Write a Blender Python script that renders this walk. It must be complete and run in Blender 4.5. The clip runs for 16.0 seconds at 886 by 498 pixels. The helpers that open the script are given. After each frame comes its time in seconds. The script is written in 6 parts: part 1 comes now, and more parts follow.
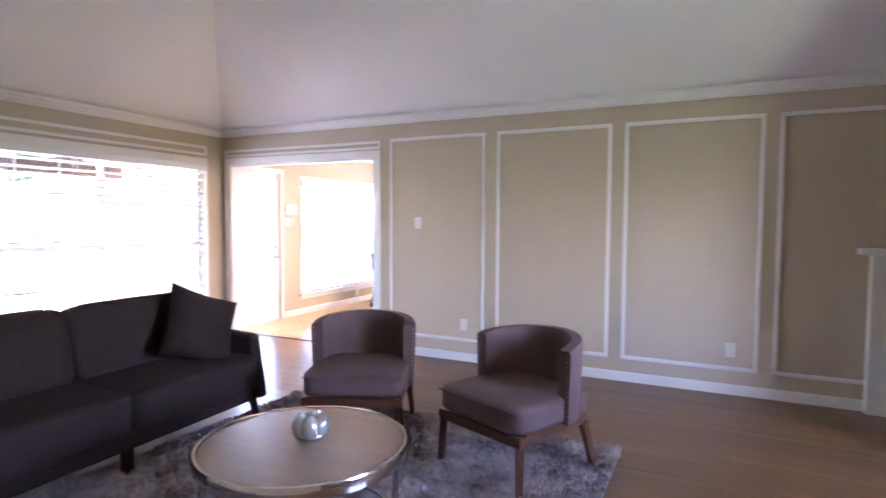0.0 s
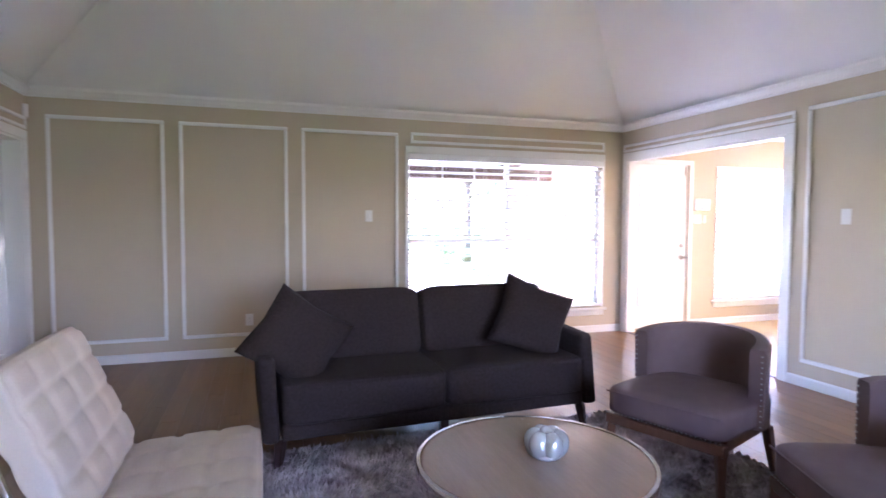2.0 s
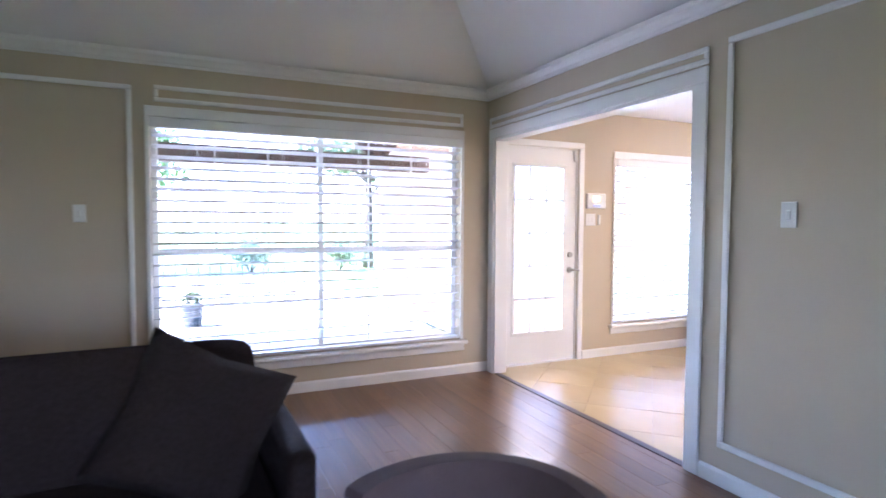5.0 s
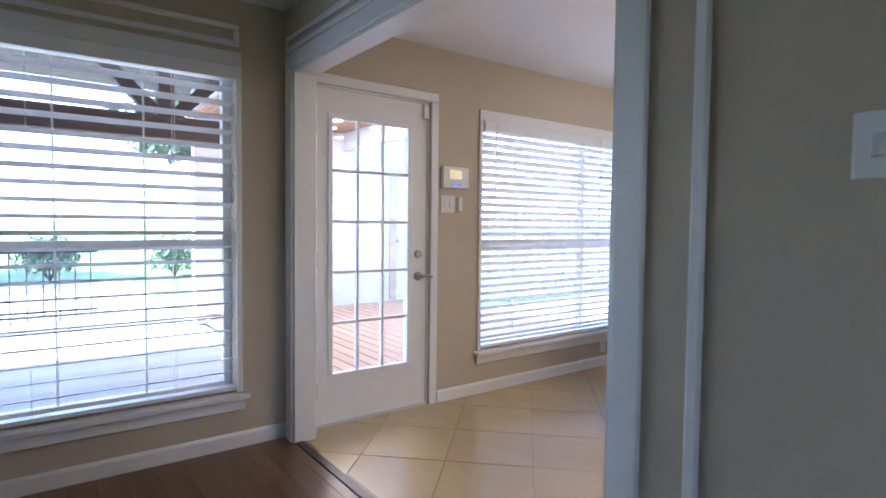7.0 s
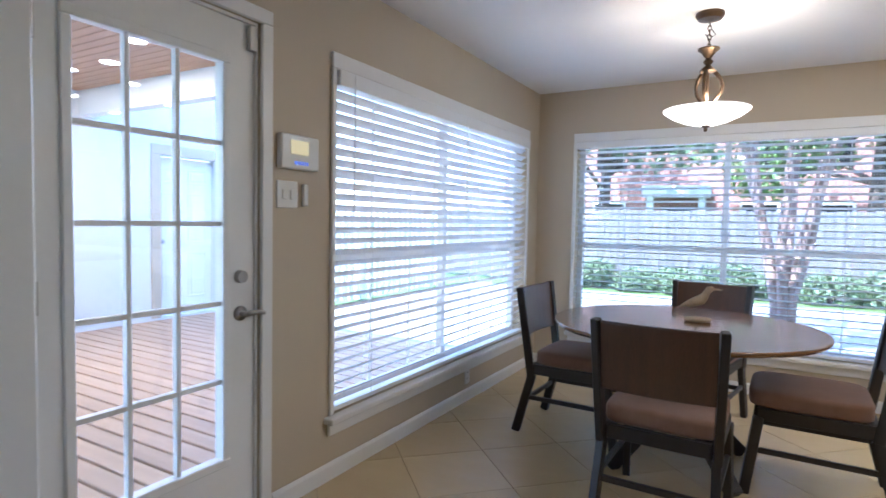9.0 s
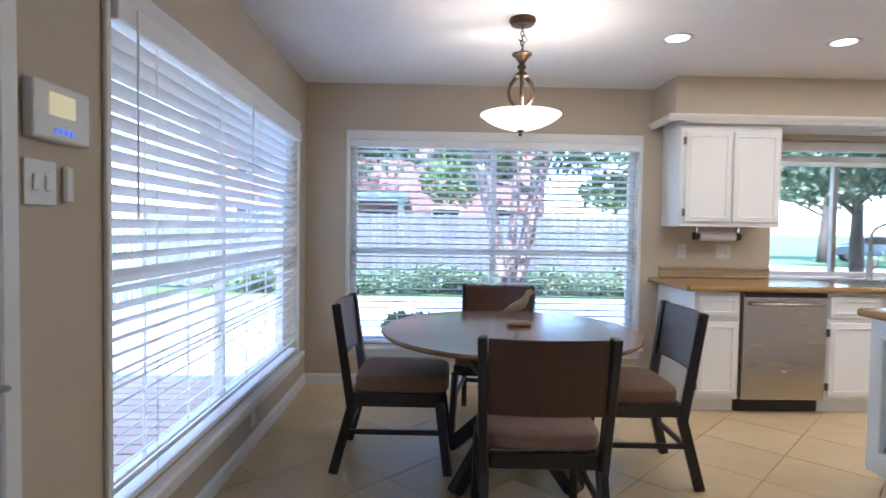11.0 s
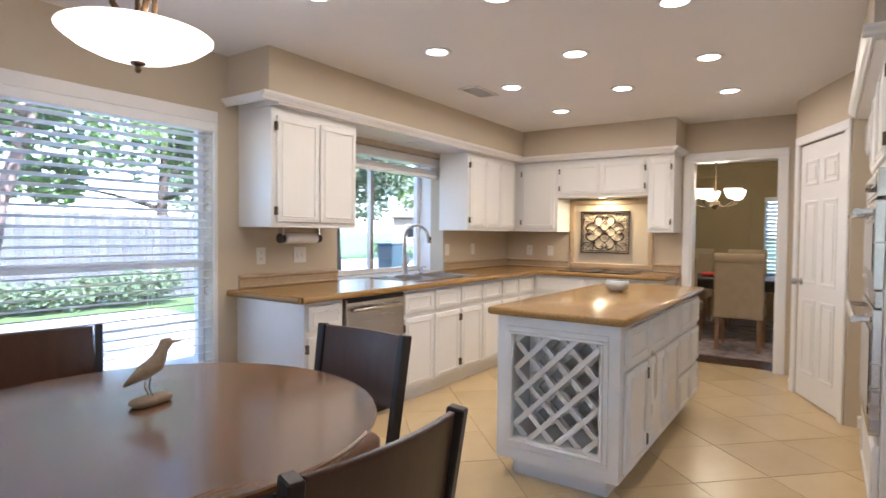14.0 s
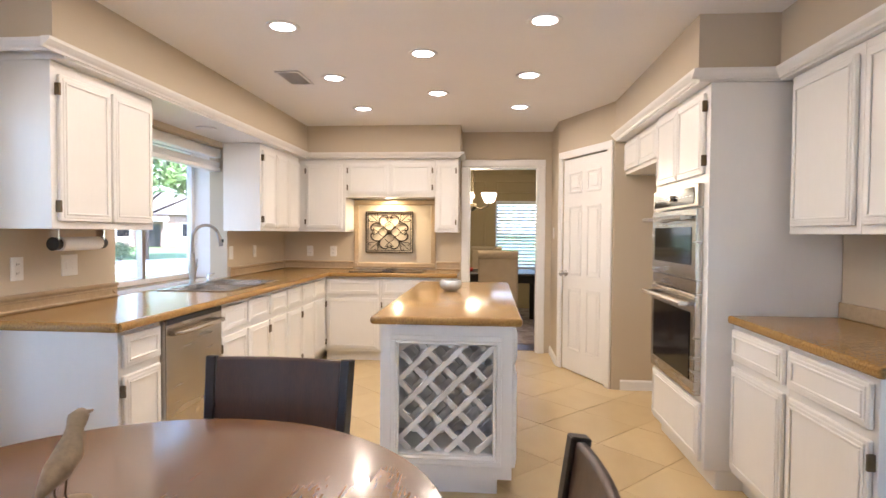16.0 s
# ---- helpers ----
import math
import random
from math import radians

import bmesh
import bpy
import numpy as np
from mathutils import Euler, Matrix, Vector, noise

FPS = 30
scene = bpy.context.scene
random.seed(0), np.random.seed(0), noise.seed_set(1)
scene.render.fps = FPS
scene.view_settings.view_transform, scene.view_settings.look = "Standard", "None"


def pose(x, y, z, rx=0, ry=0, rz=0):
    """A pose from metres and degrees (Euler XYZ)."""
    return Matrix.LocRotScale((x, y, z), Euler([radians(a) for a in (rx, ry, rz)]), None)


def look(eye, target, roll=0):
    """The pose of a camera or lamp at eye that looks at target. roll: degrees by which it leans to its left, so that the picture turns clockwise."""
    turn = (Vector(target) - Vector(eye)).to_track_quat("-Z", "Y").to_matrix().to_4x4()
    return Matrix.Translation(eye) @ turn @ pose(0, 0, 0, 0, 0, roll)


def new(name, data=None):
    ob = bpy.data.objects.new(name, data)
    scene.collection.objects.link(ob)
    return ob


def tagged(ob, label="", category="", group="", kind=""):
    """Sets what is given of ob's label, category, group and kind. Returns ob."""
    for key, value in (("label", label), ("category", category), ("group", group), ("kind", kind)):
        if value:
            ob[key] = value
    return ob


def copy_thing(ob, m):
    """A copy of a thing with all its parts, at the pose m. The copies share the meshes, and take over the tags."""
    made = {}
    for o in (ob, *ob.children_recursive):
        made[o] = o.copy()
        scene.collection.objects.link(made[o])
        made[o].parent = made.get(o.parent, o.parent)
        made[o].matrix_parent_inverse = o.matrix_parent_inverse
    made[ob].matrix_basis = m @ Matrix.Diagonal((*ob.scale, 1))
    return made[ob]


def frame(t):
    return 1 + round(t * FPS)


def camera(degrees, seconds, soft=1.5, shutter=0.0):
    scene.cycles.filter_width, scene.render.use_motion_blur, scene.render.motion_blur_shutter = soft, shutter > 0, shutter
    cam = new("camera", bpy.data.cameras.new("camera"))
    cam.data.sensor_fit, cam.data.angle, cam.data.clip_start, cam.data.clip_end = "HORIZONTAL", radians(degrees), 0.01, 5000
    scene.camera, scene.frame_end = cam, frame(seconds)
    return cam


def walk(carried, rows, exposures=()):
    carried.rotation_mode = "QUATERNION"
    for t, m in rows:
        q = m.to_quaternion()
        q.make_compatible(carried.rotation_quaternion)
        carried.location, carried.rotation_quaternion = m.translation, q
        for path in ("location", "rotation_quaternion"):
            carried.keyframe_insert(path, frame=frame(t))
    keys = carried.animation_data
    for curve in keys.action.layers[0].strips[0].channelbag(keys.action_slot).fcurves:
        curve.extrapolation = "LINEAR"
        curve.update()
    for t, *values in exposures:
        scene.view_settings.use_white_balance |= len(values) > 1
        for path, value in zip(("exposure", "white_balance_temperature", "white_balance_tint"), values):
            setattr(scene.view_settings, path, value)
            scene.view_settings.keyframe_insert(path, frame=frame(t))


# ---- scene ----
cam = camera(76.8, 16.0, shutter=0.35)
PATH = [
    (0, (0.422, 0.877, 1.413), (-0.452, 2.673, 1.314), 0.4),
    (0.5, (0.534, 1.023, 1.457), (-0.71, 2.585, 1.34), 0.1),
    (1, (0.65, 1.311, 1.429), (-0.899, 2.572, 1.317), 0.1),
    (1.5, (0.723, 1.615, 1.381), (-1.042, 2.551, 1.276), 0.2),
    (2, (0.709, 1.792, 1.353), (-1.189, 2.413, 1.252), 0.2),
    (2.5, (0.597, 1.971, 1.337), (-1.37, 2.324, 1.239), 0.2),
    (3, (0.408, 2.128, 1.321), (-1.578, 2.342, 1.223), 0.2),
    (3.5, (0.205, 2.476, 1.304), (-1.783, 2.675, 1.216), 0.2),
    (4, (-0.03, 2.898, 1.303), (-1.995, 3.261, 1.221), 0.3),
    (4.5, (-0.359, 3.186, 1.353), (-2.253, 3.82, 1.257), 0.3),
    (5, (-0.725, 3.529, 1.354), (-2.539, 4.365, 1.258), 0.3),
    (5.5, (-1.070, 3.880, 1.340), (-2.830, 4.824, 1.235), 0.3),
    (6, (-1.380, 4.270, 1.315), (-3.079, 5.320, 1.214), 0.4),
    (6.5, (-1.700, 4.600, 1.285), (-3.348, 5.729, 1.187), 0.5),
    (7, (-2.040, 4.830, 1.250), (-3.644, 6.021, 1.159), 0.6),
    (7.5, (-2.395, 4.985, 1.225), (-3.950, 6.240, 1.140), 0.65),
    (8, (-2.812, 5.078, 1.264), (-4.217, 6.497, 1.154), 1.05),
    (8.5, (-3.125, 5.234, 1.259), (-4.333, 6.824, 1.152), 1.1),
    (9, (-3.345, 5.405, 1.282), (-4.342, 7.136, 1.182), 1.1),
    (9.2, (-3.415, 5.44, 1.282), (-4.318, 7.222, 1.182), 1.2),
    (11.3, (-4.268, 5.740, 1.281), (-4.042, 7.726, 1.211), 0.7),
    (11.5, (-4.343, 5.765, 1.287), (-3.992, 7.733, 1.218), 0.6),
    (12, (-4.417, 5.935, 1.287), (-3.749, 7.819, 1.216), 0.8),
    (12.5, (-4.465, 6.231, 1.305), (-3.493, 7.977, 1.234), 0.6),
    (13, (-4.545, 6.515, 1.292), (-3.302, 8.081, 1.232), 0.7),
    (13.5, (-4.573, 6.758, 1.286), (-3.11, 8.12, 1.228), 0.7),
    (14, (-4.575, 7.003, 1.305), (-2.927, 8.134, 1.247), 0.6),
    (14.5, (-4.581, 7.254, 1.31), (-2.782, 8.127, 1.251), 0.6),
    (15, (-4.616, 7.452, 1.323), (-2.711, 8.058, 1.262), 0.7),
    (15.5, (-4.627, 7.698, 1.316), (-2.659, 8.053, 1.261), 0.3),
    (16, (-4.67, 7.924, 1.323), (-2.677, 8.086, 1.266), 0.4),
]
EXPOSURES = [(0, 5.85, 5700, 38), (2.5, 5.95, 5350, 35), (4, 5.85, 5250, 33), (5, 5.1, 5150, 26), (7.5, 3.65, 5000, 18), (9, 3.45, 4800, 12), (11.5, 3.3, 4850, 14), (13, 3.35, 5000, 15), (14.5, 3.4, 5350, 17), (16, 3.7, 5550, 18)]
walk(cam, [(t, look(eye, target, roll)) for t, eye, target, roll in PATH], EXPOSURES)

# ---- world and sun ----
world = bpy.data.worlds.new("sky")
scene.world = world
world.use_nodes = True
wn = world.node_tree.nodes
sky = wn.new("ShaderNodeTexSky")
sky.sky_type, sky.sun_disc = "NISHITA", False
sky.sun_elevation, sky.sun_rotation = radians(52), radians(198)
wn["Background"].inputs["Strength"].default_value = 0.15
world.node_tree.links.new(sky.outputs["Color"], wn["Background"].inputs["Color"])


def lamp(name, kind, energy, color, m, **more):
    data = bpy.data.lights.new(name, kind)
    data.energy, data.color = energy, color
    for key, value in more.items():
        if key == "size":
            data.size = value
        elif key == "size_y":
            data.size_y = value
        elif key == "shape":
            data.shape = value
        elif key == "angle":
            data.angle = value
        elif key == "radius":
            data.shadow_soft_size = value
        elif key == "spread":
            data.spread = value
    ob = new(name, data)
    ob.matrix_world = m
    return ob


sun_way = Vector((math.sin(radians(198)) * math.cos(radians(52)), math.cos(radians(198)) * math.cos(radians(52)), math.sin(radians(52))))
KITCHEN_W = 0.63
# Warm fill added in the unseen east opening to brighten the living room.
lamp("east_fill_light", "AREA", 0.34, (1.0, 0.88, 0.76), look((2.98, 2.9, 1.45), (-3, 2.9, 1.3)), shape="RECTANGLE", size=1.3, size_y=1.2)
lamp("sun", "SUN", 2.6, (1.0, 0.95, 0.87), look(sun_way * 30, (0, 0, 0)), angle=radians(0.6))

# ---- materials ----


def nd(nt, kind, **vals):
    n = nt.nodes.new(kind)
    for k, v in vals.items():
        n.inputs[k.replace("_", " ")].default_value = v
    return n


def mat(name, color, rough=0.6, metal=0.0, vary=0.12, scale=6.0, bump=0.1, bump_scale=60.0, stretch=(1, 1, 1), second=None, coat=0.0, piece=0.0, spec=0.5, sheen=0.0):
    """A surface with two scales of variation, fine relief and, for pieces, a tone of its own for each."""
    m = bpy.data.materials.new(name)
    m.use_nodes = True
    nt = m.node_tree
    b = nt.nodes["Principled BSDF"]
    b.inputs["Roughness"].default_value, b.inputs["Metallic"].default_value = rough, metal
    b.inputs["Coat Weight"].default_value, b.inputs["Coat Roughness"].default_value = coat, 0.12
    b.inputs["Specular IOR Level"].default_value, b.inputs["Sheen Weight"].default_value = spec, sheen
    co = nt.nodes.new("ShaderNodeTexCoord")
    mp = nd(nt, "ShaderNodeMapping", Scale=stretch)
    nt.links.new(co.outputs["Object"], mp.inputs["Vector"])
    big = nd(nt, "ShaderNodeTexNoise", Scale=scale, Detail=4.0)
    fine = nd(nt, "ShaderNodeTexNoise", Scale=bump_scale, Detail=6.0)
    nt.links.new(mp.outputs["Vector"], big.inputs["Vector"])
    nt.links.new(mp.outputs["Vector"], fine.inputs["Vector"])
    other = second or tuple(c * (1 - 2 * vary) for c in color)
    mix = nd(nt, "ShaderNodeMix")
    mix.data_type = "RGBA"
    add = nt.nodes.new("ShaderNodeMath")
    add.operation = "MULTIPLY_ADD"
    add.inputs[1].default_value = 0.6
    nt.links.new(big.outputs["Fac"], add.inputs[0])
    half = nt.nodes.new("ShaderNodeMath")
    half.operation = "MULTIPLY"
    half.inputs[1].default_value = 0.4
    nt.links.new(fine.outputs["Fac"], half.inputs[0])
    nt.links.new(half.outputs[0], add.inputs[2])
    ramp = nd(nt, "ShaderNodeMapRange")
    ramp.inputs["From Min"].default_value, ramp.inputs["From Max"].default_value = 0.28, 0.72
    nt.links.new(add.outputs[0], ramp.inputs["Value"])
    nt.links.new(ramp.outputs["Result"], mix.inputs["Factor"])
    mix.inputs["A"].default_value, mix.inputs["B"].default_value = (*color, 1), (*other, 1)
    out = mix.outputs["Result"]
    if piece:
        info = nt.nodes.new("ShaderNodeObjectInfo")
        rng = nd(nt, "ShaderNodeMapRange")
        rng.inputs["To Min"].default_value, rng.inputs["To Max"].default_value = 1 - piece, 1 + piece
        nt.links.new(info.outputs["Random"], rng.inputs["Value"])
        hsv = nd(nt, "ShaderNodeHueSaturation")
        nt.links.new(rng.outputs["Result"], hsv.inputs["Value"])
        nt.links.new(out, hsv.inputs["Color"])
        out = hsv.outputs["Color"]
        shift = nt.nodes.new("ShaderNodeVectorMath")
        shift.operation = "MULTIPLY_ADD"
        shift.inputs[1].default_value = (37, 53, 11)
        comb = nt.nodes.new("ShaderNodeCombineXYZ")
        for k in "XYZ":
            nt.links.new(info.outputs["Random"], comb.inputs[k])
        nt.links.new(comb.outputs[0], shift.inputs[0])
        nt.links.new(co.outputs["Object"], shift.inputs[2])
        nt.links.new(shift.outputs[0], mp.inputs["Vector"])
    nt.links.new(out, b.inputs["Base Color"])
    if bump:
        bp = nd(nt, "ShaderNodeBump", Strength=bump, Distance=0.01)
        nt.links.new(fine.outputs["Fac"], bp.inputs["Height"])
        nt.links.new(bp.outputs["Normal"], b.inputs["Normal"])
        rr = nd(nt, "ShaderNodeMapRange")
        rr.inputs["To Min"].default_value, rr.inputs["To Max"].default_value = max(0.02, rough - 0.06), min(1, rough + 0.06)
        nt.links.new(big.outputs["Fac"], rr.inputs["Value"])
        nt.links.new(rr.outputs["Result"], b.inputs["Roughness"])
    return m


def glow(name, color, strength):
    m = bpy.data.materials.new(name)
    m.use_nodes = True
    b = m.node_tree.nodes["Principled BSDF"]
    b.inputs["Base Color"].default_value = (*color, 1)
    b.inputs["Emission Color"].default_value, b.inputs["Emission Strength"].default_value = (*color, 1), strength
    return m


def glass(name, rough=0.0, tint=(1, 1, 1)):
    """Thin pane: mostly clear, with a weak mirror on top."""
    m = bpy.data.materials.new(name)
    m.use_nodes = True
    nt = m.node_tree
    nt.nodes.remove(nt.nodes["Principled BSDF"])
    clear, gloss = nt.nodes.new("ShaderNodeBsdfTransparent"), nt.nodes.new("ShaderNodeBsdfGlossy")
    clear.inputs["Color"].default_value = (*tint, 1)
    gloss.inputs["Roughness"].default_value = rough
    mx = nt.nodes.new("ShaderNodeMixShader")
    mx.inputs[0].default_value = 0.06
    nt.links.new(clear.outputs[0], mx.inputs[1])
    nt.links.new(gloss.outputs[0], mx.inputs[2])
    nt.links.new(mx.outputs[0], nt.nodes["Material Output"].inputs["Surface"])
    return m


WALL = mat("taupe_wall_paint", (0.54, 0.462, 0.343), 0.75, vary=0.02, scale=1.5, bump=0.12, bump_scale=150)
HALL = mat("pale_wall_paint", (0.66, 0.65, 0.64), 0.75, vary=0.02, scale=1.5, bump=0.1, bump_scale=150)
OLIVE = mat("ochre_wall_paint", (0.42, 0.33, 0.18), 0.75, vary=0.03, scale=1.5, bump=0.1, bump_scale=150)
CEIL = mat("ceiling_paint", (0.85, 0.84, 0.83), 0.85, vary=0.02, scale=2, bump=0.35, bump_scale=90)
TRIM = mat("white_trim_paint", (0.80, 0.79, 0.77), 0.35, vary=0.02, scale=3, bump=0.04, bump_scale=40)
CAB = mat("white_cabinet_paint", (0.80, 0.785, 0.755), 0.3, vary=0.02, scale=3, bump=0.05, bump_scale=35, stretch=(1, 1, 0.3))
SLAT = mat("white_blind_slat", (0.84, 0.845, 0.85), 0.4, vary=0.02, scale=4, bump=0.02)
PLANK = mat("brown_oak_plank", (0.25, 0.13, 0.053), 0.28, scale=2.0, bump=0.0, bump_scale=10, stretch=(0.3, 5, 5), second=(0.135, 0.066, 0.027), piece=0.15)
DARKFLOOR = mat("dark_wood_floor", (0.09, 0.045, 0.025), 0.3, vary=0.2, scale=4, bump=0.1, stretch=(0.5, 5, 5))
TILE = mat("beige_stone_tile", (0.60, 0.47, 0.262), 0.27, scale=1.3, bump=0.0, bump_scale=5, stretch=(1, 1.8, 1), second=(0.535, 0.41, 0.218), piece=0.045)
GROUT = mat("tile_grout", (0.46, 0.355, 0.20), 0.8, vary=0.1, scale=20)
COUNTER = mat("tan_speckled_quartz", (0.47, 0.285, 0.088), 0.17, scale=120, bump=0.0, bump_scale=330, second=(0.14, 0.072, 0.022), spec=0.3)
SPLASH = mat("tan_ceramic_border", (0.46, 0.345, 0.205), 0.35, vary=0.12, scale=30, bump=0.2, bump_scale=90)
STEEL = mat("brushed_stainless_steel", (0.50, 0.465, 0.42), 0.26, metal=1.0, vary=0.03, scale=2, bump=0.015, bump_scale=40, stretch=(1, 1, 12))
CHROME = mat("chrome", (0.75, 0.75, 0.75), 0.1, metal=1.0, vary=0.02, bump=0.0)
NICKEL = mat("satin_nickel", (0.45, 0.43, 0.40), 0.3, metal=1.0, vary=0.04, bump=0.0)
BLACKGLASS = mat("black_oven_glass", (0.012, 0.012, 0.013), 0.08, vary=0.05, bump=0.0, spec=0.2)
BLACK = mat("black_plastic", (0.015, 0.015, 0.016), 0.4, vary=0.1, bump=0.02)
BRONZE = mat("antique_bronze", (0.12, 0.075, 0.04), 0.4, metal=0.8, vary=0.2, scale=12, bump=0.1)
BRASS = mat("aged_hinge_brass", (0.16, 0.12, 0.07), 0.4, metal=0.8, vary=0.15, scale=30)
IRON = mat("dark_wrought_iron", (0.05, 0.035, 0.022), 0.5, metal=0.5, vary=0.2, scale=25, bump=0.15)
ESPRESSO = mat("espresso_wood", (0.022, 0.016, 0.014), 0.38, vary=0.2, scale=4, bump=0.08, bump_scale=40, stretch=(6, 6, 0.6))
WALNUT = mat("dark_walnut_veneer", (0.095, 0.046, 0.025), 0.33, vary=0.2, scale=4, bump=0.06, bump_scale=40, stretch=(5, 5, 0.6), second=(0.05, 0.024, 0.015))
TABLEWOOD = mat("polished_brown_tabletop", (0.21, 0.096, 0.031), 0.27, scale=2.2, bump=0.0, bump_scale=20, stretch=(0.8, 6, 6), second=(0.10, 0.043, 0.014), coat=0.8)
SEATFAB = mat("taupe_seat_fabric", (0.235, 0.122, 0.070), 0.85, vary=0.12, scale=14, bump=0.3, bump_scale=260, sheen=0.2)
SOFAFAB = mat("charcoal_tweed_upholstery", (0.050, 0.033, 0.030), 0.95, vary=0.25, scale=60, bump=0.5, bump_scale=320, spec=0.25)
MAUVE = mat("mauve_taupe_upholstery", (0.165, 0.106, 0.097), 0.7, vary=0.1, scale=12, bump=0.3, bump_scale=260, spec=0.3)
CHERRY = mat("reddish_brown_leg_wood", (0.13, 0.055, 0.03), 0.35, vary=0.2, scale=6, bump=0.06, stretch=(5, 5, 0.7))
SOFALEG = mat("dark_cherry_leg_wood", (0.035, 0.014, 0.012), 0.35, vary=0.2, scale=6, bump=0.06, stretch=(5, 5, 0.7))
CREAM = mat("cream_leather", (0.627, 0.5246, 0.418), 0.5, vary=0.06, scale=5, bump=0.15, bump_scale=110)
RUGM = mat("grey_mauve_shag", (0.66, 0.57, 0.55), 0.95, scale=5.5, bump=0.0, bump_scale=24, second=(0.13, 0.10, 0.102))
SILVER = mat("silver_ceramic", (0.62, 0.64, 0.64), 0.16, metal=0.5, vary=0.06, scale=12, bump=0.15, bump_scale=30)
COFFEE = mat("driftwood_tabletop", (0.34, 0.245, 0.17), 0.25, vary=0.12, scale=3, bump=0.05, bump_scale=30, stretch=(0.6, 5, 5), second=(0.27, 0.19, 0.13))
PLASTIC = mat("white_plastic_plate", (0.76, 0.75, 0.72), 0.35, vary=0.02, bump=0.0)
GREYSCREEN = glow("lit_keypad_screen", (0.75, 0.62, 0.30), 0.05)
BLUEKEY = glow("blue_keypad_keys", (0.18, 0.26, 0.75), 0.05)
PAPER = mat("paper_roll", (0.80, 0.79, 0.77), 0.9, vary=0.03, bump=0.1)
BIRD = mat("pale_carved_wood", (0.36, 0.265, 0.16), 0.6, vary=0.2, scale=20, bump=0.2, bump_scale=80)
PANE = glass("window_glass")
LAMPGLASS = glow("lit_alabaster_bowl", (1.0, 0.84, 0.58), 0.27)
BULB = glow("lit_recessed_lens", (1.0, 0.92, 0.80), 1.1)
SHADE = glow("lit_chandelier_shade", (1.0, 0.84, 0.56), 0.45)
BEIGEFAB = mat("beige_linen_upholstery", (0.46, 0.36, 0.23), 0.9, vary=0.08, scale=10, bump=0.2, bump_scale=220)
CONCRETE = mat("pale_concrete", (0.36, 0.345, 0.325), 0.85, vary=0.08, scale=0.7, bump=0.2, bump_scale=30)
ASPHALT = mat("grey_street_asphalt", (0.16, 0.16, 0.165), 0.9, vary=0.1, scale=1, bump=0.2)
GRASS = mat("lawn_grass", (0.10, 0.17, 0.035), 0.9, vary=0.25, scale=1.2, bump=0.5, bump_scale=25)
LEAF = mat("green_leaves", (0.125, 0.165, 0.085), 0.6, vary=0.35, scale=1.4, bump=0.0, second=(0.075, 0.11, 0.05))
LEAF2 = mat("light_green_leaves", (0.15, 0.24, 0.06), 0.6, vary=0.3, scale=1.8, bump=0.0)
BARK = mat("pinkish_bark", (0.46, 0.33, 0.28), 0.8, vary=0.25, scale=6, bump=0.3, stretch=(2, 2, 0.4))
DARKBARK = mat("brown_bark", (0.11, 0.08, 0.06), 0.9, vary=0.3, scale=8, bump=0.5)
FENCE = mat("weathered_fence_wood", (0.13, 0.128, 0.128), 0.85, vary=0.15, scale=3, bump=0.3, stretch=(5, 5, 0.5), piece=0.12)
BRICKM = mat("red_brick_wall", (0.36, 0.19, 0.15), 0.85, vary=0.25, scale=9, bump=0.3, bump_scale=30)
BRICKP = mat("pale_brick_wall", (0.32, 0.22, 0.17), 0.85, vary=0.25, scale=9, bump=0.3, bump_scale=30)
ROOF = mat("grey_brown_shingles", (0.13, 0.115, 0.10), 0.9, vary=0.2, scale=6, bump=0.4)
BROWNWOOD = mat("brown_stained_beam", (0.10, 0.055, 0.032), 0.7, vary=0.2, scale=5, bump=0.2, stretch=(4, 0.5, 4))
PINE = mat("knotty_pine_boards", (0.40, 0.22, 0.11), 0.5, vary=0.22, scale=3, bump=0.1, stretch=(0.5, 5, 5), piece=0.15)
DECK = mat("tan_deck_boards", (0.52, 0.34, 0.20), 0.5, vary=0.15, scale=3, bump=0.15, stretch=(0.4, 5, 5), piece=0.1)
SIDING = mat("white_siding", (0.72, 0.74, 0.76), 0.6, vary=0.03, scale=2, bump=0.05)
CARPAINT = mat("dark_blue_car_paint", (0.02, 0.035, 0.05), 0.3, vary=0.05, bump=0.0, coat=0.2)
RUBBER = mat("tyre_rubber", (0.02, 0.02, 0.02), 0.8, vary=0.1)
RED = mat("red_cloth", (0.45, 0.04, 0.02), 0.7, vary=0.1)

# ---- mesh tools ----


def box(bm, x0, x1, y0, y1, z0, z1, bev=0.0, seg=1, m=None):
    g = bmesh.ops.create_cube(bm, size=1.0)
    vs = g["verts"]
    tr = Matrix.Translation(((x0 + x1) / 2, (y0 + y1) / 2, (z0 + z1) / 2)) @ Matrix.Diagonal((abs(x1 - x0), abs(y1 - y0), abs(z1 - z0), 1))
    bmesh.ops.transform(bm, matrix=(m @ tr) if m else tr, verts=vs)
    if bev:
        es = list({e for v in vs for e in v.link_edges})
        bmesh.ops.bevel(bm, geom=es, offset=bev, segments=seg, profile=0.5, affect="EDGES")


def cyl(bm, p0, p1, r0, r1=None, seg=12):
    p0, p1 = Vector(p0), Vector(p1)
    d = p1 - p0
    m = Matrix.Translation((p0 + p1) / 2) @ d.to_track_quat("Z", "Y").to_matrix().to_4x4()
    bmesh.ops.create_cone(bm, cap_ends=True, segments=seg, radius1=r0, radius2=r0 if r1 is None else r1, depth=d.length, matrix=m)


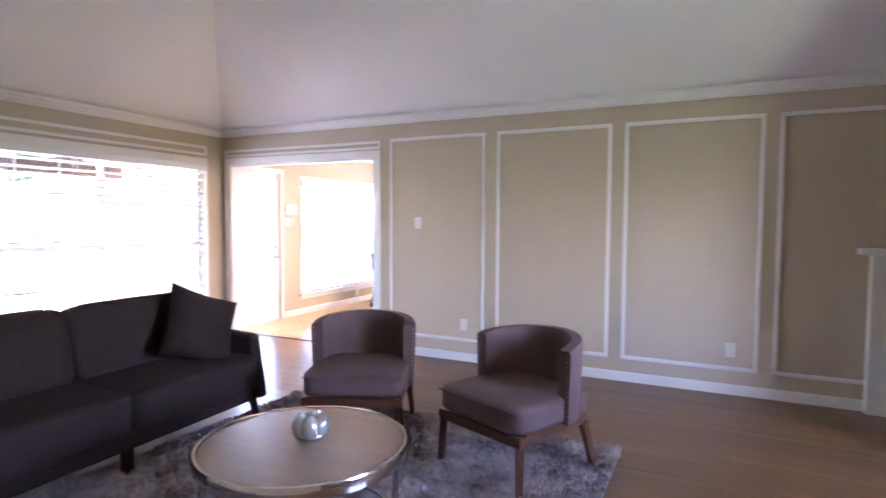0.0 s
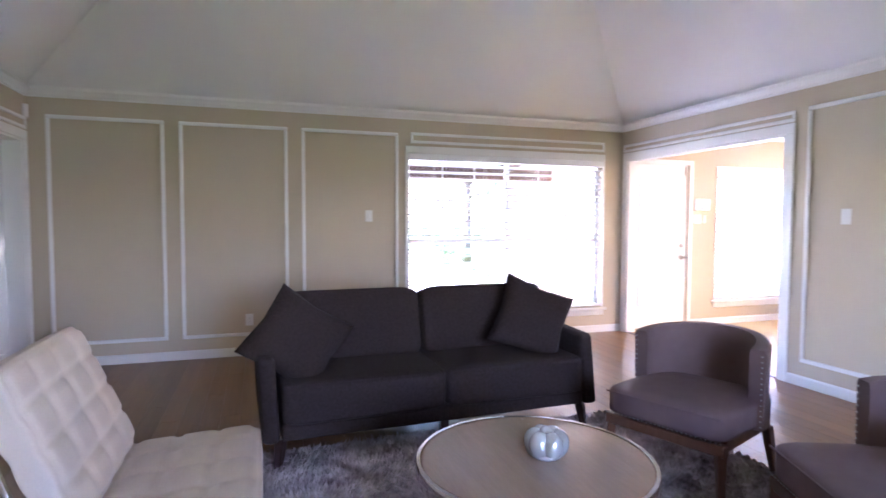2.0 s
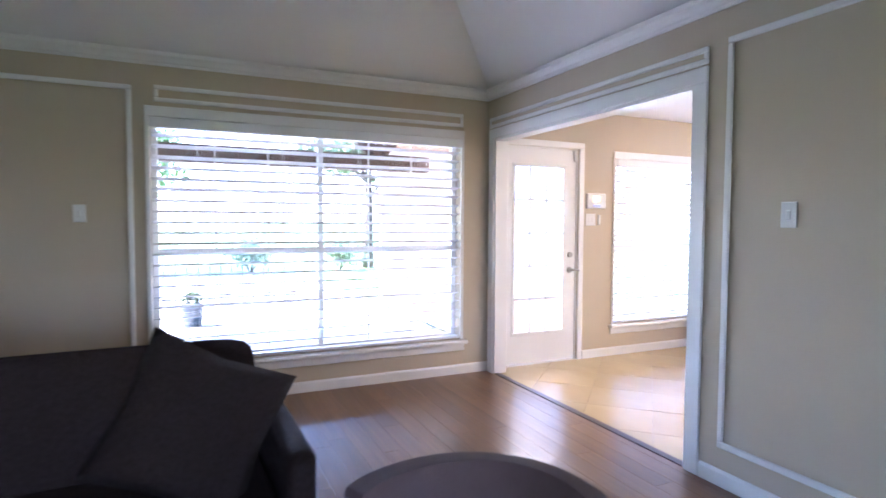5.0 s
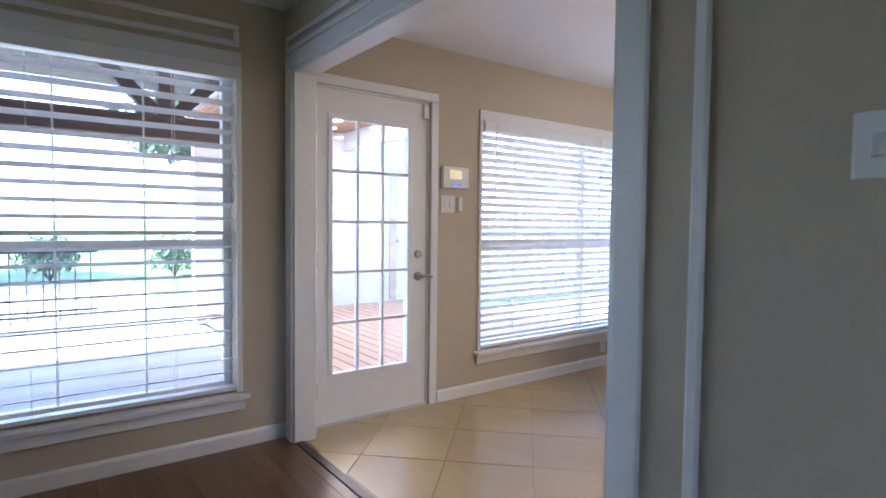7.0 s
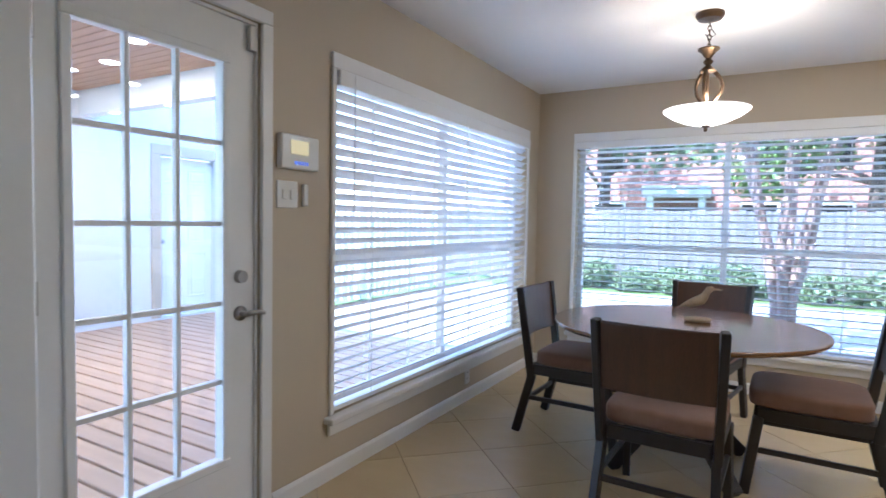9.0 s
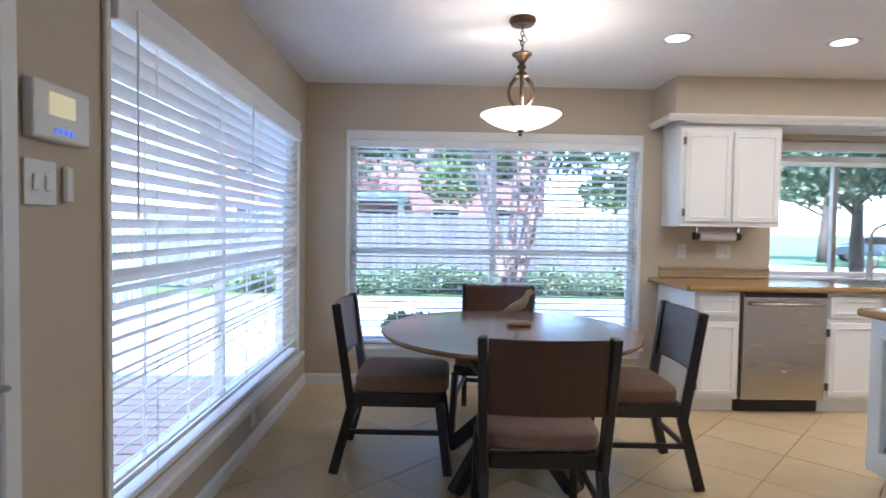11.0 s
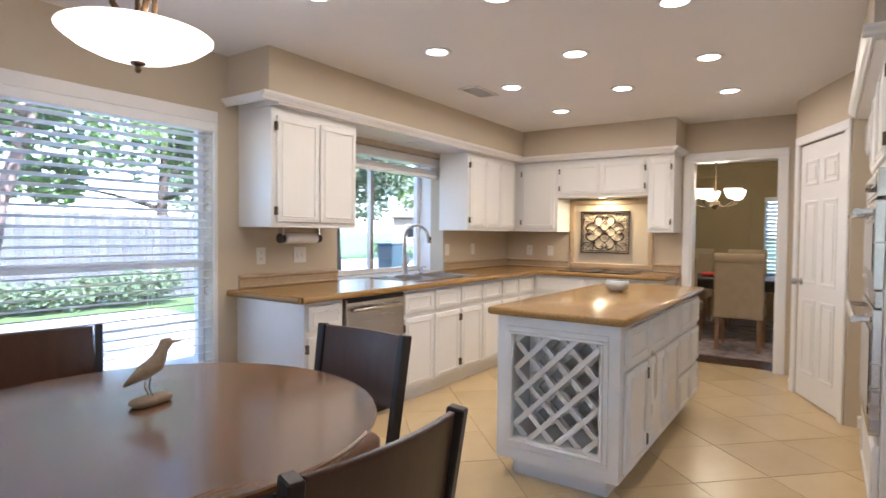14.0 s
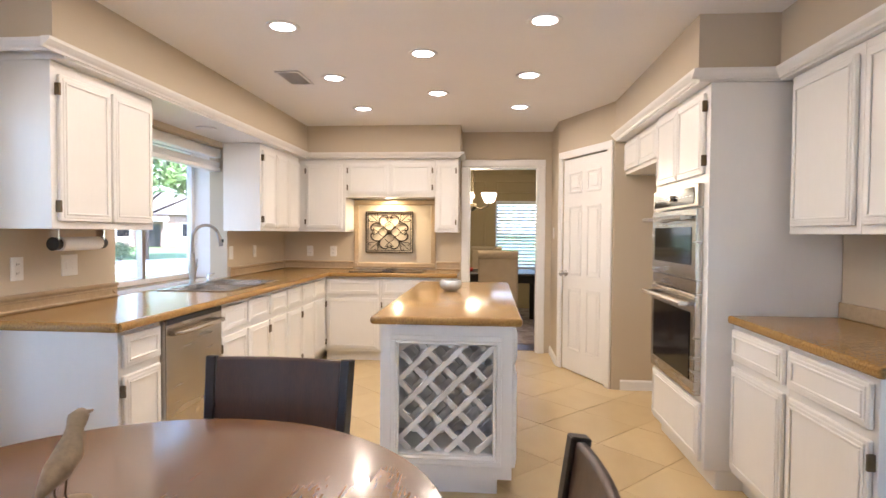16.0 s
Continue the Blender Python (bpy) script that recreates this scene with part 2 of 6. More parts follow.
def beam(bm, p0, p1, w, h, bev=0.0, up=(0, 0, 1)):
    """A squared bar from p0 to p1."""
    p0, p1 = Vector(p0), Vector(p1)
    d = (p1 - p0)
    z = d.normalized()
    x = Vector(up).cross(z)
    x = x.normalized() if x.length > 1e-4 else Vector((1, 0, 0))
    y = z.cross(x)
    m = Matrix((x, y, z)).transposed().to_4x4()
    m.translation = (p0 + p1) / 2
    box(bm, -w / 2, w / 2, -h / 2, h / 2, -d.length / 2, d.length / 2, bev, 1, m)


def lathe(bm, profile, seg=24, at=(0, 0, 0)):
    rings = []
    for r, z in profile:
        rings.append([bm.verts.new((at[0] + max(r, 1e-4) * math.cos(2 * math.pi * k / seg), at[1] + max(r, 1e-4) * math.sin(2 * math.pi * k / seg), at[2] + z)) for k in range(seg)])
    for a, b in zip(rings, rings[1:]):
        for k in range(seg):
            bm.faces.new((a[k], a[(k + 1) % seg], b[(k + 1) % seg], b[k]))
    return rings


def tube(bm, pts, r, seg=8, closed=False):
    pts = [Vector(p) for p in pts]
    rings = []
    n = len(pts)
    side = None
    for i, p in enumerate(pts):
        a, b = (pts[(i - 1) % n], pts[(i + 1) % n]) if closed else (pts[max(i - 1, 0)], pts[min(i + 1, n - 1)])
        d = (b - a).normalized()
        if side is None:
            side = d.orthogonal().normalized()
        side = (side - d * side.dot(d)).normalized()
        other = d.cross(side)
        rr = r[i] if isinstance(r, (list, tuple)) else r
        rings.append([bm.verts.new(p + rr * (math.cos(2 * math.pi * k / seg) * side + math.sin(2 * math.pi * k / seg) * other)) for k in range(seg)])
    pairs = list(zip(rings, rings[1:])) + ([(rings[-1], rings[0])] if closed else [])
    for a, b in pairs:
        for k in range(seg):
            bm.faces.new((a[k], a[(k + 1) % seg], b[(k + 1) % seg], b[k]))
    if not closed:
        bm.faces.new(rings[0][::-1])
        bm.faces.new(rings[-1])


def cushion(bm, sx, sy, sz, power=4.0, n=10, m=None, crown=0.0, tuft=None):
    """A stuffed block, rounded all round; crown bulges its top and bottom."""
    old = set(bm.verts)
    g = bmesh.ops.create_cube(bm, size=2.0)
    es = list({e for v in g["verts"] for e in v.link_edges})
    bmesh.ops.subdivide_edges(bm, edges=es, cuts=n, use_grid_fill=True)
    vs = [v for v in bm.verts if v not in old]
    for v in vs:
        p = v.co.copy()
        k = (abs(p.x) ** power + abs(p.y) ** power + abs(p.z) ** power) ** (1 / power)
        q = p / k
        q.z += crown * math.copysign(1, q.z) * (abs(q.z) > 0.3) * (1 - q.x**2) * (1 - q.y**2)
        if tuft:
            u, w = (p.x + 1) / 2 * tuft[0], (p.y + 1) / 2 * tuft[1]
            dx, dy = abs(u - round(u)), abs(w - round(w))
            q.z *= 1 - 0.28 * math.exp(-((min(dx, dy) / 0.10) ** 2)) * (0.5 + 0.5 * math.exp(-(((dx**2 + dy**2) ** 0.5 / 0.25) ** 2)))
        v.co = Vector((q.x * sx / 2, q.y * sy / 2, q.z * sz / 2))
    if m:
        bmesh.ops.transform(bm, matrix=m, verts=list(vs))


def make(name, bm, material, smooth=False):
    bmesh.ops.recalc_face_normals(bm, faces=bm.faces)
    me = bpy.data.meshes.new(name)
    bm.to_mesh(me)
    bm.free()
    if smooth:
        for p in me.polygons:
            p.use_smooth = True
    me.materials.append(material)
    return me


def part(name, bm, material, parent, label="", smooth=False):
    ob = new(name, make(name, bm, material, smooth))
    ob.parent = parent
    if label:
        ob["label"] = label
    return ob


def bare(name, bm, material, label, category, kind="", group="", smooth=False):
    return tagged(new(name, make(name, bm, material, smooth)), label, category, group, kind)


def thing(name, m, label, category, group="", kind=""):
    ob = new(name)
    ob.matrix_basis = m
    return tagged(ob, label, category, group, kind)


def boxed(name, dims, material, parent, label="", bev=0.003):
    bm = bmesh.new()
    box(bm, *dims, bev)
    return part(name, bm, material, parent, label)


def sharp_smooth(ob, deg=40):
    for p in ob.data.polygons:
        p.use_smooth = True
    ob.data.set_sharp_from_angle(angle=radians(deg))
    return ob


def wall(name, axis, face, back, u0, u1, z0, z1, holes, material, label):
    """A wall whose room side lies in the plane axis = face; holes are (u0, u1, z0, z1) cut right through."""
    us = sorted({u0, u1, *[h[0] for h in holes], *[h[1] for h in holes]})
    zs = sorted({z0, z1, *[h[2] for h in holes], *[h[3] for h in holes]})

    def solid(i, j):
        if not (0 <= i < len(us) - 1 and 0 <= j < len(zs) - 1):
            return False
        u, z = (us[i] + us[i + 1]) / 2, (zs[j] + zs[j + 1]) / 2
        return not any(h[0] < u < h[1] and h[2] < z < h[3] for h in holes)

    bm = bmesh.new()

    def p(d, u, z):
        return bm.verts.new((d, u, z) if axis == "x" else (u, d, z))

    for i in range(len(us) - 1):
        for j in range(len(zs) - 1):
            if not solid(i, j):
                continue
            a, b, c, d = us[i], us[i + 1], zs[j], zs[j + 1]
            for f in (face, back):
                bm.faces.new((p(f, a, c), p(f, b, c), p(f, b, d), p(f, a, d)))
            if not solid(i - 1, j):
                bm.faces.new((p(face, a, c), p(back, a, c), p(back, a, d), p(face, a, d)))
            if not solid(i + 1, j):
                bm.faces.new((p(face, b, c), p(back, b, c), p(back, b, d), p(face, b, d)))
            if not solid(i, j - 1):
                bm.faces.new((p(face, a, c), p(face, b, c), p(back, b, c), p(back, a, c)))
            if not solid(i, j + 1):
                bm.faces.new((p(face, a, d), p(face, b, d), p(back, b, d), p(back, a, d)))
    bmesh.ops.remove_doubles(bm, verts=bm.verts, dist=1e-5)
    return bare(name, bm, material, label, "wall", "structure")


def moulding(bm, pts, profile, inward):
    """Sweeps a profile of (out, up) along straight runs of a horizontal path; inward(i) is the way into the room for run i."""
    for i, (a, b) in enumerate(zip(pts, pts[1:])):
        a, b, n = Vector(a), Vector(b), Vector(inward[i])
        ring = [[bm.verts.new(q + n * o + Vector((0, 0, u))) for o, u in profile] for q in (a, b)]
        k = len(profile)
        for j in range(k):
            bm.faces.new((ring[0][j], ring[0][(j + 1) % k], ring[1][(j + 1) % k], ring[1][j]))
        bm.faces.new(ring[0])
        bm.faces.new(ring[1][::-1])


def frame_bars(bm, axis, at, out, u0, u1, z0, z1, w, d):
    """A rectangular moulding frame of bar width w on a wall plane, standing d proud towards out (+1 or -1)."""
    lo, hi = sorted((at, at + out * d))
    for a, b, c, e in ((u0, u1, z0, z0 + w), (u0, u1, z1 - w, z1), (u0, u0 + w, z0 + w, z1 - w), (u1 - w, u1, z0 + w, z1 - w)):
        if axis == "x":
            box(bm, lo, hi, a, b, c, e, min(w, d) * 0.35)
        else:
            box(bm, a, b, lo, hi, c, e, min(w, d) * 0.35)


# ---- structure ----
XW, XE, YN, YK, YB, YS = -5.16, 1.56, 6.02, 6.14, 10.26, -0.16
LE = 3.0  # living room's far end
HK, HL = 2.44, 2.52
LWIN = (3.31, 5.74, 0.31, 2.08)
BWIN = (7.49, 9.98, 0.32, 2.00)
NWIN = (-4.80, -2.45, 0.33, 1.99)
OPEN = (-5.04, -2.91, 0.0, 2.09)
FDOOR = (6.19, 7.03, 0.0, 2.07)
SDOOR = (-5.06, -4.25, 0.0, 2.05)
BAY = (-1.34, 0.17, 0.915, 2.06)
DDOOR = (7.38, 8.15, 0.0, 2.06)

wall("wall_west", "x", XW, XW - 0.16, YS - 0.14, YB + 0.16, -0.05, 2.62, [LWIN, BWIN, FDOOR], WALL, "taupe painted wall with window and french door openings")
wall("wall_between", "y", YN, YK, XW, LE, 0.0, 2.62, [OPEN], WALL, "taupe painted panelled wall with a wide cased opening")
wall("wall_south", "y", YS, YS - 0.14, XW, LE, 0.0, 2.62, [SDOOR], WALL, "taupe painted panelled wall with a cased doorway")
# The east wall is out of view; its hole is added to let light in.
wall("wall_east", "x", LE, LE + 0.14, YS - 0.14, YK, 0.0, 2.62, [(2.25, 3.55, 0.85, 2.05)], WALL, "plain taupe wall closing the living room, with an unseen opening added for light")
wall("wall_north", "y", YB, YB + 0.16, XW - 0.16, 5.6, -0.05, 2.62, [NWIN, BAY], WALL, "taupe painted kitchen wall with picture window and sink window")
wall("wall_kitchen_east", "x", XE, XE + 0.14, YK, YB, 0.0, 2.62, [DDOOR], WALL, "taupe painted wall with a cased doorway to the dining room")

# kitchen ceiling and the living room's hipped ceiling
bm = bmesh.new()
box(bm, XW, XE, YK, YB, HK, HK + 0.1)
bare("ceiling_kitchen", bm, CEIL, "white textured flat kitchen ceiling", "ceiling", "structure")
bm = bmesh.new()
SL, TOP = 0.72, 1.25
o = [(XW, YS), (LE, YS), (LE, YN), (XW, YN)]
i_ = [(XW + TOP / SL, YS + TOP / SL), (LE - TOP / SL, YS + TOP / SL), (LE - TOP / SL, YN - TOP / SL), (XW + TOP / SL, YN - TOP / SL)]
lo_ = [bm.verts.new((*q, HL)) for q in o]
hi_ = [bm.verts.new((*q, HL + TOP)) for q in i_]
for k in range(4):
    bm.faces.new((lo_[k], lo_[(k + 1) % 4], hi_[(k + 1) % 4], hi_[k]))
bm.faces.new(hi_)
bare("ceiling_living", bm, CEIL, "white hipped vaulted ceiling of the living room", "ceiling", "structure")
# Unseen roof slabs; west overhangs are stretched to keep sun off the windows.
bm = bmesh.new()
box(bm, XW - 1.35, LE + 0.7, YS - 0.7, YN, 4.0, 4.1)
box(bm, XW - 0.9, 5.7, YN, YB + 0.5, 2.75, 2.85)
bare("roof", bm, ROOF, "plain unseen roof deck over the rooms, its west overhang widened to block sun", "roof", "structure")

# crown, baseboards, panel mouldings and casings
crown = [(0, 0.025), (0.012, 0.025), (0.016, 0.04), (0.03, 0.048), (0.045, 0.07), (0.062, 0.085), (0.066, 0.11), (0, 0.11)]
bm = bmesh.new()
moulding(bm, [(XW, YS, 2.41), (XW, YN, 2.41), (LE, YN, 2.41)], crown, [(1, 0, 0), (0, -1, 0)])
moulding(bm, [(XW, YS, 2.41), (LE, YS, 2.41), (LE, YN, 2.41)], crown, [(0, 1, 0), (-1, 0, 0)])
bare("crown_moulding", bm, TRIM, "white painted crown moulding round the living room", "moulding", "structure")
base = [(0, 0), (0.014, 0), (0.014, 0.07), (0.006, 0.085), (0, 0.085)]
bm = bmesh.new()
moulding(bm, [(XW, YS, 0), (XW, YN, 0)], base, [(1, 0, 0)])
moulding(bm, [(OPEN[1] + 0.09, YN, 0), (LE, YN, 0)], base, [(0, -1, 0)])
moulding(bm, [(SDOOR[1] + 0.08, YS, 0), (LE, YS, 0), (LE, YN, 0)], base, [(0, 1, 0), (-1, 0, 0)])
moulding(bm, [(XW, FDOOR[1] + 0.07, 0), (XW, YB, 0)], base, [(1, 0, 0)])
moulding(bm, [(XW, YB, 0), (-2.27, YB, 0)], base, [(0, -1, 0)])
bare("baseboard", bm, TRIM, "white painted baseboard along the walls", "baseboard", "structure")


def casing(name, axis, face, out, h, w, label, sides=(True, True), d=0.018, m=TRIM):
    """A door casing of width w round an opening h on the wall plane."""
    bm = bmesh.new()
    lo, hi = sorted((face, face + out * d))
    runs = [(h[0] - w, h[1] + w, h[3], h[3] + w)]
    runs += [(h[0] - w, h[0], h[2], h[3])] * sides[0] + [(h[1], h[1] + w, h[2], h[3])] * sides[1]
    for a, b, c, e in runs:
        args = (lo, hi, a, b, c, e) if axis == "x" else (a, b, lo, hi, c, e)
        box(bm, *args, 0.005)
    return bare(name, bm, m, label, "door casing", "structure")


def jamb(name, axis, face, back, h, label, t=0.018, sill=False):
    bm = bmesh.new()
    lo, hi = sorted((face, back))
    for a, b, c, e in ((h[0], h[0] + t, h[2], h[3]), (h[1] - t, h[1], h[2], h[3]), (h[0] + t, h[1] - t, h[3] - t, h[3])):
        args = (lo, hi, a, b, c, e) if axis == "x" else (a, b, lo, hi, c, e)
        box(bm, *args)
    return bare(name, bm, TRIM, label, "door jamb", "structure")


casing("casing_opening_living", "y", YN, -1, OPEN, 0.085, "white casing of the wide opening, living room side")
casing("casing_opening_kitchen", "y", YK, 1, (OPEN[0], OPEN[1], 0, 2.09), 0.05, "white casing of the wide opening, kitchen side")
jamb("jamb_opening", "y", YN - 0.002, YK + 0.002, OPEN, "white painted jamb lining of the wide opening")
casing("casing_french_door", "x", XW, 1, FDOOR, 0.06, "white casing of the french door")
casing("casing_south_door", "y", YS, 1, SDOOR, 0.08, "white casing of the hall doorway")
jamb("jamb_south_door", "y", YS + 0.002, YS - 0.142, SDOOR, "white jamb lining of the hall doorway")
casing("casing_dining", "x", XE, -1, DDOOR, 0.075, "white casing of the dining room doorway")
jamb("jamb_dining", "x", XE - 0.002, XE + 0.142, DDOOR, "white jamb lining of the dining doorway")
bm = bmesh.new()
frame_bars(bm, "y", YN, -1, OPEN[0] - 0.085, OPEN[1] + 0.085, 2.185, 2.275, 0.03, 0.016)
frame_bars(bm, "y", YS, 1, SDOOR[0] - 0.08, SDOOR[1] + 0.08, 2.14, 2.25, 0.03, 0.016)
frame_bars(bm, "x", XW, 1, LWIN[0] + 0.03, LWIN[1] + 0.02, 2.185, 2.30, 0.03, 0.016)
bare("trim_headers", bm, TRIM, "white header mouldings above openings and window", "moulding", "structure")
PZ = (0.20, 2.285)
for n, (a, b) in enumerate(((-0.01, 0.945), (1.07, 2.065), (2.20, 3.205))):
    bm = bmesh.new()
    frame_bars(bm, "x", XW, 1, a, b, *PZ, 0.034, 0.018)
    bare(f"trim_panel_west_{n + 1}", bm, TRIM, "white picture frame moulding on the taupe wall", "wall moulding", "structure")
for n, (a, b) in enumerate(((-2.71, -1.62), (-1.50, -0.42), (-0.31, 0.76), (0.86, 1.93))):
    bm = bmesh.new()
    frame_bars(bm, "y", YN, -1, a, b, *PZ, 0.034, 0.018)
    bare(f"trim_panel_north_{n + 1}", bm, TRIM, "white picture frame moulding on the taupe wall", "wall moulding", "structure")
for n, (a, b) in enumerate(((-4.02, -2.95), (-2.83, -1.76), (-1.64, -0.57))):
    bm = bmesh.new()
    frame_bars(bm, "y", YS, 1, a, b, *PZ, 0.034, 0.018)
    bare(f"trim_panel_south_{n + 1}", bm, TRIM, "white picture frame moulding on the taupe wall", "wall moulding", "structure")

# floors: slabs here, planks and tiles at the end of the file
bm = bmesh.new()
box(bm, XW, LE, YS - 0.1, YN + 0.03, -0.12, -0.012)
floor_living = bare("floor_living", bm, DARKFLOOR, "brown oak plank floor of the living room", "floor", "structure")
bm = bmesh.new()
box(bm, XW - 0.02, XE + 0.1, YN + 0.03, YB, -0.12, -0.006)
floor_kitchen = bare("floor_kitchen", bm, GROUT, "beige stone tile floor laid diagonally", "floor", "structure")
bm = bmesh.new()
box(bm, OPEN[0] + 0.018, OPEN[1] - 0.018, YN + 0.0, YN + 0.05, -0.01, 0.006, 0.003)
bare("threshold_opening", bm, SOFALEG, "dark wood threshold strip in the opening", "threshold", "structure")

# rooms seen through the doorways
bm = bmesh.new()
box(bm, XE + 0.14, 5.6, 5.0, YB, -0.12, 0.0)
bare("floor_dining", bm, DARKFLOOR, "dark reddish wood dining room floor", "floor", "structure")
DWIN = (6.6, 7.80, 0.70, 1.90)
DWIN2 = (8.93, 9.9, 0.70, 1.90)
wall("wall_dining_east", "x", 5.3, 5.45, 5.0, YB, 0.0, 2.62, [DWIN, DWIN2], OLIVE, "ochre dining room wall with blind covered windows")
wall("wall_dining_south", "y", 5.0, 4.86, XE, 5.45, 0.0, 2.62, [], OLIVE, "ochre dining room wall")
bm = bmesh.new()
box(bm, XE + 0.14, 5.45, 5.0, YB, HK, HK + 0.1)
bare("ceiling_dining", bm, CEIL, "white dining room ceiling", "ceiling", "structure")
bm = bmesh.new()
moulding(bm, [(5.3, 5.0, 2.33), (5.3, YB, 2.33)], crown, [(-1, 0, 0)])
frame_bars(bm, "x", 5.3, -1, 7.98, 8.75, 1.0, 2.25, 0.03, 0.016)
frame_bars(bm, "x", 5.3, -1, 7.98, 8.75, 0.15, 0.85, 0.03, 0.016)
frame_bars(bm, "x", 5.3, -1, 6.6, 7.8, 2.02, 2.25, 0.03, 0.016)
bare("trim_dining", bm, OLIVE, "painted mouldings on the dining room wall", "moulding", "structure")
bm = bmesh.new()
box(bm, -7.4, XW - 0.16, -2.4, YS - 0.14, -0.12, -0.004)
box(bm, XW - 0.16, -3.4, -2.4, YS - 0.14, -0.12, -0.004)
bare("floor_hall", bm, TILE, "pale tile floor of the side hall", "floor", "structure")
bm = bmesh.new()
box(bm, -7.4, -3.4, -1.15, -1.05, 0, 2.62)
box(bm, -5.62, -5.52, -1.05, -0.30, 0, 2.62)
box(bm, -3.5, -3.4, -1.05, -0.30, 0, 2.62)
box(bm, -5.62, -3.4, -1.15, -0.30, 2.44, 2.54)
bare("wall_hall", bm, HALL, "pale grey white walls of the side hall", "wall", "structure")
bm = bmesh.new()
moulding(bm, [(-5.52, -1.05, 0), (-5.52, -0.30, 0)], base, [(1, 0, 0)])
bare("baseboard_hall", bm, TRIM, "white hall baseboard", "baseboard", "structure")

# ---- windows and blinds ----


def window(name, m, w, h, depth, cols, rows, label, slat_pitch, slat_w, tilt, valance, drop=0.0, gap=0.06):
    """A window in local axes: x along the wall, -y into the room, z up from the sill; glass at the back, blind in front."""
    win = thing(name, m, label, "window", kind="structure")
    bm = bmesh.new()
    t = 0.045
    y0, y1 = depth - 0.07, depth - 0.02
    for a, b, c, d in ((0, t, 0, h), (w - t, w, 0, h), (t, w - t, 0, t), (t, w - t, h - t, h)):
        box(bm, a, b, y0, y1, c, d, 0.004)
    part("window_frame", bm, TRIM, win)
    for k in range(1, cols):
        x = t + (w - 2 * t) * k / cols
        boxed("mullion", (x - 0.022, x + 0.022, y0, y1, t, h - t), TRIM, win)
    for k in range(cols):
        a, b = t + (w - 2 * t) * k / cols + 0.022 * (k > 0), t + (w - 2 * t) * (k + 1) / cols - 0.022 * (k < cols - 1)
        boxed("meeting_rail", (a, b, y0 - 0.005, y1 - 0.012, h * 0.46 - 0.025, h * 0.46 + 0.025), TRIM, win)
        for z0, z1 in ((t, h * 0.46 - 0.025), (h * 0.46 + 0.025, h - t)):
            pane = boxed("pane", (a, b, y0 + 0.022, y0 + 0.026, z0, z1), PANE, win, bev=0)
            pane.visible_shadow = False
            bm = bmesh.new()
            for q in range(1, rows):
                x = a + (b - a) * q / rows
                box(bm, x - 0.005, x + 0.005, y0 + 0.012, y0 + 0.02, z0, z1)
            zm = (z0 + z1) / 2
            box(bm, a, b, y0 + 0.0125, y0 + 0.0195, zm - 0.006, zm + 0.006)
            part("muntin", bm, TRIM, win)
    bm = bmesh.new()
    box(bm, -0.06, w + 0.06, -0.055, depth - 0.075, -0.035, -0.002, 0.008, 2)
    box(bm, -0.04, w + 0.04, -0.018, -0.001, -0.10, -0.036, 0.006)
    part("window_sill", bm, TRIM, win, "white painted sill with an apron below")
    blind = thing("window_blind", m, "white faux wood blind with horizontal slats in the window", "blind")
    bm = bmesh.new()
    box(bm, 0.002, w - 0.002, -0.035, 0.05, h - valance, h - 0.004, 0.006, 2)
    part("valance", bm, SLAT, blind)
    bm = bmesh.new()
    n = 5
    vs = [[bm.verts.new((x, (k / (n - 1) - 0.5) * slat_w, 0.003 * math.cos((k / (n - 1) - 0.5) * math.pi) + s)) for k in range(n)] for x in (0.008, w - 0.008) for s in (0.0013, -0.0013)]
    for k in range(n - 1):
        bm.faces.new((vs[0][k], vs[0][k + 1], vs[2][k + 1], vs[2][k]))
        bm.faces.new((vs[1][k + 1], vs[1][k], vs[3][k], vs[3][k + 1]))
    for k in (0, n - 1):
        bm.faces.new((vs[0][k], vs[1][k], vs[3][k], vs[2][k]))
    slat = make("slat", bm, SLAT)
    yb = gap * 0.4
    z = h - valance - slat_pitch * 0.6
    while z > drop + 0.05:
        s = new("slat", slat)
        s.parent = blind
        s.matrix_basis = pose(0, yb, z, tilt + random.uniform(-1.2, 1.2), random.uniform(-0.06, 0.06), 0)
        z -= slat_pitch
    boxed("bottom_rail", (0.006, w - 0.006, yb - 0.03, yb + 0.03, drop + 0.012, drop + 0.034), SLAT, blind)
    cords = max(2, int(w / 0.6))
    for k in range(cords):
        x = w * (k + 0.5) / cords
        bm = bmesh.new()
        for dy in (-slat_w * 0.52, slat_w * 0.52):
            box(bm, x - 0.0012, x + 0.0012, yb + dy - 0.0012, yb + dy + 0.0012, drop + 0.03, h - valance + 0.002)
        part("ladder_cord", bm, SLAT, blind)
    return win, blind


_, blind = window("window_1", pose(XW, LWIN[0], LWIN[2], 0, 0, 90), LWIN[1] - LWIN[0], LWIN[3] - LWIN[2], 0.16, 2, 3, "white framed divided window in the living room", 0.077, 0.064, -17, 0.075)
_, blind = window("window_2", pose(XW, BWIN[0], BWIN[2], 0, 0, 90), BWIN[1] - BWIN[0], BWIN[3] - BWIN[2], 0.16, 2, 3, "white framed divided window in the breakfast corner", 0.055, 0.054, -35, 0.08)
for x in (0.10, 1.30):
    bm = bmesh.new()
    cyl(bm, (x, -0.045, 0.98), (x, -0.045, 1.66), 0.004, seg=8)
    part("tilt_wand", bm, SLAT, blind)
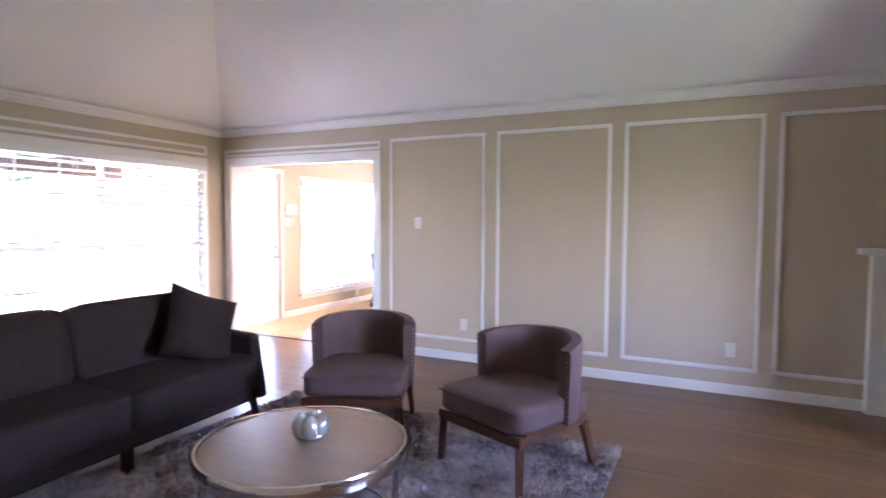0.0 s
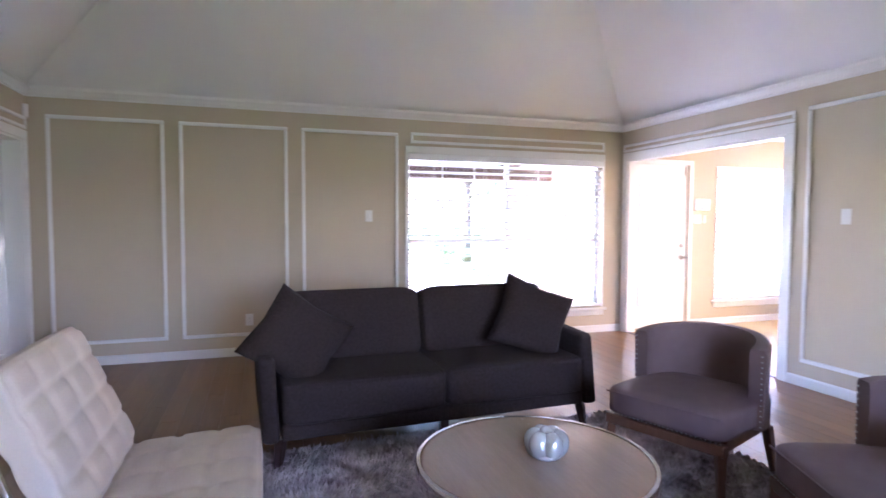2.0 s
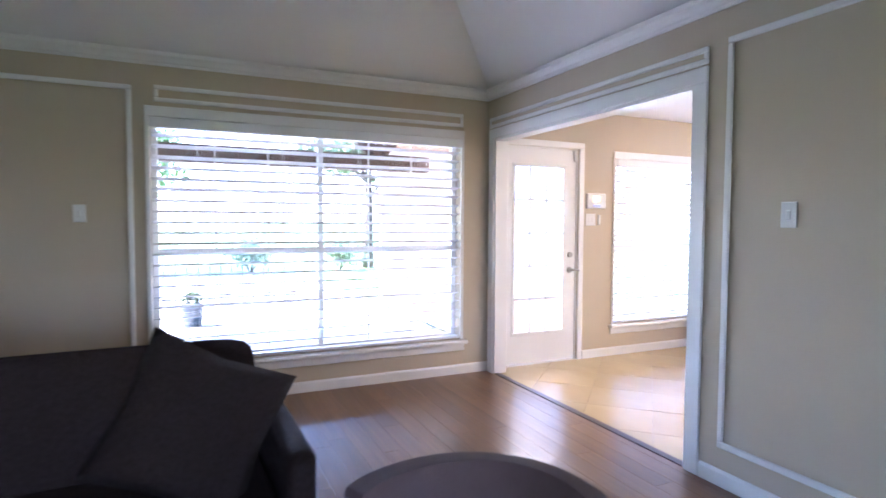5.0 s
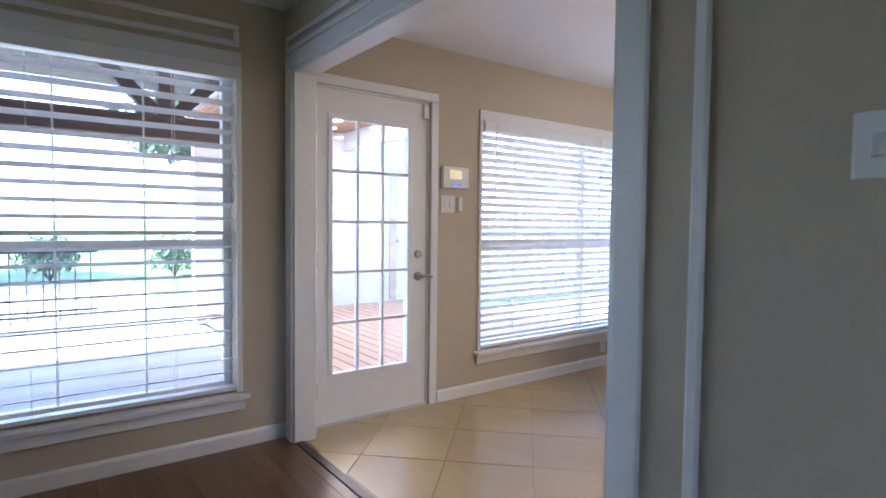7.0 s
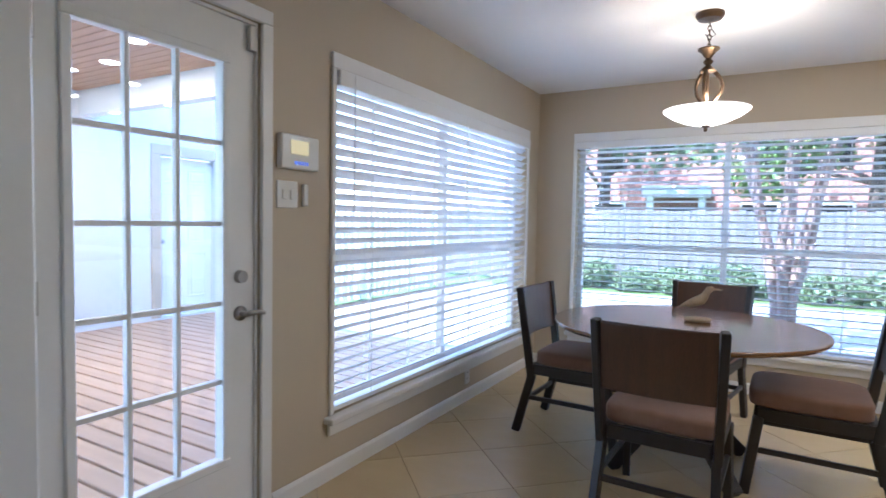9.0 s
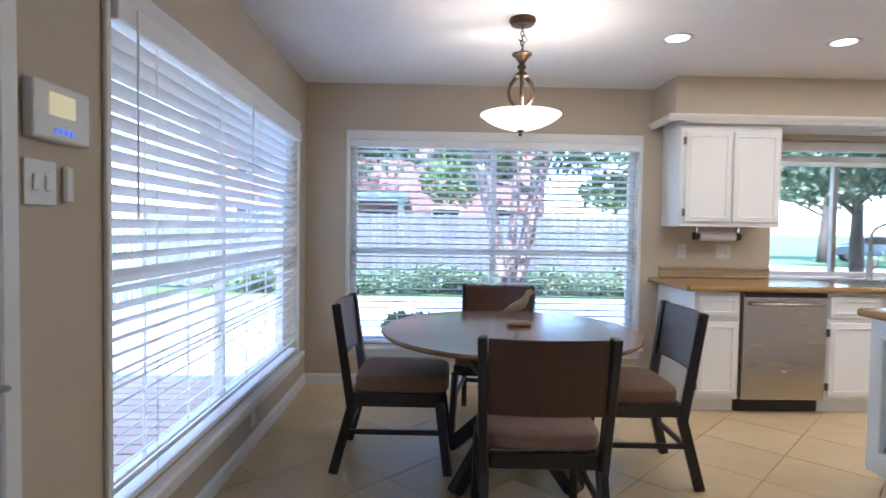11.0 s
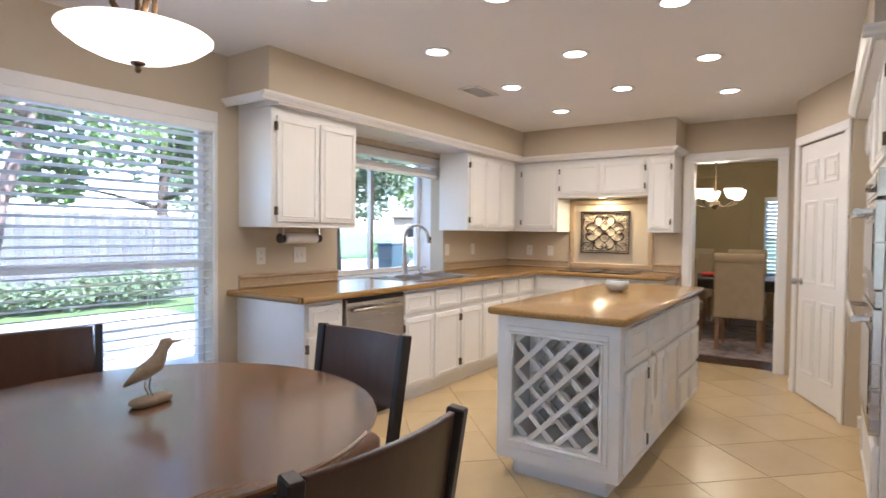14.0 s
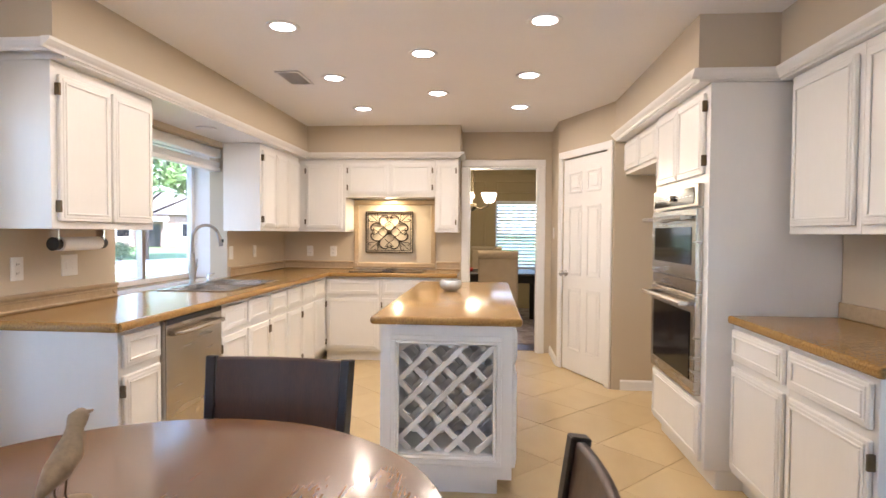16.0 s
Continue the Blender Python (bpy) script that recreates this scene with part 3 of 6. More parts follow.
_, blind = window("window_3", pose(NWIN[0], YB, NWIN[2], 0, 0, 0), NWIN[1] - NWIN[0], NWIN[3] - NWIN[2], 0.16, 2, 1, "white framed divided picture window in the breakfast corner", 0.053, 0.05, -15, 0.06)
bm = bmesh.new()
for h, ax, at, out in ((LWIN, "x", XW, 1), (BWIN, "x", XW, 1), (NWIN, "y", YB, -1)):
    lo, hi = sorted((at, at + out * 0.016))
    for a, b, c, e in ((h[0] - 0.03, h[1] + 0.03, h[3], h[3] + 0.075), (h[0] - 0.03, h[0], h[2], h[3]), (h[1], h[1] + 0.03, h[2], h[3])):
        box(bm, *((lo, hi, a, b, c, e) if ax == "x" else (a, b, lo, hi, c, e)), 0.004)
bare("trim_windows", bm, TRIM, "white painted casings round the windows", "window casing", "structure")

# ---- french door ----
fd = thing("door_1", pose(XW - 0.045, FDOOR[0] + 0.012, 0.012, 0, 0, 90), "white french door with fifteen glass lights, closed", "door", kind="structure")
DW, DH = FDOOR[1] - FDOOR[0] - 0.024, 2.045
bm = bmesh.new()
gx0, gx1, gz0, gz1 = 0.115, DW - 0.15, 0.30, 1.87
for a, b, c, d in ((0, gx0, 0, DH), (gx1, DW, 0, DH), (gx0, gx1, 0, gz0), (gx0, gx1, gz1, DH)):
    box(bm, a, b, -0.022, 0.022, c, d)
bmesh.ops.remove_doubles(bm, verts=bm.verts, dist=1e-5)
part("door_leaf", bm, TRIM, fd)
bm = bmesh.new()
frame_bars(bm, "y", -0.022, -1, gx0 - 0.03, gx1 + 0.03, gz0 - 0.03, gz1 + 0.03, 0.034, 0.012)
part("glazing_bead", bm, TRIM, fd)
for k in (1, 2):
    x = gx0 + (gx1 - gx0) * k / 3
    boxed("muntin", (x - 0.009, x + 0.009, -0.014, 0.014, gz0, gz1), TRIM, fd)
for k in range(1, 5):
    z = gz0 + (gz1 - gz0) * k / 5
    bm = bmesh.new()
    for q in range(3):
        a, b = gx0 + (gx1 - gx0) * q / 3 + 0.009 * (q > 0), gx0 + (gx1 - gx0) * (q + 1) / 3 - 0.009 * (q < 2)
        box(bm, a, b, -0.0135, 0.0135, z - 0.009, z + 0.009)
    part("muntin", bm, TRIM, fd)
for q in range(3):
    for k in range(5):
        a, b = gx0 + (gx1 - gx0) * q / 3, gx0 + (gx1 - gx0) * (q + 1) / 3
        c, d = gz0 + (gz1 - gz0) * k / 5, gz0 + (gz1 - gz0) * (k + 1) / 5
        pane = boxed("pane", (a + 0.009, b - 0.009, -0.002, 0.002, c + 0.009, d - 0.009), PANE, fd, bev=0)
        pane.visible_shadow = False
bm = bmesh.new()
cyl(bm, (DW - 0.07, -0.022, 1.03), (DW - 0.07, -0.045, 1.03), 0.027, 0.024, 20)
part("deadbolt", bm, NICKEL, fd, "round satin nickel deadbolt")
bm = bmesh.new()
cyl(bm, (DW - 0.07, -0.022, 0.88), (DW - 0.07, -0.034, 0.88), 0.03, 0.03, 20)
cyl(bm, (DW - 0.07, -0.034, 0.88), (DW - 0.07, -0.07, 0.88), 0.011, 0.011, 12)
tube(bm, [(DW - 0.07, -0.068, 0.88), (DW - 0.045, -0.07, 0.884), (DW - 0.01, -0.068, 0.882), (DW + 0.025, -0.064, 0.874)], [0.012, 0.011, 0.010, 0.008])
part("lever_handle", bm, NICKEL, fd, "satin nickel lever handle", True)
for z in (0.2, 1.02, 1.82):
    bm = bmesh.new()
    cyl(bm, (0.0, -0.03, z - 0.05), (0.0, -0.03, z + 0.05), 0.008, seg=8)
    box(bm, -0.012, 0.02, -0.026, -0.022, z - 0.05, z + 0.05)
    part("hinge", bm, NICKEL, fd)
sensor = boxed("door_sensor", (0, 0.022, 0, 0.035, 0, 0.10), PLASTIC, None)
sensor.matrix_basis = pose(XW - 0.02, FDOOR[1] - 0.05, 1.95)
tagged(sensor, "small white contact sensor on the door top", "sensor")
jamb("jamb_french_door", "x", XW - 0.01, XW - 0.16, (FDOOR[0] - 0.0, FDOOR[1] + 0.0, 0, 2.07), "white jamb of the french door", 0.012)


# ---- switch plates, outlets, panels ----
def plate(m, label, category, w=0.075, h=0.118, toggles=1, outlet=False):
    t = thing("wall_outlet" if outlet else "light_switch", m, label, category)
    bm = bmesh.new()
    box(bm, -w / 2, w / 2, -0.007, 0.0, -h / 2, h / 2, 0.003, 2)
    part("cover_plate", bm, PLASTIC, t)
    for k in range(toggles):
        x = (k - (toggles - 1) / 2) * 0.046
        if outlet:
            for z in (-0.022, 0.022):
                bm = bmesh.new()
                box(bm, x - 0.015, x + 0.015, -0.009, -0.006, z - 0.014, z + 0.014, 0.002)
                part("socket", bm, PLASTIC, t)
                bm = bmesh.new()
                box(bm, x - 0.007, x - 0.005, -0.0098, -0.0085, z - 0.005, z + 0.006)
                box(bm, x + 0.005, x + 0.007, -0.0098, -0.0085, z - 0.005, z + 0.006)
                part("slot", bm, BLACK, t)
        else:
            boxed("rocker", (x - 0.011, x + 0.011, -0.012, -0.006, -0.022, 0.022), PLASTIC, t)
    return t


plate(pose(XW, 2.885, 1.40, 0, 0, 90), "white light switch on the taupe wall", "light switch")
plate(pose(-2.375, YN, 1.395), "white light switch on the taupe wall", "light switch")
plate(pose(XW, 1.68, 0.36, 0, 0, 90), "white wall outlet near the baseboard", "outlet", outlet=True)
plate(pose(-1.84, YN, 0.37), "white wall outlet near the baseboard", "outlet", outlet=True)
plate(pose(0.56, YN, 0.37), "white wall outlet near the baseboard", "outlet", outlet=True)
plate(pose(-0.85, YN, 0.37), "white wall outlet near the baseboard", "outlet", outlet=True)
plate(pose(XW, 7.18, 1.385, 0, 0, 90), "white double light switch below the keypad", "light switch", w=0.12, toggles=2)
plate(pose(XW, 8.93, 0.18, 0, 0, 90), "white wall outlet below the window", "outlet", outlet=True)
fob = boxed("key_fob_remote", (-0.018, 0.018, -0.016, 0, -0.05, 0.05), PLASTIC, None, bev=0.006)
fob.matrix_basis = pose(XW, 7.285, 1.385, 0, 0, 90)
tagged(fob, "slim grey wall remote beside the switch", "remote")
panel = thing("alarm_keypad", pose(XW, 7.235, 1.57, 0, 0, 90), "white alarm keypad with a lit yellow screen", "keypad")
bm = bmesh.new()
box(bm, -0.115, 0.115, -0.032, 0, -0.075, 0.075, 0.008, 2)
part("case", bm, PLASTIC, panel)
boxed("screen", (-0.06, 0.045, -0.0345, -0.031, -0.01, 0.05), GREYSCREEN, panel, "lit yellow screen", 0)
for k in range(4):
    boxed("key", (-0.04 + k * 0.022, -0.024 + k * 0.022, -0.035, -0.031, -0.055, -0.04), BLUEKEY, panel, "blue lit key", 0)
det = thing("corner_sensor", pose(XW + 0.02, YS + 0.02, 2.3, 0, 0, 45), "small white corner sensor below the crown", "sensor")
bm = bmesh.new()
box(bm, -0.035, 0.035, -0.05, 0.0, -0.06, 0.06, 0.012, 2)
part("case", bm, PLASTIC, det)
th = thing("thermostat", pose(-3.85, YS, 1.58, 0, 0, 180), "white thermostat with a small dark display", "thermostat")
bm = bmesh.new()
box(bm, -0.07, 0.07, -0.03, 0, -0.045, 0.045, 0.006, 2)
part("case", bm, PLASTIC, th)
boxed("display", (-0.02, 0.035, -0.0325, -0.029, 0.0, 0.028), BLACK, th, "", 0)

# mantel at the end of the panelled wall
mt = thing("mantel", pose(1.38, YN, 0), "white painted fireplace mantel shelf on the wall", "mantel")
boxed("shelf", (0, 1.5, -0.19, -0.02, 1.19, 1.235), TRIM, mt)
boxed("frieze", (0.08, 1.45, -0.10, -0.02, 0.95, 1.188), TRIM, mt)
boxed("pilaster", (0.08, 0.28, -0.09, -0.02, 0.0, 0.948), TRIM, mt)
boxed("pilaster", (1.25, 1.45, -0.09, -0.02, 0.0, 0.948), TRIM, mt)

# ---- living room furniture ----
sofa = thing("sofa", pose(-2.835, 2.825, 0, 0, 0, 92.3), "charcoal tweed two seat sofa with tapered dark legs", "sofa")
# local axes: x along the sofa (to its right end), -y is its front, z up
SWD, SD = 2.11, 0.93
bm = bmesh.new()
box(bm, -SWD / 2 + 0.10, SWD / 2 - 0.10, -SD / 2 + 0.03, SD / 2, 0.155, 0.25, 0.02, 2)
part("seat_base", bm, SOFAFAB, sofa)
bm = bmesh.new()
box(bm, -SWD / 2 + 0.09, SWD / 2 - 0.09, SD / 2 - 0.17, SD / 2, 0.252, 0.70, 0.04, 3)
part("back", bm, SOFAFAB, sofa)
for s in (-1, 1):
    bm = bmesh.new()
    lo, hi = sorted((s * (SWD / 2 - 0.095), s * SWD / 2))
    box(bm, lo, hi, -SD / 2 + 0.02, SD / 2, 0.15, 0.60, 0.03, 3)
    for v in bm.verts:  # the arm's top falls and its front leans
        k = max(0, (v.co.z - 0.2) / 0.4)
        v.co.y += 0.10 * k * k * (v.co.y < 0)
        v.co.z += 0.03 * (v.co.y > 0) * (v.co.z > 0.5)
        v.co.x += s * 0.02 * k
    part("arm", bm, SOFAFAB, sofa)
    bm = bmesh.new()
    cushion(bm, SWD / 2 - 0.105, 0.78, 0.235, 14, 14, pose(s * (SWD / 4 - 0.052), -0.075, 0.357), 0.10)
    part("seat_cushion", bm, SOFAFAB, sofa, "", True)
    bm = bmesh.new()
    cushion(bm, SWD / 2 - 0.11, 0.46, 0.19, 9, 12, pose(s * (SWD / 4 - 0.052), 0.15, 0.665, 76, 0, 0), 0.16)
    part("back_cushion", bm, SOFAFAB, sofa, "", True)
    tube_pts = [(s * (SWD / 4 - 0.052) + (SWD / 4 - 0.075) * c, -0.462, 0.466) for c in (-1, 0, 1)]
    bm = bmesh.new()
    tube(bm, tube_pts, 0.004, 6)
    part("piping", bm, SOFAFAB, sofa)
    for y in (-SD / 2 + 0.08, SD / 2 - 0.08):
        bm = bmesh.new()
        x = s * (SWD / 2 - 0.10)
        beam(bm, (x, y, 0.158), (x + s * 0.02, y + (0.02 if y > 0 else -0.03), 0.0), 0.055, 0.055, 0.004)
        for v in bm.verts:
            if v.co.z < 0.05:
                v.co.x += (x + s * 0.02 - v.co.x) * 0.35
                v.co.y += (y - v.co.y) * 0.2
        part("leg", bm, SOFALEG, sofa)
boxed("middle_leg", (-0.025, 0.025, -SD / 2 + 0.07, -SD / 2 + 0.12, 0, 0.157), SOFALEG, sofa)


def pillow(m, label):
    bm = bmesh.new()
    g = bmesh.ops.create_grid(bm, x_segments=14, y_segments=14, size=0.5)
    top = list(bm.verts)
    lower = {}
    for v in top:
        u, w = v.co.x * 2, v.co.y * 2
        bulge = ((1 - u**4) * (1 - w**4)) ** 0.6 if abs(u) < 0.999 and abs(w) < 0.999 else 0
        pinch = 1 - 0.10 * (1 - abs(u * w))
        v.co = Vector((u * 0.25 * (pinch if abs(u) > abs(w) else 1), w * 0.25 * (pinch if abs(w) >= abs(u) else 1), 0.085 * bulge + 0.002))
        lower[v] = bm.verts.new((v.co.x, v.co.y, -v.co.z))
    for f in list(bm.faces):
        bm.faces.new([lower[v] for v in reversed(f.verts)])
    bmesh.ops.remove_doubles(bm, verts=bm.verts, dist=0.005)
    ob = bare("throw_pillow", bm, SOFAFAB, label, "pillow", smooth=True)
    ob.matrix_basis = m
    return ob


pillow(pose(-2.62, 1.99, 0.665, 0, 0, 98) @ pose(0, 0, 0, 62, 0, 0) @ pose(0, 0, 0, 0, 0, 52), "charcoal square throw pillow tipped against the sofa arm")
pillow(pose(-2.70, 3.545, 0.69, 0, 0, 84) @ pose(0, 0, 0, 68, 0, 0) @ pose(0, 0, 0, 0, 0, -24), "charcoal square throw pillow propped on its corner")


def barrel_chair(m):
    c = thing("accent_chair", m, "mauve taupe barrel back accent chair with nailhead trim", "chair", "accent chairs on the rug")
    # local: -y is the front
    W, D = 0.66, 0.60
    bm = bmesh.new()
    n = 22
    rings = []
    for k in range(n + 1):
        a = math.pi * k / n
        ca, sa = math.cos(a), math.sin(a)
        ox, oy = 0.345 * ca, -0.02 + 0.33 * sa
        ix, iy = 0.275 * ca, -0.02 + 0.26 * sa
        top = 0.70 + 0.045 * max(0, sa) ** 0.7
        lean = 0.05 * max(0, sa)
        rings.append([bm.verts.new(p) for p in ((ox, oy, 0.30), (ox * 1.03, oy + lean * 0.6, top - 0.02), (ox * 1.0, oy + lean * 0.5, top), (ix * 1.03, iy + lean, top), (ix, iy + lean, top - 0.02), (ix, iy, 0.30))])
    for a, b in zip(rings, rings[1:]):
        for j in range(6):
            bm.faces.new((a[j], a[(j + 1) % 6], b[(j + 1) % 6], b[j]))
    bm.faces.new(rings[0])
    bm.faces.new(rings[-1][::-1])
    sharp_smooth(part("backrest", bm, MAUVE, c), 50)
    for s, r in ((1, rings[0]), (-1, rings[-1])):
        for k in range(14):
            bm = bmesh.new()
            z = 0.32 + 0.027 * k
            bmesh.ops.create_icosphere(bm, subdivisions=1, radius=0.0042, matrix=Matrix.Translation((s * 0.338, -0.026, z)))
            part("nailhead", bm, NICKEL, c)
    bm = bmesh.new()
    cushion(bm, 0.64, 0.62, 0.15, 9, 8, pose(0, -0.07, 0.375), 0.12)
    part("seat", bm, MAUVE, c, "", True)
    bm = bmesh.new()
    tube(bm, [(-0.30, -0.378, 0.425), (0.30, -0.378, 0.425)], 0.005, 6)
    part("piping", bm, MAUVE, c)
    bm = bmesh.new()
    for k in range(27):
        bmesh.ops.create_icosphere(bm, subdivisions=1, radius=0.0042, matrix=Matrix.Translation((-0.30 + 0.60 * k / 26, -0.377, 0.314)))
    part("nailhead_row", bm, NICKEL, c)
    bm = bmesh.new()
    box(bm, -0.315, 0.315, -0.37, -0.315, 0.245, 0.30, 0.006)
    box(bm, -0.30, -0.26, -0.315, 0.22, 0.25, 0.312, 0.006)
    box(bm, 0.26, 0.30, -0.315, 0.22, 0.25, 0.312, 0.006)
    box(bm, -0.26, 0.26, 0.18, 0.22, 0.25, 0.312, 0.006)
    part("seat_frame", bm, CHERRY, c)
    for x in (-0.288, 0.288):
        for y, splay in ((-0.345, -0.01), (0.20, 0.09)):
            bm = bmesh.new()
            beam(bm, (x, y, 0.26), (x * 1.04, y + splay, 0.0), 0.046, 0.046, 0.004)
            for v in bm.verts:
                if v.co.z < 0.1:
                    v.co.x += (x * 1.04 - v.co.x) * 0.35
            part("leg", bm, CHERRY, c)
    return c


c1 = barrel_chair(pose(-1.70, 4.02, 0.02, 0, 0, 22))
c2 = copy_thing(c1, pose(-0.57, 3.98, 0.02, 0, 0, -23))

ct = thing("coffee_table", pose(-1.175, 2.78, 0.012), "round coffee table with a driftwood top and metal rim", "coffee table")
bm = bmesh.new()
lathe(bm, [(0.0, 0.40), (0.432, 0.40), (0.442, 0.405), (0.442, 0.43), (0.434, 0.436), (0.0, 0.436)], 64)
part("tabletop", bm, COFFEE, ct)
bm = bmesh.new()
lathe(bm, [(0.443, 0.385), (0.456, 0.385), (0.457, 0.43), (0.452, 0.440), (0.438, 0.440), (0.4385, 0.437), (0.443, 0.43), (0.443, 0.385)], 64)
sharp_smooth(part("rim", bm, CHROME, ct, "polished metal rim"))
for k in range(4):
    a = math.pi / 4 + k * math.pi / 2
    bm = bmesh.new()
    tube(bm, [(0.425 * math.cos(a), 0.425 * math.sin(a), 0.40), (0.415 * math.cos(a), 0.415 * math.sin(a), 0.2), (0.40 * math.cos(a), 0.40 * math.sin(a), 0.0)], 0.016, 10)
    part("leg", bm, CHROME, ct)
bm = bmesh.new()
tube(bm, [(0.403 * math.cos(k * math.pi / 16), 0.403 * math.sin(k * math.pi / 16), 0.06) for k in range(32)], 0.009, 8, True)
part("foot_ring", bm, CHROME, ct, "", True)
bw = thing("decorative_bowl", pose(-1.175, 2.83, 0.449), "silver lobed decorative bowl on the coffee table", "bowl")
bm = bmesh.new()
for k in range(6):
    a = k * math.pi / 3
    bm = bmesh.new()
    bmesh.ops.create_uvsphere(bm, u_segments=14, v_segments=10, radius=0.042, matrix=Matrix.Translation((0.045 * math.cos(a), 0.045 * math.sin(a), 0.055)) @ Matrix.Diagonal((1, 1, 1.25, 1)))
    part("lobe", bm, SILVER, bw, "", True)
bm = bmesh.new()
bmesh.ops.create_uvsphere(bm, u_segments=12, v_segments=8, radius=0.03, matrix=Matrix.Translation((0, 0, 0.088)))
part("knob", bm, SILVER, bw, "", True)
bm = bmesh.new()
lathe(bm, [(0, 0), (0.055, 0), (0.075, 0.02), (0.05, 0.03), (0, 0.03)], 24)
part("foot", bm, SILVER, bw, "", True)

lg = thing("lounge_chair", pose(-1.50, 1.45, 0.02, 0, 0, 180), "cream tufted leather lounge chair on steel legs", "chair")
# local: -y is the front
bm = bmesh.new()
cushion(bm, 0.76, 0.66, 0.13, 10, 40, pose(0, -0.01, 0.365, -3, 0, 0), 0.05, (4, 4))
part("seat_cushion", bm, CREAM, lg, "", True)
bm = bmesh.new()
cushion(bm, 0.76, 0.54, 0.12, 10, 40, pose(0, 0.30, 0.655, 67, 0, 0), 0.05, (4, 4))
part("back_cushion", bm, CREAM, lg, "", True)
for x in (-0.34, 0.34):
    bm = bmesh.new()
    tube(bm, [(x, 0.44, 0.80), (x, 0.33, 0.46), (x, 0.08, 0.20), (x, -0.30, 0.008)], 0.012, 8)
    part("back_leg", bm, CHROME, lg, "", True)
    bm = bmesh.new()
    tube(bm, [(x, -0.34, 0.30), (x, -0.05, 0.27), (x, 0.15, 0.18), (x, 0.36, 0.008)], 0.012, 8)
    part("front_leg", bm, CHROME, lg, "", True)
for y, z in ((-0.28, 0.295), (0.12, 0.26)):
    bm = bmesh.new()
    cyl(bm, (-0.34, y, z), (0.34, y, z), 0.01)
    part("crossbar", bm, CHROME, lg)

rug = thing("area_rug", pose(0, 0, 0), "grey mauve shag area rug under the seating", "rug")
RX0, RX1, RY0, RY1 = -2.62, -0.06, 0.9, 4.42
bm = bmesh.new()
box(bm, RX0, RX1, RY0, RY1, 0.001, 0.012, 0.004)
part("backing", bm, RUGM, rug)
rng = np.random.default_rng(5)
cnt = 42000
bx, by = rng.uniform(RX0, RX1, cnt), rng.uniform(RY0, RY1, cnt)
ang, lean_, hh = rng.uniform(0, 2 * np.pi, cnt), rng.uniform(0.2, 1.0, cnt), rng.uniform(0.018, 0.034, cnt)
flow = np.sin(bx * 5 + 1.3 * np.sin(by * 3)) * 2.5
dx, dy = np.cos(flow + ang * 0.35), np.sin(flow + ang * 0.35)
sx, sy = -dy * 0.006, dx * 0.006
v = np.zeros((cnt, 3, 3))
v[:, 0] = np.stack([bx - sx, by - sy, np.full(cnt, 0.011)], 1)
v[:, 1] = np.stack([bx + sx, by + sy, np.full(cnt, 0.011)], 1)
v[:, 2] = np.stack([bx + dx * lean_ * 0.035, by + dy * lean_ * 0.035, 0.011 + hh], 1)
me = bpy.data.meshes.new("shag")
me.from_pydata(v.reshape(-1, 3).tolist(), [], np.arange(cnt * 3).reshape(-1, 3).tolist())
me.materials.append(RUGM)
pile = tagged(new("shag", me), kind="stuff")
pile.parent = rug

# ---- breakfast table and chairs ----
dt = thing("dining_table", pose(-3.715, 8.65, 0.005), "round polished brown dining table on a crossed pedestal", "table")
bm = bmesh.new()
lathe(bm, [(0, 0.715), (0.61, 0.715), (0.665, 0.725), (0.677, 0.738), (0.677, 0.746), (0.671, 0.75), (0, 0.75)], 72)
sharp_smooth(part("tabletop", bm, TABLEWOOD, dt), 30)
for k in range(4):
    a = math.pi / 4 + k * math.pi / 2
    bm = bmesh.new()
    c, s = math.cos(a), math.sin(a)
    beam(bm, (-0.36 * c, -0.36 * s, 0.70), (0.42 * c, 0.42 * s, 0.0), 0.055, 0.075, 0.004)
    part("leg", bm, ESPRESSO, dt)
bm = bmesh.new()
box(bm, -0.45, 0.45, -0.03, 0.03, 0.675, 0.713, 0.004)
box(bm, -0.03, 0.03, -0.45, -0.031, 0.675, 0.713, 0.004)
box(bm, -0.03, 0.03, 0.031, 0.45, 0.675, 0.713, 0.004)
part("top_support", bm, ESPRESSO, dt)


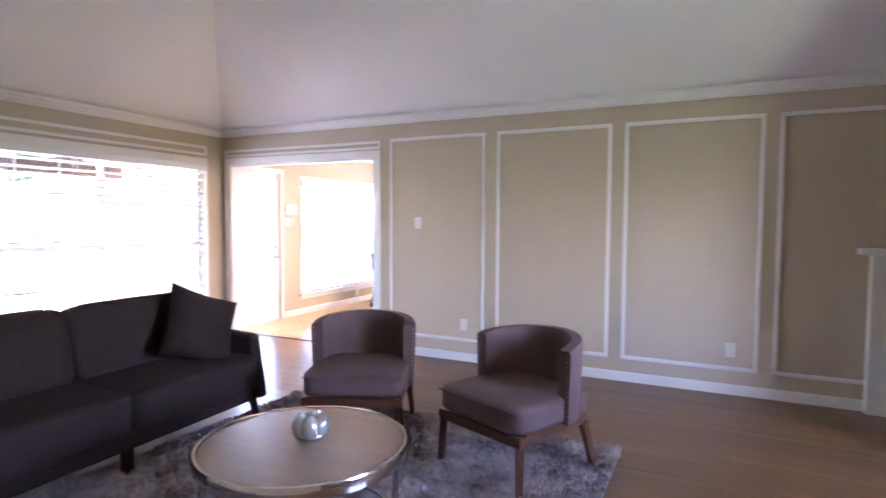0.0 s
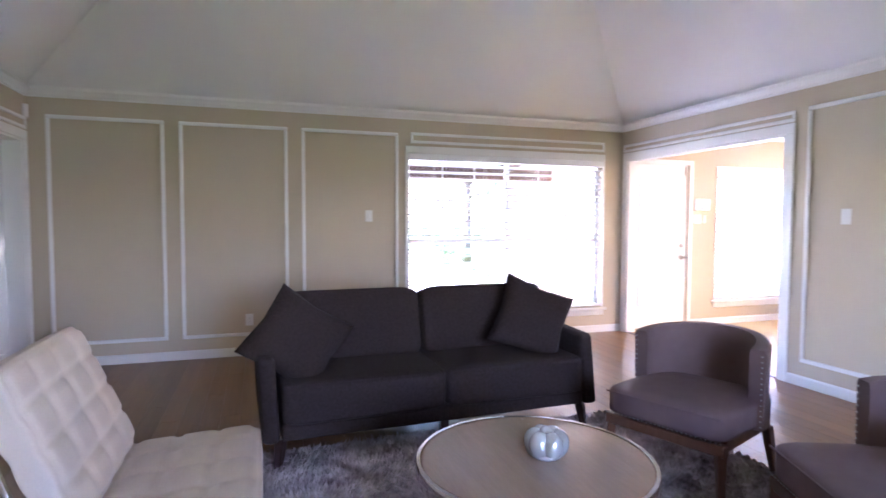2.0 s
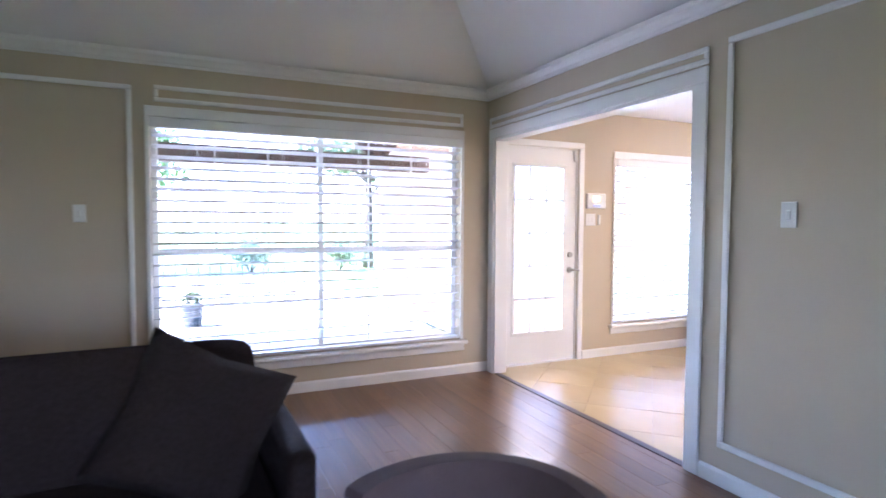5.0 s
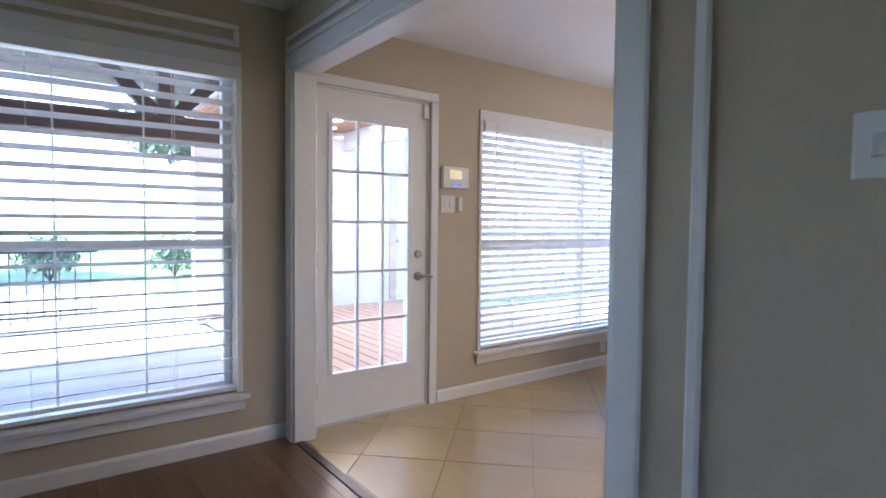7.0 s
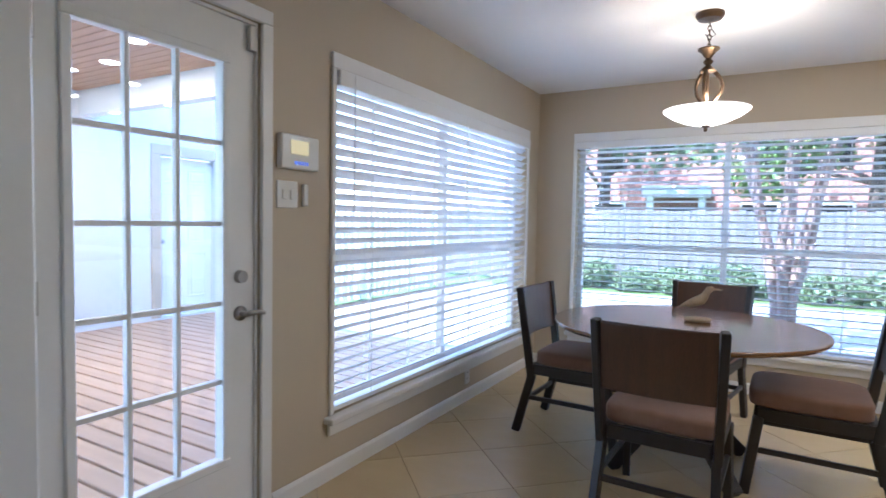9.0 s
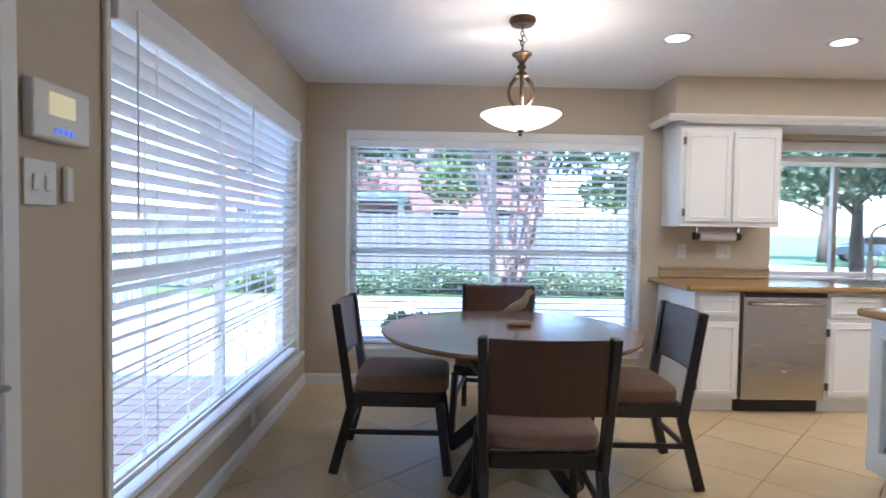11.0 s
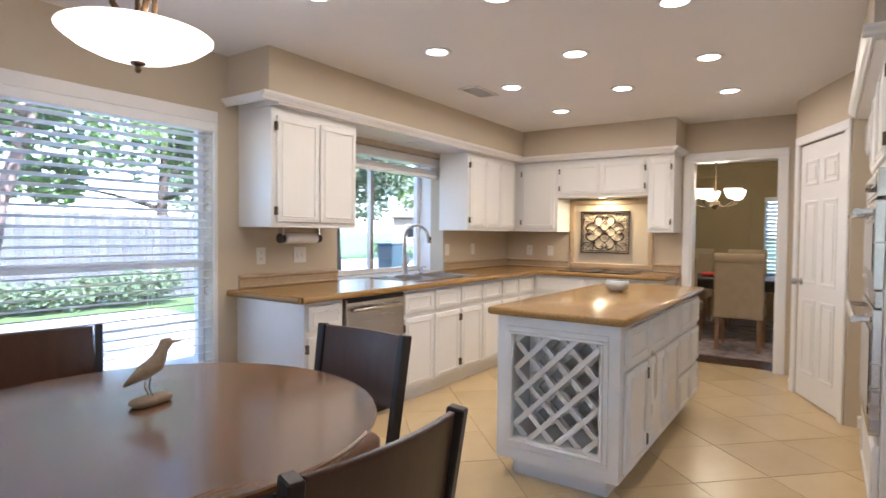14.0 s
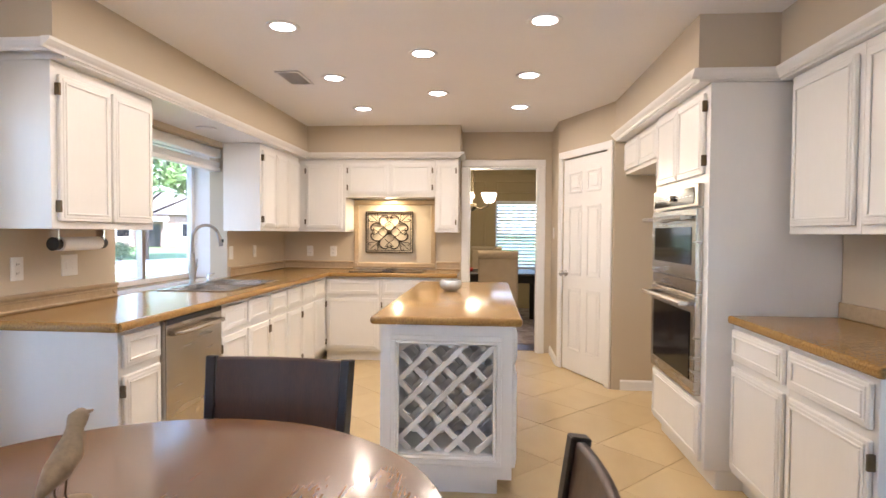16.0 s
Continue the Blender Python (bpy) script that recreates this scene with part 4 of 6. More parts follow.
def side_chair(m):
    c = thing("dining_chair", m, "espresso wood dining chair with a taupe padded seat", "chair", "chairs round the breakfast table")
    # local: -y is the front, origin below the seat's middle
    bm = bmesh.new()
    cushion(bm, 0.47, 0.50, 0.09, 7, 8, pose(0, -0.035, 0.465), 0.18)
    part("seat", bm, SEATFAB, c, "taupe fabric seat pad", True)
    bm = bmesh.new()
    for s in (-1, 1):
        lo, hi = sorted((s * 0.205, s * 0.235))
        box(bm, lo, hi, -0.24, 0.22, 0.365, 0.425, 0.003)
    box(bm, -0.205, 0.205, -0.255, -0.225, 0.365, 0.425, 0.003)
    box(bm, -0.205, 0.205, 0.20, 0.23, 0.365, 0.425, 0.003)
    part("seat_frame", bm, ESPRESSO, c)
    for s in (-1, 1):
        bm = bmesh.new()
        beam(bm, (s * 0.225, 0.22, 0.36), (s * 0.235, 0.315, 0.0), 0.036, 0.05, 0.004)
        part("back_leg", bm, ESPRESSO, c)
        bm = bmesh.new()
        beam(bm, (s * 0.228, 0.225, 0.35), (s * 0.245, 0.303, 0.888), 0.034, 0.046, 0.004)
        part("back_post", bm, ESPRESSO, c)
        bm = bmesh.new()
        beam(bm, (s * 0.225, -0.235, 0.38), (s * 0.235, -0.285, 0.0), 0.036, 0.045, 0.004)
        part("front_leg", bm, ESPRESSO, c)
        bm = bmesh.new()
        beam(bm, (s * 0.228, -0.255, 0.22), (s * 0.228, 0.255, 0.22), 0.02, 0.026, 0.003)
        part("side_stretcher", bm, ESPRESSO, c)
    bm = bmesh.new()
    beam(bm, (-0.225, 0.262, 0.20), (0.225, 0.262, 0.20), 0.02, 0.028, 0.003)
    part("back_stretcher", bm, ESPRESSO, c)
    bm = bmesh.new()
    n, rows = 12, [(0.59, 0.262), (0.60, 0.264), (0.872, 0.301), (0.882, 0.303)]
    front, rear = [], []
    for z, y in rows:
        front.append([bm.verts.new((-0.222 + 0.444 * k / n, y + 0.025 * (1 - (2 * k / n - 1) ** 2) - 0.009, z)) for k in range(n + 1)])
        rear.append([bm.verts.new((-0.222 + 0.444 * k / n, y + 0.025 * (1 - (2 * k / n - 1) ** 2) + 0.009, z)) for k in range(n + 1)])
    for a, b in zip(front, front[1:]):
        for k in range(n):
            bm.faces.new((a[k], a[k + 1], b[k + 1], b[k]))
    for a, b in zip(rear, rear[1:]):
        for k in range(n):
            bm.faces.new((b[k], b[k + 1], a[k + 1], a[k]))
    for a, b in ((front[0], rear[0]), (rear[-1], front[-1])):
        for k in range(n):
            bm.faces.new((a[k + 1], a[k], b[k], b[k + 1]))
    part("backrest", bm, WALNUT, c, "curved dark walnut back panel", True)
    return c


s1 = side_chair(pose(-3.69, 8.035, 0, 0, 0, 178))
copy_thing(s1, pose(-4.312, 8.81, 0, 0, 0, 88))
copy_thing(s1, pose(-3.095, 8.655, 0, 0, 0, -92))
copy_thing(s1, pose(-3.71, 9.385, 0, 0, 0, -11))

bird = thing("bird_figurine", pose(-3.65, 8.75, 0.755, 0, 0, 12), "pale carved wooden shorebird on a stone base", "figurine")
bm = bmesh.new()
cushion(bm, 0.17, 0.085, 0.035, 3, 6, pose(0, 0, 0.0165))
part("base", bm, BIRD, bird, "", True)
bm = bmesh.new()
tube(bm, [(-0.115, 0, 0.095), (-0.08, 0, 0.112), (-0.03, 0, 0.13), (0.02, 0, 0.15), (0.042, 0, 0.18), (0.052, 0, 0.203), (0.066, 0, 0.222), (0.084, 0, 0.226), (0.096, 0, 0.223)], [0.006, 0.016, 0.031, 0.034, 0.025, 0.020, 0.024, 0.019, 0.006], 12)
part("body", bm, BIRD, bird, "", True)
bm = bmesh.new()
tube(bm, [(0.092, 0, 0.224), (0.118, 0, 0.223), (0.142, 0, 0.220)], [0.008, 0.006, 0.003], 8)
part("beak", bm, BIRD, bird)
for y in (-0.012, 0.012):
    bm = bmesh.new()
    tube(bm, [(-0.01, y, 0.115), (-0.02, y, 0.07), (0.0, y, 0.03)], 0.0025, 6)
    part("leg", bm, IRON, bird)
bird.scale = (0.82, 0.82, 0.82)

# ---- pendant lamp ----
pl = thing("pendant_lamp", pose(-3.655, 8.81, 0), "bronze pendant lamp with a lit alabaster glass bowl", "lamp")
bm = bmesh.new()
lathe(bm, [(0.0, 2.44), (0.072, 2.44), (0.074, 2.425), (0.06, 2.405), (0.015, 2.395), (0, 2.395)], 24)
sharp_smooth(part("canopy", bm, BRONZE, pl))
for k in range(6):
    bm = bmesh.new()
    z = 2.385 - k * 0.025
    tube(bm, [((0.009 * math.cos(a) if k % 2 else 0), (0 if k % 2 else 0.009 * math.cos(a)), z + 0.017 * math.sin(a)) for a in [q * math.pi / 5 for q in range(10)]], 0.0028, 6, True)
    part("chain_link", bm, BRONZE, pl)
bm = bmesh.new()
tube(bm, [(0.0, 0.0, 2.39), (0.012, 0.0, 2.35), (0.03, 0.01, 2.325), (0.012, 0.014, 2.315), (-0.02, 0.0, 2.33), (0.004, -0.01, 2.29), (0, 0, 2.26)], 0.0025, 6)
part("cord", bm, BLACK, pl)
bm = bmesh.new()
lathe(bm, [(0, 2.25), (0.055, 2.25), (0.056, 2.243), (0.04, 2.232), (0.02, 2.205), (0.014, 2.195), (0.026, 2.18), (0.02, 2.168), (0.012, 2.16), (0.035, 2.14), (0.045, 2.125), (0.03, 2.118), (0, 2.118)], 24)
sharp_smooth(part("stem", bm, BRONZE, pl))
for k in range(3):
    a = k * 2 * math.pi / 3 + 0.4
    bm = bmesh.new()
    pts = [(0.035, 2.125), (0.066, 2.09), (0.078, 2.05), (0.07, 2.01), (0.045, 1.975), (0.03, 1.95), (0.04, 1.925), (0.06, 1.92)]
    tube(bm, [(r * math.cos(a), r * math.sin(a), z) for r, z in pts], [0.012, 0.011, 0.010, 0.010, 0.010, 0.009, 0.008, 0.006], 8)
    part("scroll_arm", bm, BRONZE, pl, "", True)
bm = bmesh.new()
cyl(bm, (0, 0, 2.12), (0, 0, 1.815), 0.008)
part("rod", bm, BRONZE, pl)
bm = bmesh.new()
prof = [(0.0, 1.832), (0.06, 1.836), (0.12, 1.853), (0.175, 1.878), (0.213, 1.906), (0.222, 1.914)]
lathe(bm, prof + [(0.222, 1.918)] + [(r - 0.004 if r > 0.01 else 0, z + 0.006) for r, z in reversed(prof)], 40)
part("glass_bowl", bm, LAMPGLASS, pl, "lit cream alabaster glass bowl", True)
bm = bmesh.new()
lathe(bm, [(0, 1.832), (0.022, 1.832), (0.022, 1.826), (0.008, 1.82), (0.011, 1.81), (0.006, 1.80), (0, 1.798)], 16)
sharp_smooth(part("finial", bm, BRONZE, pl))

# ---- kitchen cabinets ----


def cab_door(parent, x0, x1, z0, z1, hinge=None, name="door", y=0.0):
    bm = bmesh.new()
    box(bm, x0, x1, y - 0.02, y - 0.001, z0, z1, 0.004)
    d = part(name, bm, CAB, parent)
    bm = bmesh.new()
    frame_bars(bm, "y", y - 0.02, -1, x0 + 0.016, x1 - 0.016, z0 + 0.016, z1 - 0.016, 0.014, 0.004)
    frame_bars(bm, "y", y - 0.02, -1, x0 + 0.0302, x1 - 0.0302, z0 + 0.0302, z1 - 0.0302, 0.011, 0.008)
    part("moulding", bm, CAB, d)
    if hinge:
        x = x0 - 0.006 if hinge == "l" else x1 + 0.006
        for z in (z0 + 0.07, z1 - 0.07):
            bm = bmesh.new()
            box(bm, x - 0.007, x + 0.007, y - 0.026, y - 0.001, z - 0.028, z + 0.028, 0.002)
            part("hinge", bm, BRASS, d, "aged brass hinge")
    return d


def unit(m, w, h, depth, label, doors=(), drawers=(), toe=True, z0=0.0):
    """A cabinet in local axes: x along its front from its left end, front plane y = 0, box towards +y."""
    c = thing("base_cabinet" if toe else "wall_cabinet", m, label, "cabinet", "white kitchen cabinets")
    bm = bmesh.new()
    box(bm, 0, w, 0, depth, 0.10 if toe else 0, h, 0.002)
    if toe:
        box(bm, 0.0, w, 0.06, depth, 0.0, 0.098)
    part("body", bm, CAB, c)
    for a, b, lo, hi, hinge in doors:
        cab_door(c, a, b, lo, hi, hinge)
    for a, b, lo, hi in drawers:
        cab_door(c, a, b, lo, hi, None, "drawer_front")
    return c


BL = "white painted base cabinet with drawer and panelled door"
YF = 9.60  # front of the north run
DEP = YB - YF - 0.003
G = 0.02


def row_units(edges, y, tail="", flip=False):
    for k, (a, b) in enumerate(zip(edges, edges[1:])):
        w = b - a
        unit(pose(a, y, 0), w, 0.868, DEP, BL + tail, [(G, w - G, 0.13, 0.655, "l" if k % 2 == 0 else "r")], [(G, w - G, 0.69, 0.845)])


row_units([-2.27, -1.945], YF)
row_units([-1.325, -0.93, -0.54, -0.17, 0.20, 0.55, 0.93], YF)
corner = unit(pose(0.932, 9.60, 0), XE - 0.935, 0.868, YB - 9.603, "white corner base cabinet below the counter")
# east run faces the room's west
XF = 0.96
for a, b in ((9.595, 9.02), (9.018, 8.46)):
    w = a - b
    unit(pose(XF, a, 0, 0, 0, -90), w, 0.868, XE - XF - 0.003, BL, [(G, w - G, 0.13, 0.655, "l")], [(G, w - G, 0.69, 0.845)])
unit(pose(XF, 8.458, 0, 0, 0, -90), 0.19, 0.868, XE - XF - 0.003, BL, [(G, 0.17, 0.13, 0.655, None)], [(G, 0.17, 0.69, 0.845)])

# worktops
bm = bmesh.new()
sx0, sx1, sy0, sy1 = -0.98, -0.12, 9.70, 10.16
Z0, Z1 = 0.872, 0.912
for a, b, c, d in ((-2.33, sx0, 9.555, YB - 0.002), (sx1, 0.915, 9.555, YB - 0.002), (sx0, sx1, 9.555, sy0), (sx0, sx1, sy1, YB - 0.002), (0.915, XE - 0.002, 8.235, YB - 0.002)):
    box(bm, a, b, c, d, Z0, Z1)
box(bm, BAY[0] + 0.002, BAY[1] - 0.002, YB - 0.002, YB + 0.33, Z0, Z1)
bmesh.ops.remove_doubles(bm, verts=bm.verts, dist=1e-4)
worktop = bare("worktop", bm, COUNTER, "tan speckled quartz worktop round the kitchen", "worktop")
for p0, p1 in (((-2.33, 9.557), (0.915, 9.557)), ((-2.33, 9.557), (-2.33, YB - 0.002)), ((0.917, 9.555), (0.917, 8.235))):
    bm = bmesh.new()
    cyl(bm, (*p0, 0.892), (*p1, 0.892), 0.0215, seg=16)
    sharp_smooth(part("nosing", bm, COUNTER, worktop, "rounded quartz edge"))

# backsplash border
bm = bmesh.new()
for a, b, lo, hi in (((-2.262, 0), (BAY[0] - 0.01, 0), 0, 0), ((BAY[1] + 0.01, 0), (XE - 0.002, 0), 0, 0)):
    box(bm, a[0], b[0], YB - 0.020, YB, Z1, 0.988, 0.003)
    cyl(bm, (a[0], YB - 0.014, 0.990), (b[0], YB - 0.014, 0.990), 0.015, seg=16)
    cyl(bm, (a[0], YB - 0.020, 0.922), (b[0], YB - 0.020, 0.922), 0.007, seg=10)
    cyl(bm, (a[0], YB - 0.020, 0.966), (b[0], YB - 0.020, 0.966), 0.004, seg=8)
for a, b in ((9.44, YB - 0.024), (8.24, 8.50)):
    box(bm, XE - 0.020, XE, a, b, Z1, 0.988, 0.003)
    cyl(bm, (XE - 0.014, a, 0.990), (XE - 0.014, b, 0.990), 0.015, seg=16)
    cyl(bm, (XE - 0.020, a, 0.922), (XE - 0.020, b, 0.922), 0.007, seg=10)
bare("trim_backsplash", bm, SPLASH, "tan embossed ceramic border with a rolled top", "backsplash", "structure")
bm = bmesh.new()
for k in range(24):
    x = -2.235 + k * 0.037
    cushion(bm, 0.034, 0.014, 0.013, 2.5, 2, pose(x, YB - 0.021, 0.945, 0, 38 if k % 2 else -38, 0))
    if k % 4 == 0:
        cushion(bm, 0.010, 0.014, 0.026, 2.5, 2, pose(x + 0.018, YB - 0.021, 0.945))
bare("trim_backsplash_relief", bm, SPLASH, "raised leaf relief on the ceramic border", "backsplash", "structure", smooth=True)

# sink bay window
bm = bmesh.new()
BY = YB + 0.30
for a, b, c, d, e, f_ in ((BAY[0] - 0.05, BAY[0], YB + 0.16, BY + 0.06, 0.80, 2.2), (BAY[1], BAY[1] + 0.05, YB + 0.16, BY + 0.06, 0.80, 2.2), (BAY[0], BAY[1], YB + 0.16, BY + 0.06, 2.06, 2.2), (BAY[0], BAY[1], YB + 0.16, BY + 0.06, 0.74, 0.868)):
    box(bm, a, b, c, d, e, f_)
bare("trim_sink_bay", bm, TRIM, "white painted reveal of the sink window", "window reveal", "structure")
w4 = thing("window_4", pose(BAY[0], BY, 0.915), "white framed sliding window above the sink", "window", kind="structure")
W4, H4 = BAY[1] - BAY[0], 1.145
bm = bmesh.new()
for a, b, c, d in ((0, 0.05, 0, H4), (W4 - 0.05, W4, 0, H4), (0.05, W4 - 0.05, 0, 0.04), (0.05, W4 - 0.05, H4 - 0.05, H4)):
    box(bm, a, b, 0, 0.05, c, d, 0.004)
part("window_frame", bm, TRIM, w4)
boxed("meeting_stile", (0.73, 0.775, -0.005, 0.045, 0.04, H4 - 0.05), NICKEL, w4, "grey metal meeting stile")
for a, b in ((0.05, 0.73), (0.775, W4 - 0.05)):
    pane = boxed("pane", (a, b, 0.022, 0.026, 0.04, H4 - 0.05), PANE, w4, bev=0)
    pane.visible_shadow = False
sh = thing("roller_blind", pose(BAY[0] + 0.01, YB + 0.05, 0), "white raised shade at the head of the sink window", "blind")
boxed("headrail", (0, W4 - 0.02, 0, 0.07, 1.975, 2.055), TRIM, sh, "", 0.006)
for k in range(5):
    boxed("folded_slat", (0.01, W4 - 0.03, 0.005, 0.06, 1.93 - k * 0.009, 1.936 - k * 0.009), SLAT, sh, "", 0.001)
boxed("bottom_rail", (0.005, W4 - 0.025, 0.0, 0.065, 1.855, 1.888), TRIM, sh, "", 0.004)

# sink and tap
sk = thing("sink", pose(0, 0, 0), "stainless steel double bowl sink set in the worktop", "sink")
for a, b in ((sx0, -0.56), (-0.53, sx1)):
    bm = bmesh.new()
    for q in ((a, b, sy0, sy0 + 0.006, 0.74, 0.916), (a, b, sy1 - 0.006, sy1, 0.74, 0.916), (a, a + 0.006, sy0 + 0.006, sy1 - 0.006, 0.74, 0.916), (b - 0.006, b, sy0 + 0.006, sy1 - 0.006, 0.74, 0.916), (a, b, sy0, sy1, 0.73, 0.739)):
        box(bm, *q)
    part("bowl", bm, STEEL, sk)
boxed("divider", (-0.5595, -0.5305, sy0, sy1, 0.85, 0.914), STEEL, sk)
bm = bmesh.new()
for q in ((sx0 - 0.02, sx1 + 0.02, sy0 - 0.02, sy0, 0.913, 0.918), (sx0 - 0.02, sx1 + 0.02, sy1, sy1 + 0.06, 0.913, 0.918), (sx0 - 0.02, sx0, sy0, sy1, 0.913, 0.918), (sx1, sx1 + 0.02, sy0, sy1, 0.913, 0.918)):
    box(bm, *q)
part("rim", bm, STEEL, sk)
fc = thing("faucet", pose(-0.55, 10.19, 0.918), "tall satin nickel gooseneck kitchen faucet with pull-down head", "faucet")
bm = bmesh.new()
lathe(bm, [(0, 0), (0.031, 0), (0.032, 0.006), (0.024, 0.016), (0.021, 0.04), (0.027, 0.09), (0.027, 0.12), (0.020, 0.18), (0.016, 0.215), (0.018, 0.222), (0.018, 0.232), (0.013, 0.238), (0, 0.238)], 20)
part("base", bm, NICKEL, fc, "", True)
bm = bmesh.new()
arc = [(0, 0, 0.23), (0, 0, 0.34)] + [(0.095 * (1 - math.cos(q * math.pi / 10)), -0.06 * (1 - math.cos(q * math.pi / 10)), 0.345 + 0.11 * math.sin(q * math.pi / 10)) for q in range(1, 9)]
tube(bm, arc, 0.0125, 12)
part("spout", bm, NICKEL, fc, "", True)
bm = bmesh.new()
tube(bm, [arc[-1], (0.194, -0.122, 0.35), (0.205, -0.130, 0.29)], [0.014, 0.017, 0.019], 12)
part("spray_head", bm, NICKEL, fc, "", True)
boxed("spray_button", (0.192, 0.204, -0.151, -0.139, 0.318, 0.345), BLACK, fc, "black spray button", 0.002)
bm = bmesh.new()
tube(bm, [(0.02, 0, 0.10), (0.045, 0, 0.105), (0.06, 0, 0.12), (0.068, 0, 0.19)], [0.013, 0.011, 0.008, 0.005], 8)
part("lever", bm, NICKEL, fc, "", True)
sd = thing("soap_dispenser", pose(-0.30, 10.19, 0.918), "small chrome soap dispenser beside the faucet", "soap dispenser")
bm = bmesh.new()
lathe(bm, [(0, 0), (0.018, 0), (0.014, 0.01), (0.01, 0.05), (0.01, 0.06), (0, 0.06)], 14)
tube(bm, [(0, 0, 0.055), (0.02, -0.01, 0.062), (0.05, -0.02, 0.058)], 0.005, 8)
part("pump", bm, CHROME, sd, "", True)

# dishwasher
dw = thing("dishwasher", pose(-1.94, YF, 0), "stainless steel dishwasher with a bar handle", "dishwasher")
boxed("toe_kick", (0.005, 0.61, 0.05, 0.5, 0.0, 0.10), BLACK, dw)
bm = bmesh.new()
box(bm, 0.008, 0.607, -0.028, 0.55, 0.105, 0.862, 0.006, 2)
part("door", bm, STEEL, dw)
boxed("control_strip", (0.012, 0.603, -0.03, 0.0, 0.835, 0.864), BLACK, dw, "", 0.002)
bm = bmesh.new()
tube(bm, [(0.06, -0.028, 0.785), (0.06, -0.065, 0.79), (0.08, -0.075, 0.79), (0.53, -0.075, 0.79), (0.555, -0.065, 0.79), (0.555, -0.028, 0.785)], 0.013, 10)
part("handle", bm, STEEL, dw, "", True)
boxed("badge", (0.29, 0.33, -0.0295, -0.027, 0.30, 0.318), CHROME, dw, "", 0)

# wall cabinets, soffits and crown
UZ, UT = 1.33, 2.10
WU = "white painted wall cabinet with panelled doors"
YU = 9.92
unit(pose(-2.26, YU, UZ), 0.775, UT - UZ, YB - YU - 0.003, WU, [(0.035, 0.385, 0.035, 0.715, "l"), (0.405, 0.75, 0.035, 0.715, None)], toe=False)
unit(pose(0.09, YU, UZ), 0.99, UT - UZ, YB - YU - 0.003, WU, [(0.03, 0.32, 0.035, 0.715, "l"), (0.34, 0.63, 0.035, 0.715, None), (0.65, 0.97, 0.035, 0.715, None)], toe=False)
XU = 1.20
unit(pose(XU, YB - 0.005, UZ, 0, 0, -90), YB - 9.45, UT - UZ, XE - XU - 0.003, WU, [(0.38, 0.775, 0.035, 0.715, "l")], toe=False)
unit(pose(XU, 9.448, 1.70, 0, 0, -90), 0.955, UT - 1.70, XE - XU - 0.003, "white low cabinet above the cooktop niche", [(0.03, 0.46, 0.03, 0.35, "l"), (0.49, 0.925, 0.03, 0.35, "r")], toe=False)
unit(pose(XU, 8.49, UZ, 0, 0, -90), 0.245, UT - UZ, XE - XU - 0.003, WU, [(0.025, 0.215, 0.035, 0.715, "r")], toe=False)
for name_, q in (("wall_soffit_north", (-2.34, XE, 9.84, YB)), ("wall_soffit_east", (1.12, XE, 8.22, 9.838)), ("wall_soffit_oven", (-1.712, 0.16, YK, 6.868)), ("wall_soffit_side", (-2.80, -1.714, YK, 6.472))):
    bm = bmesh.new()
    box(bm, *q, UT + 0.05, HK)
    bare(name_, bm, WALL, "taupe painted soffit above the kitchen cabinets", "soffit", "structure")
bm = bmesh.new()
box(bm, -2.26, XE, 9.85, YB - 0.001, UT + 0.002, UT + 0.049)
box(bm, 1.13, XE, 8.235, 9.848, UT + 0.002, UT + 0.049)
box(bm, -1.704, 0.16, YK, 6.86, UT + 0.002, UT + 0.049)
box(bm, -2.80, -1.706, YK, 6.468, UT + 0.002, UT + 0.049)
bare("trim_soffit_underside", bm, CAB, "white painted underside of the soffit", "soffit", "structure")
ccrown = [(0, 0.012), (0.008, 0.012), (0.012, 0.022), (0.026, 0.032), (0.038, 0.045), (0.042, 0.058), (0, 0.058)]
bm = bmesh.new()
moulding(bm, [(-2.345, YB, UT), (-2.345, 9.845, UT)], ccrown, [(-1, 0, 0)])
moulding(bm, [(-2.40, 9.845, UT), (1.125, 9.845, UT)], ccrown, [(0, -1, 0)])
moulding(bm, [(1.125, 9.845, UT), (1.125, 8.22, UT)], ccrown, [(-1, 0, 0)])
moulding(bm, [(1.065, 8.225, UT), (XE, 8.225, UT)], ccrown, [(0, -1, 0)])
moulding(bm, [(0.16, 6.863, UT), (-1.717, 6.863, UT)], ccrown, [(0, 1, 0)])
moulding(bm, [(-1.717, 6.905, UT), (-1.717, 6.47, UT)], ccrown, [(-1, 0, 0)])
moulding(bm, [(-1.717, 6.475, UT), (-2.80, 6.475, UT)], ccrown, [(0, 1, 0)])
bare("trim_cabinet_crown", bm, CAB, "white crown moulding along the cabinet tops", "moulding", "structure")

